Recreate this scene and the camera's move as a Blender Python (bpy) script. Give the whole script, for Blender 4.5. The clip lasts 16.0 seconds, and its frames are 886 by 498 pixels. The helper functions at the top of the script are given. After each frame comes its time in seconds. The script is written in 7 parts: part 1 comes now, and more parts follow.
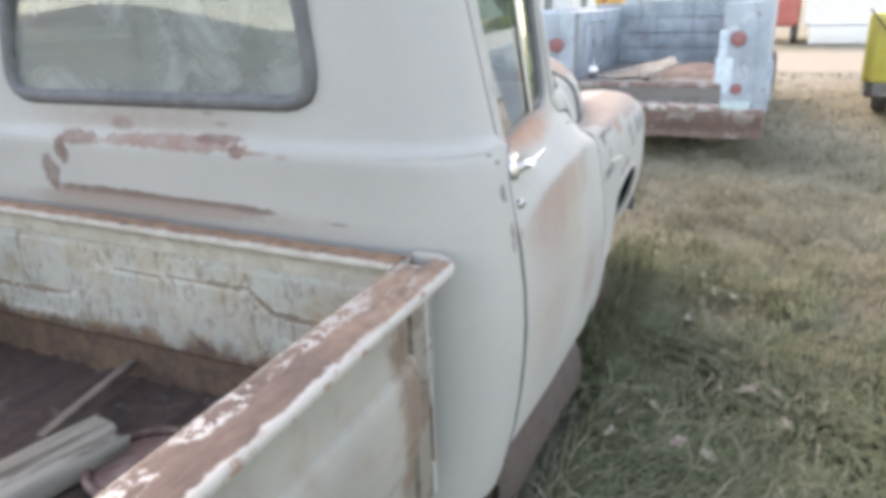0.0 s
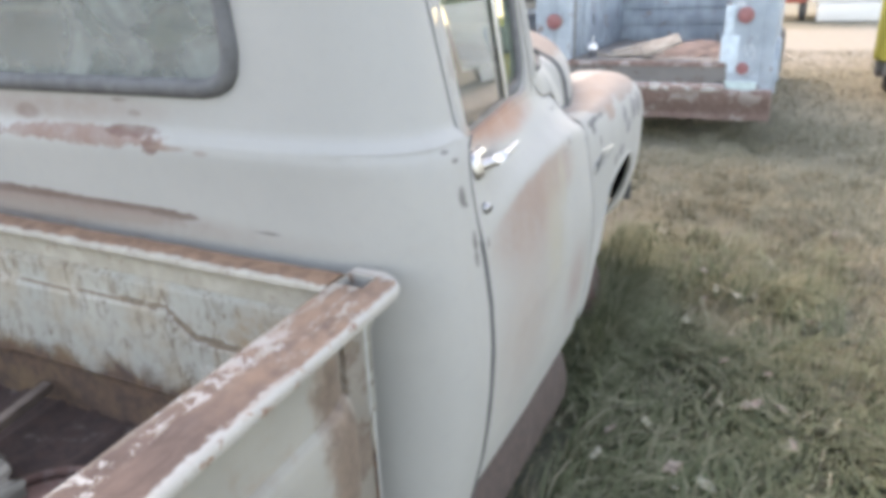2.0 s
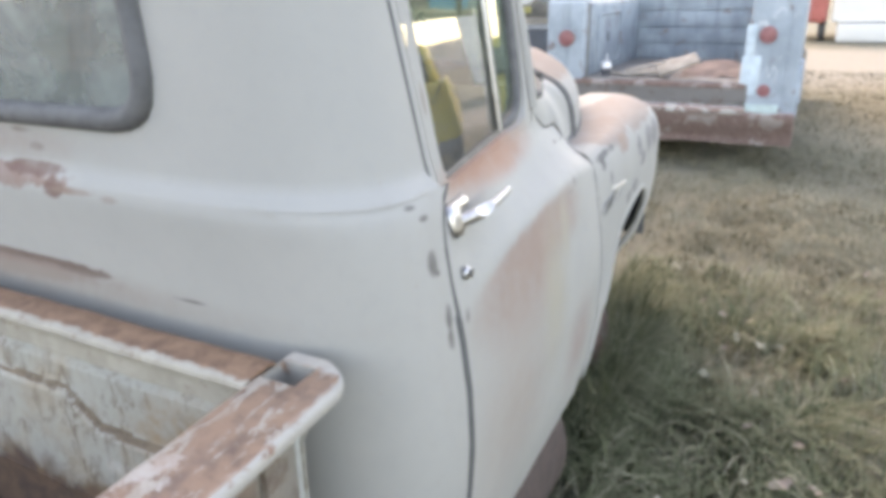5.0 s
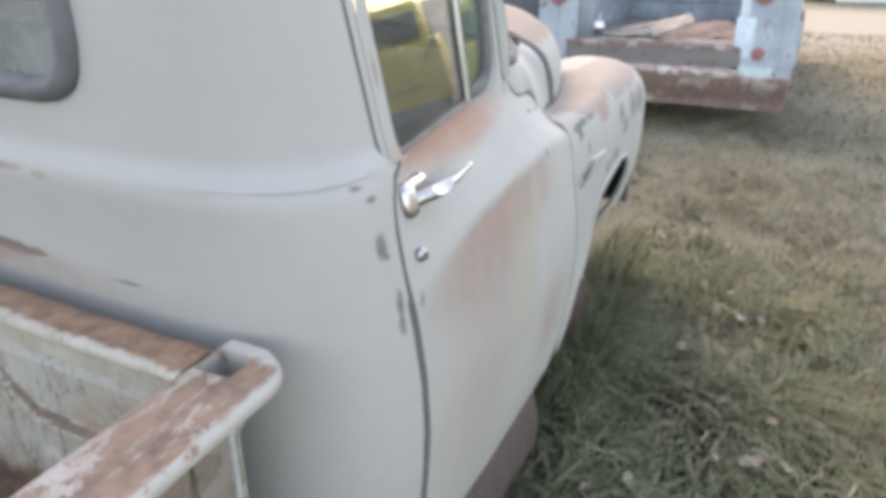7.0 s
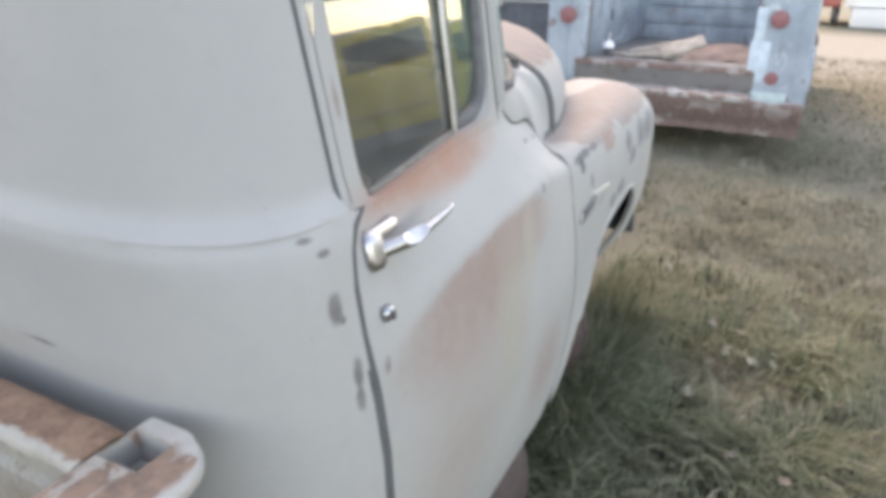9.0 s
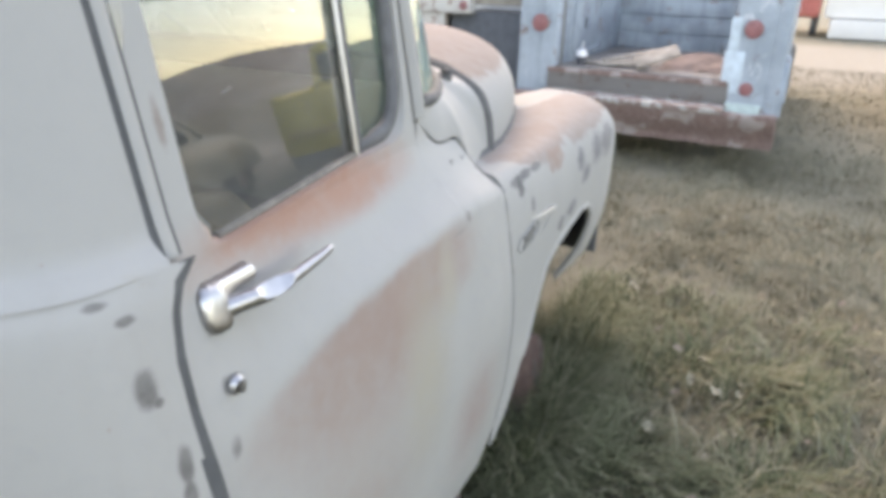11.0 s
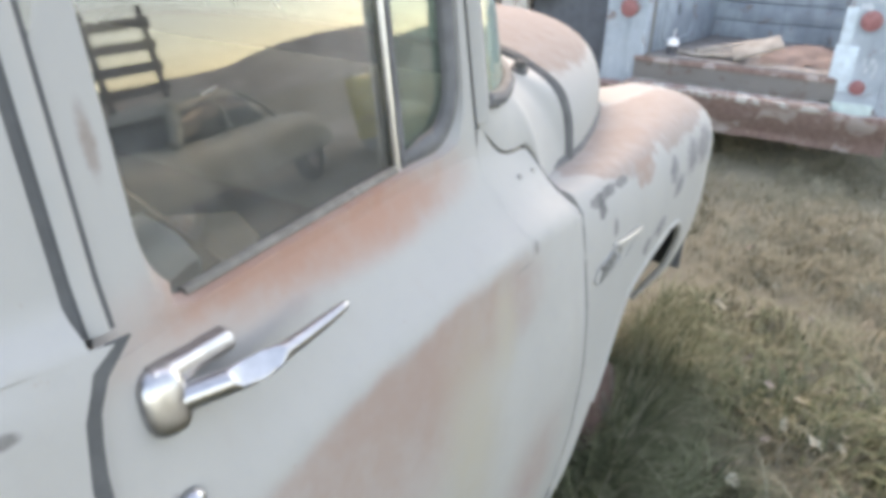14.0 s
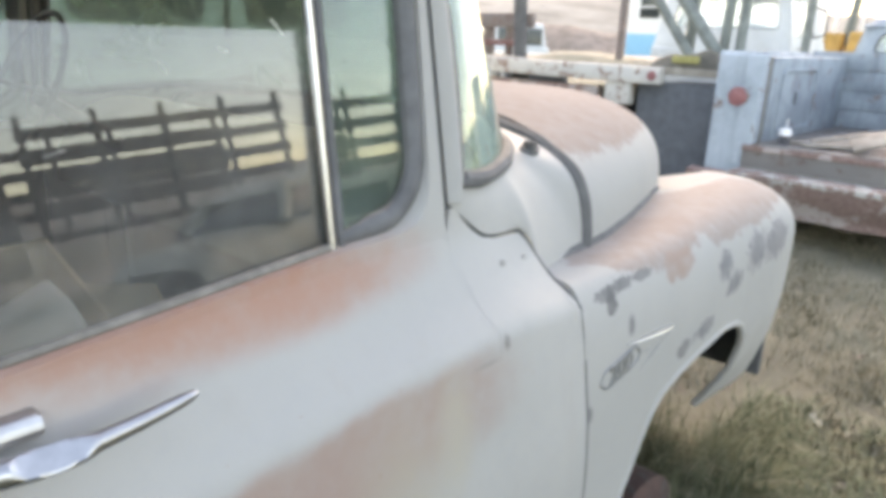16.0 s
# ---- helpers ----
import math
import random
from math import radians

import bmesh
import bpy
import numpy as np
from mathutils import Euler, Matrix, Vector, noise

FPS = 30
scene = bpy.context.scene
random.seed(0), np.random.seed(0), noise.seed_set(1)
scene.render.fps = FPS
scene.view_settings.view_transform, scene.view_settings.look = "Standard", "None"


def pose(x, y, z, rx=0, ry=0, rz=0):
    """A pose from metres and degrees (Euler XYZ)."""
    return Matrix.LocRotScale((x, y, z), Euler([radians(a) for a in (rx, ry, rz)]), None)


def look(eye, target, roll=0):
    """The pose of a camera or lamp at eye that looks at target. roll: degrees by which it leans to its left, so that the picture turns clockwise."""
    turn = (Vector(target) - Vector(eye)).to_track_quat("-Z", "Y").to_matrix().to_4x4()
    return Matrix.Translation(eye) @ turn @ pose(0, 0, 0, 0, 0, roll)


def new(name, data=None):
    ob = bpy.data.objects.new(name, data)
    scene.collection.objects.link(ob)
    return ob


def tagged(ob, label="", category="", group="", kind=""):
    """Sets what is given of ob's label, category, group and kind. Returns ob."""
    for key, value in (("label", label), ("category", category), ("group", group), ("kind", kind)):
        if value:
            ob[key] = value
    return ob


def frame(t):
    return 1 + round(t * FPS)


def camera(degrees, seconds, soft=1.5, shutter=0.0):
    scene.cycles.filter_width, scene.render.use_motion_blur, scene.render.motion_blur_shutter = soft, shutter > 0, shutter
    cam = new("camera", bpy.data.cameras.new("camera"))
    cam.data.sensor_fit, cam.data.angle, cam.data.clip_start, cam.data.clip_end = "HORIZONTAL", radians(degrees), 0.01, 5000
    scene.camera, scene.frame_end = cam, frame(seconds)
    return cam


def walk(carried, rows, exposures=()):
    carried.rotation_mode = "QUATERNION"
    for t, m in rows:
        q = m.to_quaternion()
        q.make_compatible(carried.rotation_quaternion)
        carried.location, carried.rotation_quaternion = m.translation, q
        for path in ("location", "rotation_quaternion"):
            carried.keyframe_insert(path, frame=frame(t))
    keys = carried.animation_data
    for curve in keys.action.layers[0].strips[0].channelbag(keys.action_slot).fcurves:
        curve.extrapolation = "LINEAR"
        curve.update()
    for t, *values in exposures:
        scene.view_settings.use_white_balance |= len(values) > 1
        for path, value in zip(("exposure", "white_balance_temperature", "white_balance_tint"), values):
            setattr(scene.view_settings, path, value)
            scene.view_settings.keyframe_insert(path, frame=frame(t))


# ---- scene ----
cam = camera(64.0, 16.0, soft=5.0)
PATH = [
    (0, (0.153, 0.005, 1.544), (-0.692, 1.695, 0.888), -2.2),
    (0.5, (0.192, 0.127, 1.529), (-0.609, 1.837, 0.868), -3.2),
    (1, (0.176, 0.187, 1.516), (-0.62, 1.859, 0.762), -3.7),
    (1.5, (0.163, 0.211, 1.521), (-0.707, 1.874, 0.83), -2.3),
    (2, (0.13, 0.304, 1.518), (-0.716, 1.971, 0.807), -2.2),
    (2.5, (0.019, 0.394, 1.503), (-0.801, 2.068, 0.779), -0.6),
    (3, (-0.013, 0.399, 1.51), (-0.767, 2.102, 0.779), 0.4),
    (3.5, (0.0, 0.436, 1.518), (-0.772, 2.126, 0.778), 0.6),
    (4, (0.031, 0.496, 1.524), (-0.85, 2.155, 0.839), -1.7),
    (4.2, (0.036, 0.521, 1.511), (-0.85, 2.187, 0.847), -1.2),
    (6.3, (0.074, 0.716, 1.518), (-0.785, 2.344, 0.736), -2.0),
    (6.5, (0.071, 0.718, 1.522), (-0.793, 2.333, 0.718), -1.5),
    (7, (0.08, 0.712, 1.523), (-0.762, 2.346, 0.736), -0.4),
    (7.5, (0.085, 0.728, 1.525), (-0.77, 2.351, 0.728), -0.8),
    (8, (0.079, 0.771, 1.524), (-0.787, 2.407, 0.767), 1.5),
    (8.2, (0.078, 0.795, 1.525), (-0.78, 2.436, 0.77), 1.1),
    (10.3, (-0.025, 0.983, 1.501), (-0.907, 2.616, 0.755), 1.2),
    (10.5, (0.01, 0.99, 1.516), (-0.911, 2.604, 0.775), 1.5),
    (11, (0.078, 1.128, 1.505), (-0.751, 2.793, 0.77), 1.6),
    (11.5, (0.118, 1.236, 1.49), (-0.716, 2.896, 0.749), 1.4),
    (12, (0.112, 1.341, 1.476), (-0.757, 2.931, 0.63), -1.1),
    (12.5, (0.078, 1.369, 1.474), (-0.808, 2.94, 0.609), 0.3),
    (13, (0.019, 1.37, 1.482), (-0.879, 2.936, 0.621), 2.7),
    (13.5, (-0.04, 1.379, 1.483), (-0.891, 2.974, 0.628), 4.1),
    (14, (-0.033, 1.373, 1.487), (-1.02, 2.925, 0.702), 2.6),
    (14.5, (0.019, 1.475, 1.483), (-1.108, 2.95, 0.737), 1.1),
    (15, (0.056, 1.593, 1.475), (-1.188, 2.995, 0.778), 2.1),
    (15.5, (0.095, 1.634, 1.469), (-1.196, 2.999, 0.782), 1.7),
    (16, (0.09, 1.581, 1.469), (-1.206, 2.989, 0.889), 2.3),
]
walk(cam, [(t, look(eye, target, roll)) for t, eye, target, roll in PATH], exposures=[(0, 2.82, 9900, 20), (0.5, 2.60, 9900, 20), (1, 2.79, 9900, 20), (2, 2.84, 9950, 20), (4, 2.86, 9950, 20), (7, 2.72, 9950, 21), (11, 2.68, 9950, 20), (12, 2.74, 9900, 19), (14, 2.77, 9900, 19), (16, 2.73, 9950, 18)])

# ---- world and light ----
SUN_AZ, SUN_EL = -42.0, 36.0          # degrees, clockwise from +y; ahead and to the left
sky_world = bpy.data.worlds.new("hazy_sky")
scene.world = sky_world
sky_world.use_nodes = True
wn = sky_world.node_tree.nodes
sky = wn.new("ShaderNodeTexSky")
sky.sky_type = "NISHITA"
sky.sun_disc = False
sky.sun_elevation = radians(SUN_EL)
sky.sun_rotation = radians(SUN_AZ)
sky.air_density, sky.dust_density, sky.ozone_density = 1.0, 1.0, 1.0
sky_world.node_tree.links.new(sky.outputs[0], wn["Background"].inputs[0])
wn["Background"].inputs[1].default_value = 0.15

sun_data = bpy.data.lights.new("sun", "SUN")
sun_data.energy = 0.14
sun_data.angle = radians(14.0)
sun_data.color = (1.0, 0.95, 0.88)
sun = new("sun", sun_data)
az, el = radians(SUN_AZ), radians(SUN_EL)
sun_way = Vector((math.sin(az) * math.cos(el), math.cos(az) * math.cos(el), math.sin(el)))
sun.matrix_world = Matrix.Translation((-10, 14, 12)) @ sun_way.to_track_quat("Z", "Y").to_matrix().to_4x4()


# ---- materials ----
class Nodes:
    """Short hand for building a node material."""

    def __init__(self, name):
        self.mat = bpy.data.materials.new(name)
        self.mat.use_nodes = True
        self.n = self.mat.node_tree.nodes
        self.link = self.mat.node_tree.links.new
        self.bsdf = self.n["Principled BSDF"]
        self.pos = self.n.new("ShaderNodeNewGeometry").outputs["Position"]
        self.obj = self.n.new("ShaderNodeTexCoord").outputs["Object"]

    def put(self, socket, value):
        if hasattr(value, "links"):
            self.link(value, socket)
        else:
            socket.default_value = value

    def noise(self, scale, detail=5.0, rough=0.55, vec=None, stretch=None, dist=0.0):
        vec = self.pos if vec is None else vec
        if stretch:
            m = self.n.new("ShaderNodeMapping")
            m.inputs["Scale"].default_value = stretch
            self.link(vec, m.inputs["Vector"])
            vec = m.outputs[0]
        t = self.n.new("ShaderNodeTexNoise")
        t.inputs["Scale"].default_value, t.inputs["Detail"].default_value = scale, detail
        t.inputs["Roughness"].default_value, t.inputs["Distortion"].default_value = rough, dist
        self.link(vec, t.inputs["Vector"])
        return t.outputs["Fac"]

    def ramp(self, fac, lo, hi, a=0.0, b=1.0):
        r = self.n.new("ShaderNodeMapRange")
        r.interpolation_type = "SMOOTHSTEP"
        for socket, v in zip(list(r.inputs)[1:5], (lo, hi, a, b)):
            socket.default_value = v
        self.put(r.inputs[0], fac)
        return r.outputs[0]

    def math(self, op, a, b=0.0):
        m = self.n.new("ShaderNodeMath")
        m.operation = op
        self.put(m.inputs[0], a)
        self.put(m.inputs[1], b)
        return m.outputs[0]

    def mix(self, fac, a, b):
        m = self.n.new("ShaderNodeMix")
        m.data_type = "RGBA"
        self.put(m.inputs[0], fac)
        for socket, v in ((m.inputs[6], a), (m.inputs[7], b)):
            self.put(socket, v if hasattr(v, "links") else (*v, 1.0))
        return m.outputs[2]

    def blob(self, centre, radii, edge=0.35, wobble=0.5, scale=9.0, stretch=None):
        """A stain round centre: 1 inside, 0 outside, with a ragged rim."""
        sub = self.n.new("ShaderNodeVectorMath")
        sub.operation = "SUBTRACT"
        self.link(self.pos, sub.inputs[0])
        sub.inputs[1].default_value = centre
        div = self.n.new("ShaderNodeVectorMath")
        div.operation = "DIVIDE"
        self.link(sub.outputs[0], div.inputs[0])
        div.inputs[1].default_value = radii
        ln = self.n.new("ShaderNodeVectorMath")
        ln.operation = "LENGTH"
        self.link(div.outputs[0], ln.inputs[0])
        w = self.math("MULTIPLY", self.math("SUBTRACT", self.noise(scale, 7.0, 0.72, stretch=stretch), 0.5), wobble * 2.0)
        d = self.math("ADD", ln.outputs["Value"], w)
        return self.ramp(d, 1.0 - edge, 1.0 + edge, 1.0, 0.0)

    def bump(self, height, strength=0.3, distance=0.002):
        b = self.n.new("ShaderNodeBump")
        b.inputs["Strength"].default_value, b.inputs["Distance"].default_value = strength, distance
        self.link(height, b.inputs["Height"])
        self.link(b.outputs[0], self.bsdf.inputs["Normal"])

    def done(self, colour, rough=0.6, metal=0.0):
        self.put(self.bsdf.inputs["Base Color"], colour if hasattr(colour, "links") else (*colour, 1.0))
        self.put(self.bsdf.inputs["Roughness"], rough)
        self.bsdf.inputs["Metallic"].default_value = metal
        return self.mat


PAINT = (0.330, 0.331, 0.317)
PAINT_B = (0.357, 0.354, 0.337)
RUST = (0.20, 0.085, 0.05)
RUST_B = (0.33, 0.17, 0.105)
STEEL_SCAR = (0.125, 0.12, 0.115)


def body_paint(name, stains=(), rough=0.60, gloss=0.20, crease=False):
    """Chalky pale grey paint with named stains: (centre, radii, colour, edge, wobble, noise scale). With crease, low stains end at the door's swept crease."""
    m = Nodes(name)
    sep = m.n.new("ShaderNodeSeparateXYZ")
    m.link(m.pos, sep.inputs[0])
    back = m.math("SUBTRACT", 2.3, sep.outputs["Y"])
    over = m.math("SUBTRACT", m.math("ADD", sep.outputs["Z"], m.math("MULTIPLY", m.math("MULTIPLY", back, back), 0.159)), 1.070)
    below = m.ramp(m.math("ADD", over, m.math("MULTIPLY", m.math("SUBTRACT", m.noise(9.0, 6.0, 0.65), 0.5), 0.03)), -0.020, 0.006, 1.0, 0.0)
    big, fine = m.noise(2.2, 4.0), m.noise(38.0, 6.0, 0.65)
    c = m.mix(m.ramp(big, 0.35, 0.7), PAINT, PAINT_B)
    c = m.mix(m.math("MULTIPLY", m.ramp(fine, 0.45, 0.8), 0.25), c, (0.28, 0.29, 0.285))
    streak = m.noise(14.0, 4.0, 0.6, stretch=(1.0, 1.0, 0.12))
    c = m.mix(m.math("MULTIPLY", m.ramp(streak, 0.55, 0.8), 0.25), c, (0.31, 0.29, 0.26))
    for centre, radii, colour, edge, wobble, scale in stains:
        f = m.blob(centre, radii, edge, wobble, scale)
        if crease and centre[2] < 1.05:
            f = m.math("MULTIPLY", f, below)
        grain = m.ramp(m.noise(26.0, 7.0, 0.7), 0.25, 0.75, 0.55, 1.0)
        c = m.mix(m.math("MULTIPLY", f, grain), c, colour)
    pits = m.ramp(m.noise(70.0, 3.0, 0.5), 0.72, 0.78)
    c = m.mix(m.math("MULTIPLY", pits, 0.35), c, (0.27, 0.17, 0.12))
    m.bump(m.noise(160.0, 4.0), 0.12, 0.001)
    m.bsdf.inputs["Specular IOR Level"].default_value = gloss
    return m.done(c, m.ramp(m.noise(5.0), 0.3, 0.7, rough - 0.05, rough + 0.12))


def rusty(name, paint, share=0.5, scale=7.0, rust=RUST, rust_b=RUST_B, rough=0.8, stretch=None):
    """Painted metal with a share of its paint gone to rust."""
    m = Nodes(name)
    n1 = m.noise(scale, 8.0, 0.68, stretch=stretch, dist=0.4)
    rc = m.mix(m.ramp(m.noise(30.0, 6.0, 0.7), 0.3, 0.7), rust, rust_b)
    pc = m.mix(m.ramp(m.noise(3.0, 4.0), 0.3, 0.7), paint, tuple(v * 0.82 for v in paint))
    f = m.ramp(n1, 0.5 + (0.5 - share) * 0.5 - 0.03, 0.5 + (0.5 - share) * 0.5 + 0.05)
    c = m.mix(f, pc, rc)
    m.bump(m.math("ADD", m.noise(90.0, 6.0, 0.7), m.math("MULTIPLY", f, -1.2)), 0.5, 0.002)
    return m.done(c, m.ramp(f, 0, 1, rough - 0.25, rough + 0.1))


def plain(name, colour, rough=0.6, metal=0.0, vary=0.2, scale=12.0, bump=0.15, gloss=0.35):
    m = Nodes(name)
    m.bsdf.inputs["Specular IOR Level"].default_value = gloss
    dark = tuple(v * (1 - vary) for v in colour)
    lite = tuple(min(1, v * (1 + vary * 0.6)) for v in colour)
    c = m.mix(m.ramp(m.noise(scale, 6.0, 0.62), 0.3, 0.7), dark, lite)
    c = m.mix(m.math("MULTIPLY", m.ramp(m.noise(scale * 0.17), 0.4, 0.7), 0.4), c, dark)
    if bump:
        m.bump(m.noise(scale * 9, 4.0), bump, 0.0015)
    return m.done(c, rough, metal)


def glass(name, tint, film=0.06):
    """Window glass under a thin, patchy film: dust, and a stand-in for haze."""
    m = Nodes(name)
    dust = m.ramp(m.noise(5.0, 6.0, 0.62, dist=0.5), 0.35, 0.75, 1.0 - film * 0.5, 1.0 - film * 1.6)
    m.put(m.bsdf.inputs["Transmission Weight"], dust)
    m.bsdf.inputs["IOR"].default_value = 1.62
    return m.done(tint, 0.0)


DOOR_STAINS = (
    ((-0.53, 1.93, 1.196), (0.14, 0.245, 0.042), (0.33, 0.165, 0.115), 0.75, 0.45, 6.0),
    ((-0.51, 1.80, 1.194), (0.12, 0.09, 0.015), (0.33, 0.195, 0.150), 0.7, 0.5, 8.0),
    ((-0.53, 2.03, 1.172), (0.14, 0.14, 0.026), (0.33, 0.195, 0.150), 0.9, 0.5, 9.0),
    ((-0.44, 1.91, 0.955), (0.12, 0.20, 0.115), (0.295, 0.222, 0.193), 0.60, 0.45, 5.0),
    ((-0.44, 2.08, 1.010), (0.12, 0.21, 0.075), (0.295, 0.220, 0.190), 0.60, 0.45, 6.0),
    ((-0.44, 1.86, 0.70), (0.12, 0.16, 0.18), (0.325, 0.285, 0.258), 0.9, 0.5, 4.0),
    ((-0.44, 2.10, 0.84), (0.12, 0.07, 0.15), (0.335, 0.310, 0.255), 0.9, 0.45, 6.0),
    ((-0.45, 2.20, 0.965), (0.12, 0.03, 0.07), (0.345, 0.320, 0.265), 0.9, 0.4, 6.0),
    ((-0.45, 2.34, 0.60), (0.12, 0.09, 0.10), (0.30, 0.245, 0.225), 0.9, 0.5, 5.0),
    ((-0.47, 2.322, 1.058), (0.1, 0.006, 0.011), STEEL_SCAR, 0.5, 0.7, 60.0),
    ((-0.47, 2.275, 1.040), (0.1, 0.022, 0.0035), (0.24, 0.225, 0.21), 0.6, 0.9, 50.0),
    ((-0.46, 1.640, 1.055), (0.05, 0.006, 0.010), STEEL_SCAR, 0.5, 0.7, 50.0),
    ((-0.44, 1.632, 0.985), (0.05, 0.007, 0.015), STEEL_SCAR, 0.5, 0.7, 50.0),
    ((-0.50, 1.655, 1.345), (0.08, 0.006, 0.026), (0.22, 0.185, 0.165), 0.5, 0.8, 40.0),
)
CAB_STAINS = (
    ((-1.58, 1.38, 1.046), (0.27, 0.2, 0.021), (0.215, 0.155, 0.135), 0.16, 0.55, 26.0),
    ((-1.30, 1.38, 1.054), (0.29, 0.2, 0.012), (0.190, 0.140, 0.122), 0.16, 0.55, 26.0),
    ((-1.45, 1.37, 1.275), (0.34, 0.2, 0.030), (0.275, 0.234, 0.211), 0.7, 0.6, 9.0),
    ((-1.70, 1.37, 1.217), (0.085, 0.2, 0.022), (0.18, 0.111, 0.093), 0.18, 0.95, 34.0),
    ((-1.33, 1.37, 1.219), (0.25, 0.2, 0.021), (0.223, 0.139, 0.114), 0.18, 0.95, 34.0),
    ((-1.17, 1.37, 1.235), (0.085, 0.2, 0.012), (0.158, 0.094, 0.08), 0.18, 0.95, 34.0),
    ((-1.105, 1.37, 1.205), (0.025, 0.2, 0.017), (0.158, 0.094, 0.08), 0.18, 0.95, 34.0),
    ((-1.06, 1.37, 1.205), (0.05, 0.2, 0.006), (0.234, 0.165, 0.136), 0.4, 0.7, 30.0),
    ((-1.52, 1.37, 1.262), (0.04, 0.2, 0.018), (0.2, 0.148, 0.131), 0.4, 0.9, 26.0),
    ((-1.77, 1.37, 1.178), (0.028, 0.2, 0.036), (0.145, 0.096, 0.082), 0.18, 0.95, 34.0),
    ((-1.84, 1.37, 1.105), (0.034, 0.2, 0.055), (0.153, 0.104, 0.09), 0.18, 0.95, 34.0),
    ((-1.58, 1.38, 1.030), (0.33, 0.2, 0.036), (0.228, 0.165, 0.139), 0.35, 0.5, 14.0),
    ((-1.30, 1.38, 1.036), (0.26, 0.2, 0.020), (0.221, 0.157, 0.134), 0.35, 0.6, 18.0),
    ((-1.62, 1.38, 1.064), (0.22, 0.2, 0.012), (0.138, 0.092, 0.078), 0.18, 0.95, 34.0),
    ((-1.30, 1.38, 1.058), (0.24, 0.2, 0.009), (0.138, 0.092, 0.078), 0.18, 0.95, 34.0),
    ((-1.08, 1.38, 1.050), (0.08, 0.2, 0.008), (0.124, 0.084, 0.072), 0.18, 0.95, 34.0),
    ((-1.45, 1.38, 1.02), (0.6, 0.2, 0.03), (0.29, 0.25, 0.224), 0.8, 0.5, 9.0),
    ((-0.45, 1.533, 1.112), (0.06, 0.012, 0.020), STEEL_SCAR, 0.4, 0.5, 40.0),
    ((-0.45, 1.543, 1.092), (0.06, 0.005, 0.005), STEEL_SCAR, 0.4, 0.5, 40.0),
    ((-0.44, 1.555, 1.010), (0.06, 0.009, 0.024), STEEL_SCAR, 0.4, 0.6, 40.0),
    ((-0.43, 1.554, 0.974), (0.06, 0.009, 0.017), STEEL_SCAR, 0.4, 0.6, 40.0),
    ((-0.46, 1.53, 1.185), (0.06, 0.010, 0.005), STEEL_SCAR, 0.4, 0.6, 40.0),
    ((-0.46, 1.51, 1.205), (0.06, 0.010, 0.004), STEEL_SCAR, 0.4, 0.6, 40.0),
    ((-0.82, 1.37, 1.04), (0.03, 0.1, 0.003), STEEL_SCAR, 0.5, 0.8, 40.0),
    ((-0.96, 1.37, 1.20), (0.02, 0.1, 0.006), (0.26, 0.225, 0.202), 0.5, 0.8, 30.0),
    ((-1.16, 1.37, 1.271), (0.02, 0.1, 0.008), (0.199, 0.17, 0.159), 0.4, 0.8, 30.0),
    ((-1.20, 1.37, 1.298), (0.025, 0.1, 0.005), (0.199, 0.17, 0.159), 0.4, 0.8, 30.0),
)
FENDER_STAINS = (
    ((-0.575, 2.86, 1.085), (0.110, 0.24, 0.065), (0.256, 0.21, 0.187), 0.07, 0.55, 16.0),
    ((-0.625, 3.42, 1.085), (0.155, 0.56, 0.078), (0.256, 0.21, 0.187), 0.07, 0.60, 15.0),
    ((-0.49, 2.90, 1.045), (0.05, 0.07, 0.030), (0.288, 0.216, 0.184), 0.12, 0.9, 18.0),
    ((-0.476, 2.612, 1.052), (0.05, 0.034, 0.012), (0.125, 0.125, 0.125), 0.12, 1.1, 60.0),
    ((-0.476, 2.622, 1.036), (0.05, 0.016, 0.022), (0.125, 0.125, 0.125), 0.12, 0.9, 60.0),
    ((-0.48, 2.67, 1.060), (0.05, 0.040, 0.009), (0.135, 0.135, 0.135), 0.15, 1.4, 60.0),
    ((-0.48, 2.74, 1.060), (0.05, 0.040, 0.008), (0.135, 0.135, 0.135), 0.15, 1.4, 60.0),
    ((-0.45, 2.68, 0.985), (0.05, 0.010, 0.018), (0.163, 0.163, 0.163), 0.3, 0.8, 30.0),
    ((-0.48, 3.16, 0.985), (0.10, 0.045, 0.034), (0.163, 0.166, 0.174), 0.14, 1.7, 38.0),
    ((-0.48, 3.24, 0.930), (0.10, 0.06, 0.024), (0.163, 0.166, 0.174), 0.14, 1.7, 38.0),
    ((-0.50, 3.44, 0.965), (0.10, 0.085, 0.045), (0.169, 0.169, 0.177), 0.14, 1.7, 38.0),
    ((-0.47, 3.04, 0.872), (0.10, 0.055, 0.020), (0.169, 0.171, 0.177), 0.14, 1.7, 38.0),
    ((-0.455, 2.93, 0.862), (0.08, 0.030, 0.018), (0.152, 0.152, 0.155), 0.2, 1.4, 18.0),
    ((-0.54, 3.64, 0.95), (0.10, 0.12, 0.05), (0.18, 0.177, 0.182), 0.14, 1.7, 38.0),
    ((-0.455, 2.56, 0.85), (0.05, 0.010, 0.018), (0.169, 0.169, 0.169), 0.4, 0.8, 40.0),
)
HOOD_STAINS = (
    ((-1.42, 3.25, 1.46), (2.4, 2.2, 0.232), (0.256, 0.206, 0.182), 0.035, 0.17, 15.0),
)
M_CAB = body_paint("chalky_cab_paint", CAB_STAINS)
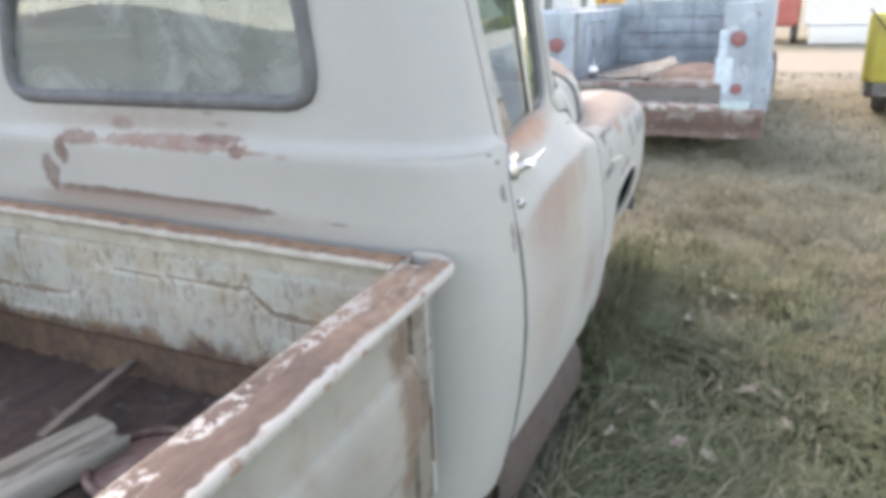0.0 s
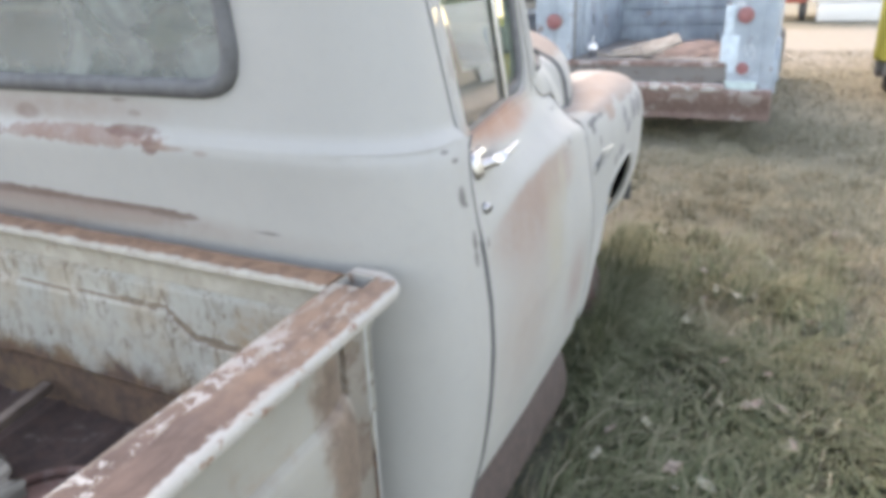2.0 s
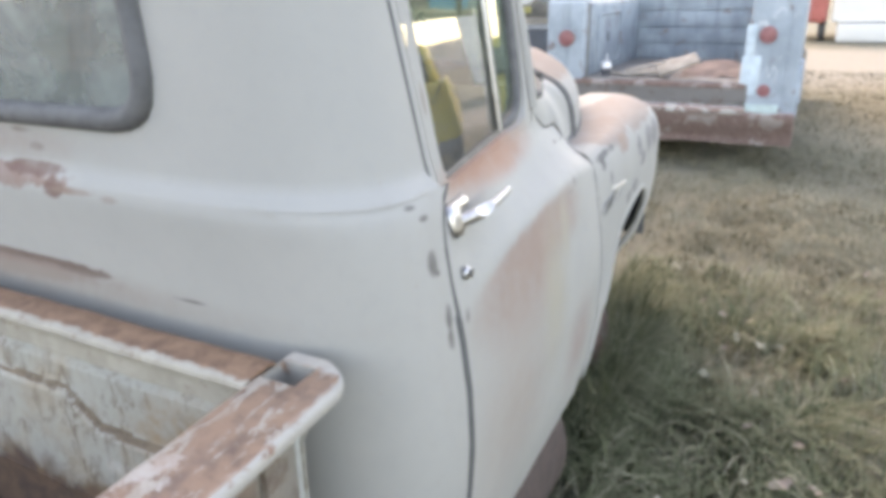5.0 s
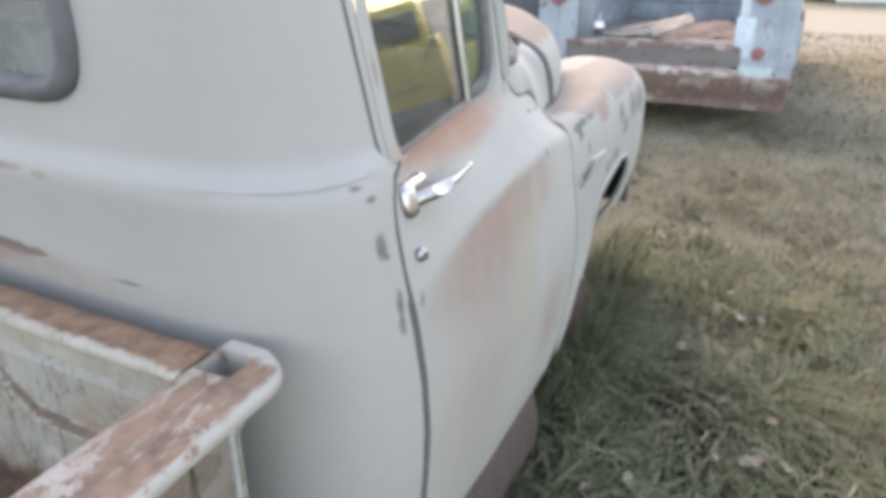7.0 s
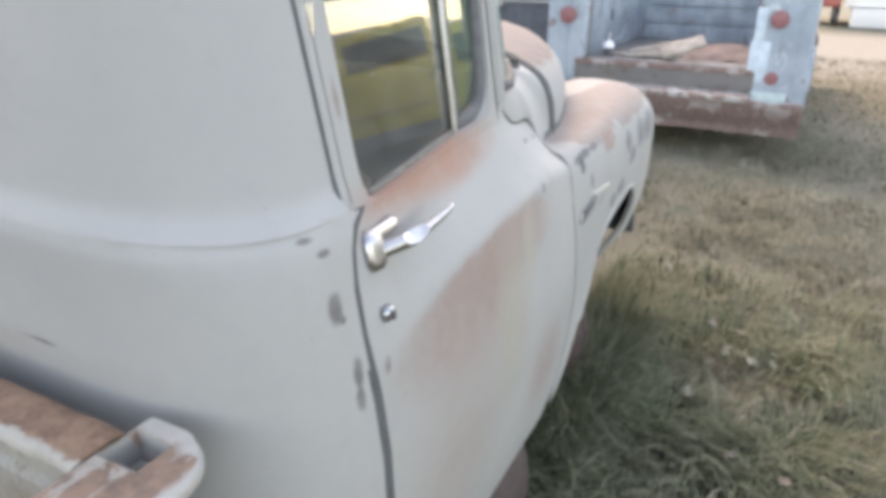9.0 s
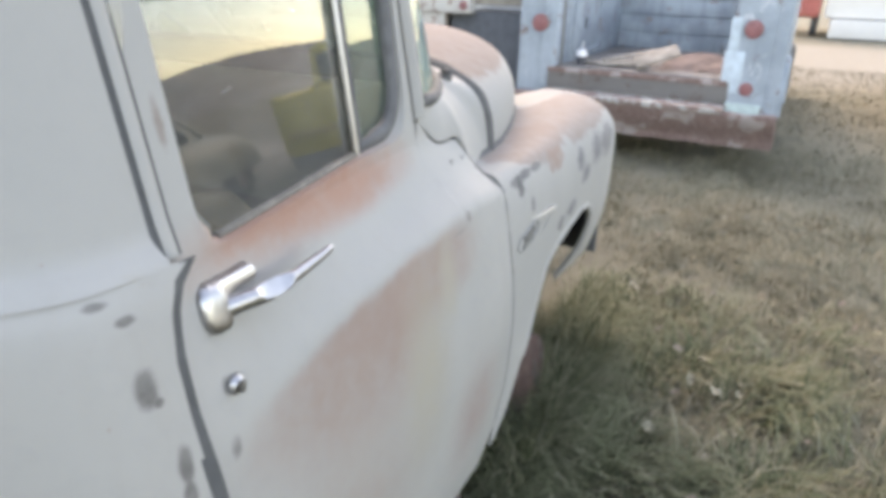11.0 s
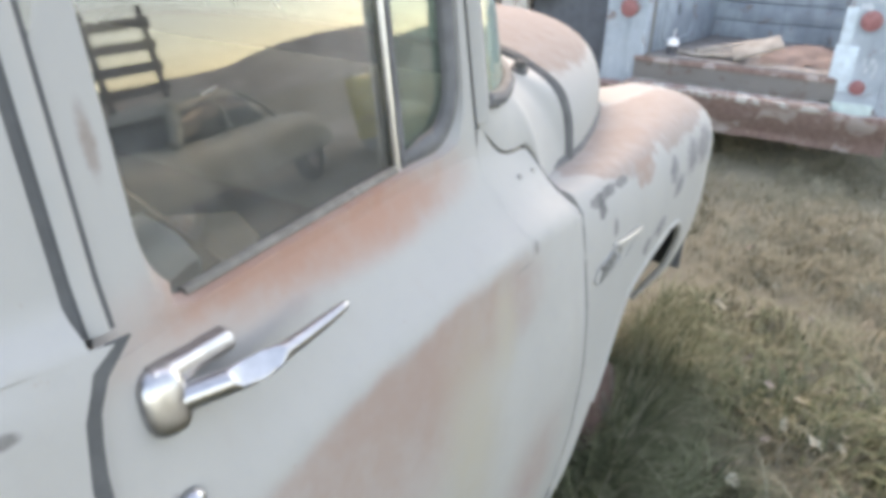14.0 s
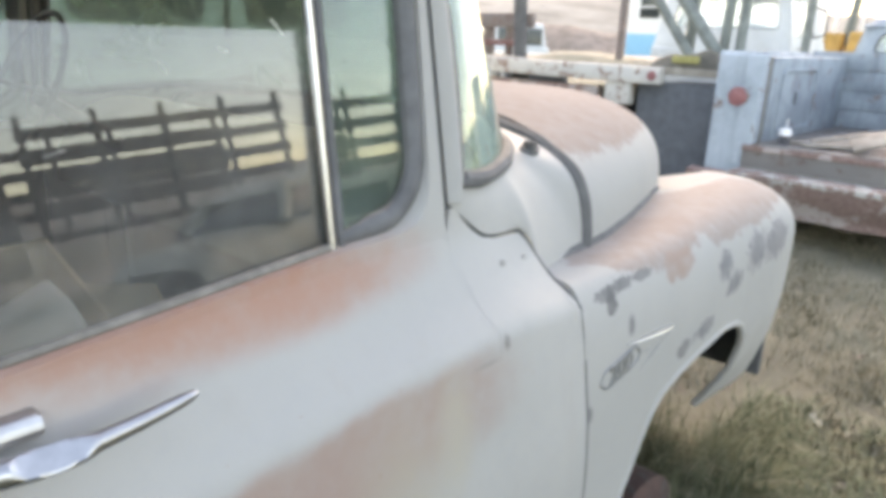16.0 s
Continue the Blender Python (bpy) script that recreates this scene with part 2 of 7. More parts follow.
M_DOOR = body_paint("chalky_door_paint", DOOR_STAINS, crease=True)
M_FENDER = body_paint("scraped_fender_paint", FENDER_STAINS, 0.78, 0.08)
M_HOOD = body_paint("primer_patched_hood_paint", HOOD_STAINS, 0.9, 0.03)
M_PAINT = body_paint("chalky_grey_paint")
M_CHROME = plain("pitted_chrome", (0.43, 0.43, 0.435), 0.30, 1.0, 0.12, 60.0, 0.08)
# the dark greys below are lightened to imitate veiling haze
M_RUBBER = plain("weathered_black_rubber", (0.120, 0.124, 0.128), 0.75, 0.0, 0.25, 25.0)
M_DARK = plain("grimy_black_metal", (0.048, 0.047, 0.047), 0.8, 0.0, 0.3, 15.0)
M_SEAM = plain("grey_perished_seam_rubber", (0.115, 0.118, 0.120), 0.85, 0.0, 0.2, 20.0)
M_GAP = plain("gap_shade_grey", (0.095, 0.100, 0.102), 0.85, 0.0, 0.2, 20.0)
M_ROCKER = rusty("rusted_rocker_panel", (0.30, 0.24, 0.21), 0.85, 8.0, (0.052, 0.039, 0.035), (0.088, 0.062, 0.054))


def rail_paint():
    """Bed rail worn to brown, with pale scraped streaks and a cream inner edge."""
    m = Nodes("rusted_bed_rail_paint")
    c = m.mix(m.ramp(m.noise(24.0, 7.0, 0.7, stretch=(1.6, 0.5, 1.0)), 0.3, 0.7), (0.088, 0.057, 0.046), (0.155, 0.100, 0.078))
    c = m.mix(m.math("MULTIPLY", m.ramp(m.noise(6.0, 5.0, 0.6, stretch=(2.0, 0.6, 1.0)), 0.50, 0.64), 0.5), c, (0.185, 0.125, 0.100))
    scrape = m.ramp(m.noise(11.0, 8.0, 0.7, stretch=(3.0, 0.5, 1.0), dist=0.6), 0.625, 0.640)
    c = m.mix(m.math("MULTIPLY", scrape, 0.8), c, (0.33, 0.30, 0.26))
    for cy, cx, ry in ((1.05, -0.572, 0.055), (0.925, -0.583, 0.085), (0.70, -0.575, 0.09), (0.47, -0.57, 0.07)):
        flake = m.math("MULTIPLY", m.blob((cx, cy, 0.985), (0.030, ry, 0.2), 0.12, 1.2, 22.0), m.ramp(m.noise(26.0, 8.0, 0.75), 0.50, 0.53))
        c = m.mix(flake, c, (0.42, 0.40, 0.37))
    sep = m.n.new("ShaderNodeSeparateXYZ")
    m.link(m.pos, sep.inputs[0])
    off = m.math("ADD", m.math("ABSOLUTE", m.math("SUBTRACT", sep.outputs["X"], -1.42)), m.math("MULTIPLY", m.math("SUBTRACT", m.noise(17.0, 7.0, 0.7), 0.5), 0.060))
    c = m.mix(m.math("MULTIPLY", m.ramp(off, 0.822, 0.836, 1.0, 0.0), 0.35), c, (0.368, 0.336, 0.276))
    c = m.mix(m.ramp(off, 0.930, 0.938), c, (0.37, 0.36, 0.33))
    worn = m.blob((-0.54, 1.24, 1.0), (0.11, 0.30, 0.2), 0.5, 0.6, 14.0)
    c = m.mix(m.math("MULTIPLY", worn, m.ramp(m.noise(20.0, 7.0, 0.7), 0.35, 0.6, 0.20, 0.85)), c, (0.31, 0.19, 0.128))
    pale = m.math("MULTIPLY", m.blob((-0.545, 1.20, 1.0), (0.10, 0.20, 0.2), 0.4, 0.6, 12.0), m.ramp(m.noise(15.0, 8.0, 0.72, stretch=(2.0, 0.7, 1.0), dist=0.5), 0.535, 0.565))
    c = m.mix(m.math("MULTIPLY", pale, 0.8), c, (0.37, 0.335, 0.285))
    tip = m.math("ADD", sep.outputs["Y"], m.math("MULTIPLY", m.math("SUBTRACT", m.noise(30.0, 7.0, 0.7), 0.5), 0.05))
    c = m.mix(m.math("MULTIPLY", m.ramp(tip, 1.330, 1.342), 0.8), c, (0.42, 0.40, 0.36))
    m.bump(m.noise(80.0, 7.0, 0.7), 0.6, 0.002)
    return m.done(c, 0.8)


M_RAIL = rail_paint()


def header_paint():
    """Top rail of the bed's front panel: chipped cream lip, brown rust along the cab."""
    m = Nodes("chipped_header_paint")
    sep = m.n.new("ShaderNodeSeparateXYZ")
    m.link(m.pos, sep.inputs[0])
    rust = m.mix(m.ramp(m.noise(28.0, 7.0, 0.7), 0.3, 0.7), (0.14, 0.076, 0.049), (0.29, 0.172, 0.112))
    cream = m.mix(m.ramp(m.noise(16.0, 6.0, 0.65), 0.35, 0.7), (0.31, 0.285, 0.24), (0.40, 0.375, 0.325))
    back = m.math("ADD", sep.outputs["Y"], m.math("MULTIPLY", m.math("SUBTRACT", m.noise(15.0, 8.0, 0.72), 0.5), 0.050))
    c = m.mix(m.math("MULTIPLY", m.ramp(back, 1.262, 1.270), m.ramp(sep.outputs["Z"], 0.992, 1.002)), cream, rust)
    spots = m.ramp(m.noise(38.0, 7.0, 0.7), 0.60, 0.66)
    c = m.mix(m.math("MULTIPLY", spots, 0.7), c, (0.20, 0.13, 0.095))
    m.bump(m.noise(90.0, 6.0, 0.7), 0.5, 0.002)
    return m.done(c, 0.8)


M_HEADER = header_paint()
M_RAIL_EDGE = rusty("chipped_rail_edge_paint", (0.36, 0.345, 0.315), 0.34, 26.0, (0.22, 0.125, 0.09), (0.32, 0.225, 0.18))
M_GLASS = glass("clear_grimy_glass", (0.60, 0.62, 0.61), 0.06)
M_BACK_GLASS = glass("dusty_back_glass", (0.27, 0.31, 0.305), 0.50)
M_GREEN_GLASS = glass("green_tinted_glass", (0.40, 0.52, 0.46), 0.10)


# ---- mesh helpers ----
def smooth_mesh(me, angle=40.0):
    me.polygons.foreach_set("use_smooth", [True] * len(me.polygons))
    me.set_sharp_from_angle(angle=radians(angle))


def to_object(name, bm, material, parent=None, label="", angle=40.0):
    me = bpy.data.meshes.new(name)
    bmesh.ops.recalc_face_normals(bm, faces=bm.faces[:])
    bm.to_mesh(me)
    bm.free()
    for mat in material if isinstance(material, (list, tuple)) else (material,):
        me.materials.append(mat)
    smooth_mesh(me, angle)
    ob = new(name, me)
    if parent is not None:
        ob.parent = parent
    if label:
        ob["label"] = label
    return ob


def part(name, bm, material, parent, label=""):
    return to_object(name, bm, material, parent, label)


def thing(name, label, category, group="", kind="", at=(0, 0, 0)):
    ob = new(name)
    ob.location = at
    ob.empty_display_size = 0.1
    return tagged(ob, label, category, group, kind)


def single(name, bm, material, label, category, group="", kind=""):
    return tagged(to_object(name, bm, material), label, category, group, kind)


def lerp(a, b, t):
    return a + (b - a) * t


def table(x, pairs):
    """Piecewise smooth value from (x, value) pairs."""
    xs, vs = [p[0] for p in pairs], [p[1] for p in pairs]
    return float(np.interp(x, xs, vs))


def grid_bm(f, nu, nv, closed_u=False, thick=0.0, bm=None):
    """A sheet f(u, v) -> point, u and v in 0..1; thick: given as a second sheet inwards along the normal."""
    bm = bmesh.new() if bm is None else bm
    pts = [[Vector(f(i / nu, j / nv)) for j in range(nv + 1)] for i in range(nu + (0 if closed_u else 1))]
    n_i = len(pts)
    rows = [[bm.verts.new(p) for p in line] for line in pts]
    count = nu if closed_u else nu
    for i in range(count):
        a, b = rows[i], rows[(i + 1) % n_i]
        for j in range(nv):
            bm.faces.new((a[j], b[j], b[j + 1], a[j + 1]))
    if thick:
        def normal(i, j):
            i0, i1 = (i - 1) % n_i if closed_u else max(i - 1, 0), (i + 1) % n_i if closed_u else min(i + 1, n_i - 1)
            du = pts[i1][j] - pts[i0][j]
            dv = pts[i][min(j + 1, nv)] - pts[i][max(j - 1, 0)]
            c = du.cross(dv)
            return c.normalized() if c.length > 1e-12 else Vector((0, 0, 1))
        inner = [[bm.verts.new(pts[i][j] - normal(i, j) * thick) for j in range(nv + 1)] for i in range(n_i)]
        for i in range(count):
            a, b = inner[i], inner[(i + 1) % n_i]
            for j in range(nv):
                bm.faces.new((a[j], a[j + 1], b[j + 1], b[j]))
        for j in (0, nv):
            for i in range(count):
                k = (i + 1) % n_i
                bm.faces.new((rows[i][j], rows[k][j], inner[k][j], inner[i][j]))
        if not closed_u:
            for i in (0, n_i - 1):
                for j in range(nv):
                    bm.faces.new((rows[i][j], rows[i][j + 1], inner[i][j + 1], inner[i][j]))
    return bm


def box_bm(x0, x1, y0, y1, z0, z1, bevel=0.004, bm=None, segs=2):
    bm = bmesh.new() if bm is None else bm
    made = bmesh.ops.create_cube(bm, size=1.0)["verts"]
    for v in made:
        v.co = Vector((lerp(x0, x1, v.co.x + 0.5), lerp(y0, y1, v.co.y + 0.5), lerp(z0, z1, v.co.z + 0.5)))
    if bevel:
        edges = list({e for v in made for e in v.link_edges})
        bmesh.ops.bevel(bm, geom=edges, offset=bevel, segments=segs, affect="EDGES", profile=0.6)
    return bm


def tube_bm(points, radius, sides=10, bm=None, caps=True, closed=False, flat=1.0):
    """A tube along points; radius a number or one per point; flat squeezes it along its second axis."""
    bm = bmesh.new() if bm is None else bm
    pts = [Vector(p) for p in points]
    n = len(pts)
    rad = radius if isinstance(radius, (list, tuple)) else [radius] * n
    rings, up = [], None
    for i, p in enumerate(pts):
        if closed:
            d = pts[(i + 1) % n] - pts[i - 1]
        else:
            d = pts[min(i + 1, n - 1)] - pts[max(i - 1, 0)]
        d.normalize()
        if up is None:
            up = Vector((0, 0, 1)) if abs(d.z) < 0.9 else Vector((1, 0, 0))
        a = d.cross(up).normalized()
        b = a.cross(d).normalized()
        up = b
        rings.append([bm.verts.new(p + a * (math.cos(k * math.tau / sides) * rad[i]) + b * (math.sin(k * math.tau / sides) * rad[i] * flat))
                      for k in range(sides)])
    for i in range(n if closed else n - 1):
        r, s = rings[i], rings[(i + 1) % n]
        for k in range(sides):
            bm.faces.new((r[k], r[(k + 1) % sides], s[(k + 1) % sides], s[k]))
    if caps and not closed:
        bm.faces.new(rings[0])
        bm.faces.new(rings[-1][::-1])
    return bm


def spline(points, n):
    """Catmull-Rom through points, n samples."""
    p = [Vector(q) for q in points]
    p = [p[0] * 2 - p[1]] + p + [p[-1] * 2 - p[-2]]
    out = []
    m = len(p) - 3
    for k in range(n):
        s = k / (n - 1) * m
        i = min(int(s), m - 1)
        t = s - i
        a, b, c, d = p[i:i + 4]
        out.append(0.5 * ((2 * b) + (c - a) * t + (2 * a - 5 * b + 4 * c - d) * t * t + (3 * b - a - 3 * c + d) * t ** 3))
    return out


def round_poly(corners, n=10):
    """Closed outline: corners as (u, v, radius), straight between, n points each corner."""
    out, m = [], len(corners)
    for i, (u, v, r) in enumerate(corners):
        p, a, b = Vector((u, v)), Vector(corners[i - 1][:2]), Vector(corners[(i + 1) % m][:2])
        da, db = (a - p).normalized(), (b - p).normalized()
        s, e = p + da * r, p + db * r
        for k in range(n):
            t = k / (n - 1)
            out.append(s * (1 - t) ** 2 + p * 2 * t * (1 - t) + e * t * t)
    return out


def resample(loop, n):
    pts = [Vector(p) for p in loop]
    pts.append(pts[0])
    acc = [0.0]
    for a, b in zip(pts, pts[1:]):
        acc.append(acc[-1] + (b - a).length)
    out, i = [], 0
    for k in range(n):
        s = acc[-1] * k / n
        while acc[i + 1] < s:
            i += 1
        w = (s - acc[i]) / max(acc[i + 1] - acc[i], 1e-9)
        out.append(pts[i].lerp(pts[i + 1], w))
    return out


def slab_bm(loop, depth):
    """A flat pane with thickness: the outline and the way through it."""
    bm = bmesh.new()
    a = [bm.verts.new(p) for p in loop]
    c = [bm.verts.new(Vector(p) + depth) for p in loop]
    bm.faces.new(a)
    bm.faces.new(c[::-1])
    for i in range(len(a)):
        k = (i + 1) % len(a)
        bm.faces.new((a[i], a[k], c[k], c[i]))
    return bm


def holed_bm(hole, u0, u1, v0, v1, f, rings=8, thick=0.0, edge=None, bm=None):
    """A panel in (u, v) with a hole: rings from the hole's outline out to the rectangle; f(u, v) -> point."""
    cu, cv = sum(p.x for p in hole) / len(hole), sum(p.y for p in hole) / len(hole)
    outer = []
    for p in hole:
        d = Vector((p.x - cu, p.y - cv))
        s = min((((u1 if d.x > 0 else u0) - cu) / d.x) if abs(d.x) > 1e-9 else 1e9,
                (((v1 if d.y > 0 else v0) - cv) / d.y) if abs(d.y) > 1e-9 else 1e9)
        outer.append(Vector((cu + d.x * s, cv + d.y * s)))
    for cx, cy in ((u0, v0), (u1, v0), (u1, v1), (u0, v1)):
        k = min(range(len(outer)), key=lambda i: (outer[i] - Vector((cx, cy))).length)
        outer[k] = Vector((cx, cy))
    n = len(hole)

    def sheet(a, b):
        i = round(a * n) % n
        q = hole[i].lerp(outer[i], b)
        if edge and b == 0:
            return edge(q.x, q.y)
        return f(q.x, q.y)
    return grid_bm(sheet, n, rings, closed_u=True, thick=thick, bm=bm)


def ellipse_pt(a, n):
    """Unit quarter super-ellipse at angle a from 0 to pi/2: (cos, sin) powers."""
    return max(math.cos(a), 0.0) ** (2 / n), max(math.sin(a), 0.0) ** (2 / n)


# ---- pickup truck: surfaces ----
XC = -1.42                       # the truck's middle line
GAP_Y = 1.600                    # rear edge of the door
SEAM_Y = 2.528                   # front edge of the door
BELT = 1.184
SIDE = ((0.28, -0.485), (0.33, -0.470), (0.45, -0.444), (0.57, -0.428), (0.72, -0.418), (0.85, -0.420), (0.98, -0.430), (1.10, -0.448), (1.19, -0.462), (1.215, -0.468))
SILL = ((1.38, -0.450), (1.60, -0.472), (1.70, -0.497), (2.10, -0.556), (2.31, -0.572), (2.53, -0.598))
RIDGE_Z = ((1.60, 1.00), (1.75, 1.03), (1.87, 1.052), (2.0, 1.066), (2.2, 1.078), (2.4, 1.078), (2.53, 1.06))
RIDGE_X = ((1.60, -0.435), (1.80, -0.444), (2.0, -0.450), (2.2, -0.460), (2.4, -0.468), (2.53, -0.474))
LEAN_IN = 0.175                  # how far the window frames lean inwards, metres a metre


def side_x(z):
    return table(z, SIDE)


def door_x(y, z):
    """The outer skin of the door below the window, its shoulder rounded."""
    k = 0.014
    bead = 0.0028 * math.exp(-((z - table(y, RIDGE_Z)) / 0.013) ** 2) * min(1.0, max(0.0, (y - 1.66) / 0.22))
    return sum(door_section(y, z + k * s) for s in (-1.0, -0.5, 0.0, 0.5, 1.0)) / 5 + bead


def door_section(y, z):
    zr, xr, xs = table(y, RIDGE_Z), table(y, RIDGE_X), table(y, SILL)
    if z >= BELT:
        return xs - (z - BELT) * LEAN_IN
    if z >= zr:
        t = min((z - zr) / (BELT - zr), 1.0)
        p = table(y, ((1.6, 1.15), (1.75, 0.95), (2.15, 0.66), (2.53, 0.62)))
        return xr + (xs - xr) * t ** p
    w = max(0.0, 1 - (zr - z) / 0.32)
    w = w * w * (3 - 2 * w)
    low = side_x(z) - 0.016 * max(0.0, (y - 2.0) / 0.53)
    return low + (xr - side_x(zr) + 0.016 * max(0.0, (y - 2.0) / 0.53)) * w


def upper_plain(y, z):
    """The outer face of the window frames above the belt, rounding into the door's shoulder."""
    if z < BELT + 0.03:
        return door_x(y, z)
    return table(y, SILL) - (z - BELT) * LEAN_IN


def upper_x(y, z):
    """The window frame's face; the rear pillar stands deeper and leans in more."""
    rear = min(1.0, max(0.0, (1.69 - y) / 0.085))
    return upper_plain(y, z) - rear * (0.015 * min(1.0, max(0.0, (z - BELT) / 0.045)) + 0.05 * max(0.0, z - 1.235))


def mirror(p):
    return Vector((2 * XC - p[0], p[1], p[2]))


CAB_X = ((0.24, -0.500), (0.28, -0.485), (0.33, -0.470), (0.45, -0.444), (0.57, -0.428), (0.72, -0.418), (0.85, -0.420), (0.98, -0.430), (1.10, -0.448), (1.185, -0.460),
         (1.215, -0.470), (1.235, -0.496), (1.40, -0.5335), (1.60, -0.5785), (1.72, -0.605))
CAB_BACK = ((0.28, 1.395), (1.0, 1.385), (1.15, 1.376), (1.195, 1.370), (1.215, 1.374), (1.24, 1.392), (1.30, 1.398), (1.60, 1.415), (1.72, 1.43))
CAB_Z = (0.24, 0.30, 0.36, 0.45, 0.55, 0.65, 0.75, 0.85, 0.95, 1.05, 1.12, 1.17, 1.19, 1.20, 1.2128, 1.2132, 1.22, 1.23, 1.24, 1.255)


def rear_edge(z):
    """Where the door's rear edge runs at height z: bowed below the belt, upright above it."""
    if z > 1.212:
        return GAP_Y + 0.029
    return table(z, ((0.33, 1.585), (0.50, 1.600), (0.65, 1.609), (0.75, 1.610), (0.85, 1.605), (0.93, 1.598), (1.00, 1.591), (1.06, 1.586), (1.12, 1.585), (1.165, 1.590), (1.19, 1.602), (1.212, 1.614)))


def cab_plan(s, z, flat=0.62):
    """Round the rear corner at height z: s 0 at the door, 1 where the flat back begins."""
    xg, yb = table(z, CAB_X), table(z, CAB_BACK)
    ye = rear_edge(z) - (0.0115 if z < 1.213 else 0.030)
    a, b = xg - (XC + flat), ye - yb
    c, k = ellipse_pt(s * math.pi / 2, 2.7)
    return Vector((XC + flat + a * c, ye - b * k, z))


def back_point(x, z):
    return Vector((x, table(z, CAB_BACK), z))


truck = thing("pickup_truck", "old pickup truck, chalky pale grey paint with rust, on grass", "pickup truck")


def both(name, maker, material, label="", parent=None):
    """A part on the truck's near side and its mirror image on the far side."""
    bm = maker()
    far = bm.copy()
    for v in far.verts:
        v.co = mirror(v.co)
    a = part(name, bm, material, parent or truck, label)
    b = part(name, far, material, parent or truck, label)
    return a, b


# -- cab shell: corners below and above the belt, back wall with its window, roof
FLAT = 0.62


WIN_BACK = resample(round_poly(((-1.985, 1.316, 0.10), (-0.848, 1.316, 0.10), (-0.895, 1.66, 0.10), (-1.94, 1.66, 0.10))), 96)
shell_zs = list(CAB_Z) + [1.30, 1.36, 1.43, 1.50, 1.57, 1.64, 1.70]


def row_z(v, rows):
    return float(np.interp(v * (len(rows) - 1), range(len(rows)), rows))


shell = grid_bm(lambda u, v: cab_plan(u, row_z(v, shell_zs)), 28, len(shell_zs) - 1, thick=0.006)
grid_bm(lambda u, v: mirror(cab_plan(u, row_z(v, shell_zs))), 28, len(shell_zs) - 1, thick=0.006, bm=shell)
grid_bm(lambda u, v: back_point(lerp(XC + FLAT, XC - FLAT, u), row_z(v, CAB_Z)), 8, len(CAB_Z) - 1, thick=0.006, bm=shell)
holed_bm(WIN_BACK, XC - FLAT, XC + FLAT, 1.255, 1.70, back_point, 6, 0.006, edge=lambda x, z: back_point(x, z) + Vector((0, 0.012, 0)), bm=shell)
part("cab_shell", shell, M_CAB, truck)
gasket = [back_point(p.x, p.y) + Vector((0, -0.004, 0)) for p in resample(round_poly(((-1.975, 1.328, 0.10), (-0.858, 1.328, 0.10), (-0.905, 1.65, 0.10), (-1.93, 1.65, 0.10))), 88)]
part("window_gasket", tube_bm(gasket, 0.021, 10, closed=True), M_RUBBER, truck, "perished dark grey rubber window seal")
back_pane = part("back_window_pane", slab_bm([p + Vector((0, 0.004, 0)) for p in gasket], Vector((0, 0.004, 0))), M_BACK_GLASS, truck)
back_pane.visible_shadow = False


def roof_point(u, v):
    """Dome over the cab: u round the outline, v from the drip edge to the crown."""
    a = u * math.tau
    c, s = math.cos(a), math.sin(a)
    n = 4.5
    r = (abs(c) ** n + abs(s) ** n) ** (-1 / n)
    k = math.cos(v * math.pi / 2) ** 0.45 if v < 1 else 0.0
    return Vector((XC + 0.865 * r * c * k, 2.03 + 0.615 * r * s * k, 1.695 + 0.16 * math.sin(v * math.pi / 2)))


part("cab_roof", grid_bm(roof_point, 64, 12, closed_u=True, thick=0.006), M_PAINT, truck)
headliner = grid_bm(lambda u, v: Vector((XC + 0.80 * (1 - 2 * u), 1.45 + 1.14 * v, 1.688)), 2, 2, thick=0.004)
part("headliner", headliner, plain("faded_headliner_board", (0.12, 0.115, 0.10), 0.9), truck)


# -- doors
def door_top(y):
    return table(y, ((1.6, BELT), (2.306, BELT), (2.311, 1.228), (2.325, 1.226), (2.341, 1.213), (2.361, 1.194), (2.388, 1.175), (2.42, 1.167), (2.47, 1.1655), (2.49, 1.163), (2.500, 1.150), (2.506, 1.13), (2.512, 1.10), (SEAM_Y, 1.062)))


def door_edge_y(z, rear):
    if rear:
        return rear_edge(z)
    return table(z, ((0.33, 2.47), (0.45, 2.515), (0.6, 2.533), (1.0, 2.531), (1.06, SEAM_Y), (1.22, SEAM_Y)))


M_SCRATCH = plain("white_scratched_glass", (0.75, 0.75, 0.75), 0.6, 0.0, 0.1)
M_TRIM = plain("dark_green_inner_trim", (0.060, 0.068, 0.062), 0.7, 0.0, 0.25, 10.0)


def door_skin():
    ys = sorted(set([i / 40 for i in range(41)] + [0.759, 0.762, 0.768, 0.785, 0.81, 0.835, 0.9, 0.945, 0.958, 0.965, 0.970, 0.976, 0.982, 0.988, 0.994]))

    def f(u, v):
        u = float(np.interp(u * (len(ys) - 1), range(len(ys)), ys))
        top = door_top(lerp(GAP_Y, SEAM_Y, u))
        z = lerp(0.335, top, v)
        y = lerp(door_edge_y(z, True), door_edge_y(z, False), u)
        x = door_x(y, z)
        x -= 0.004 * max(0.0, 1 - v / 0.02)
        if v > 0.999 and y < 2.30:                  # tucked under the window frame
            x, z = x - 0.0012, z + 0.006
        return Vector((x, y, z))
    return grid_bm(f, len(ys) - 1, 56, thick=0.012)


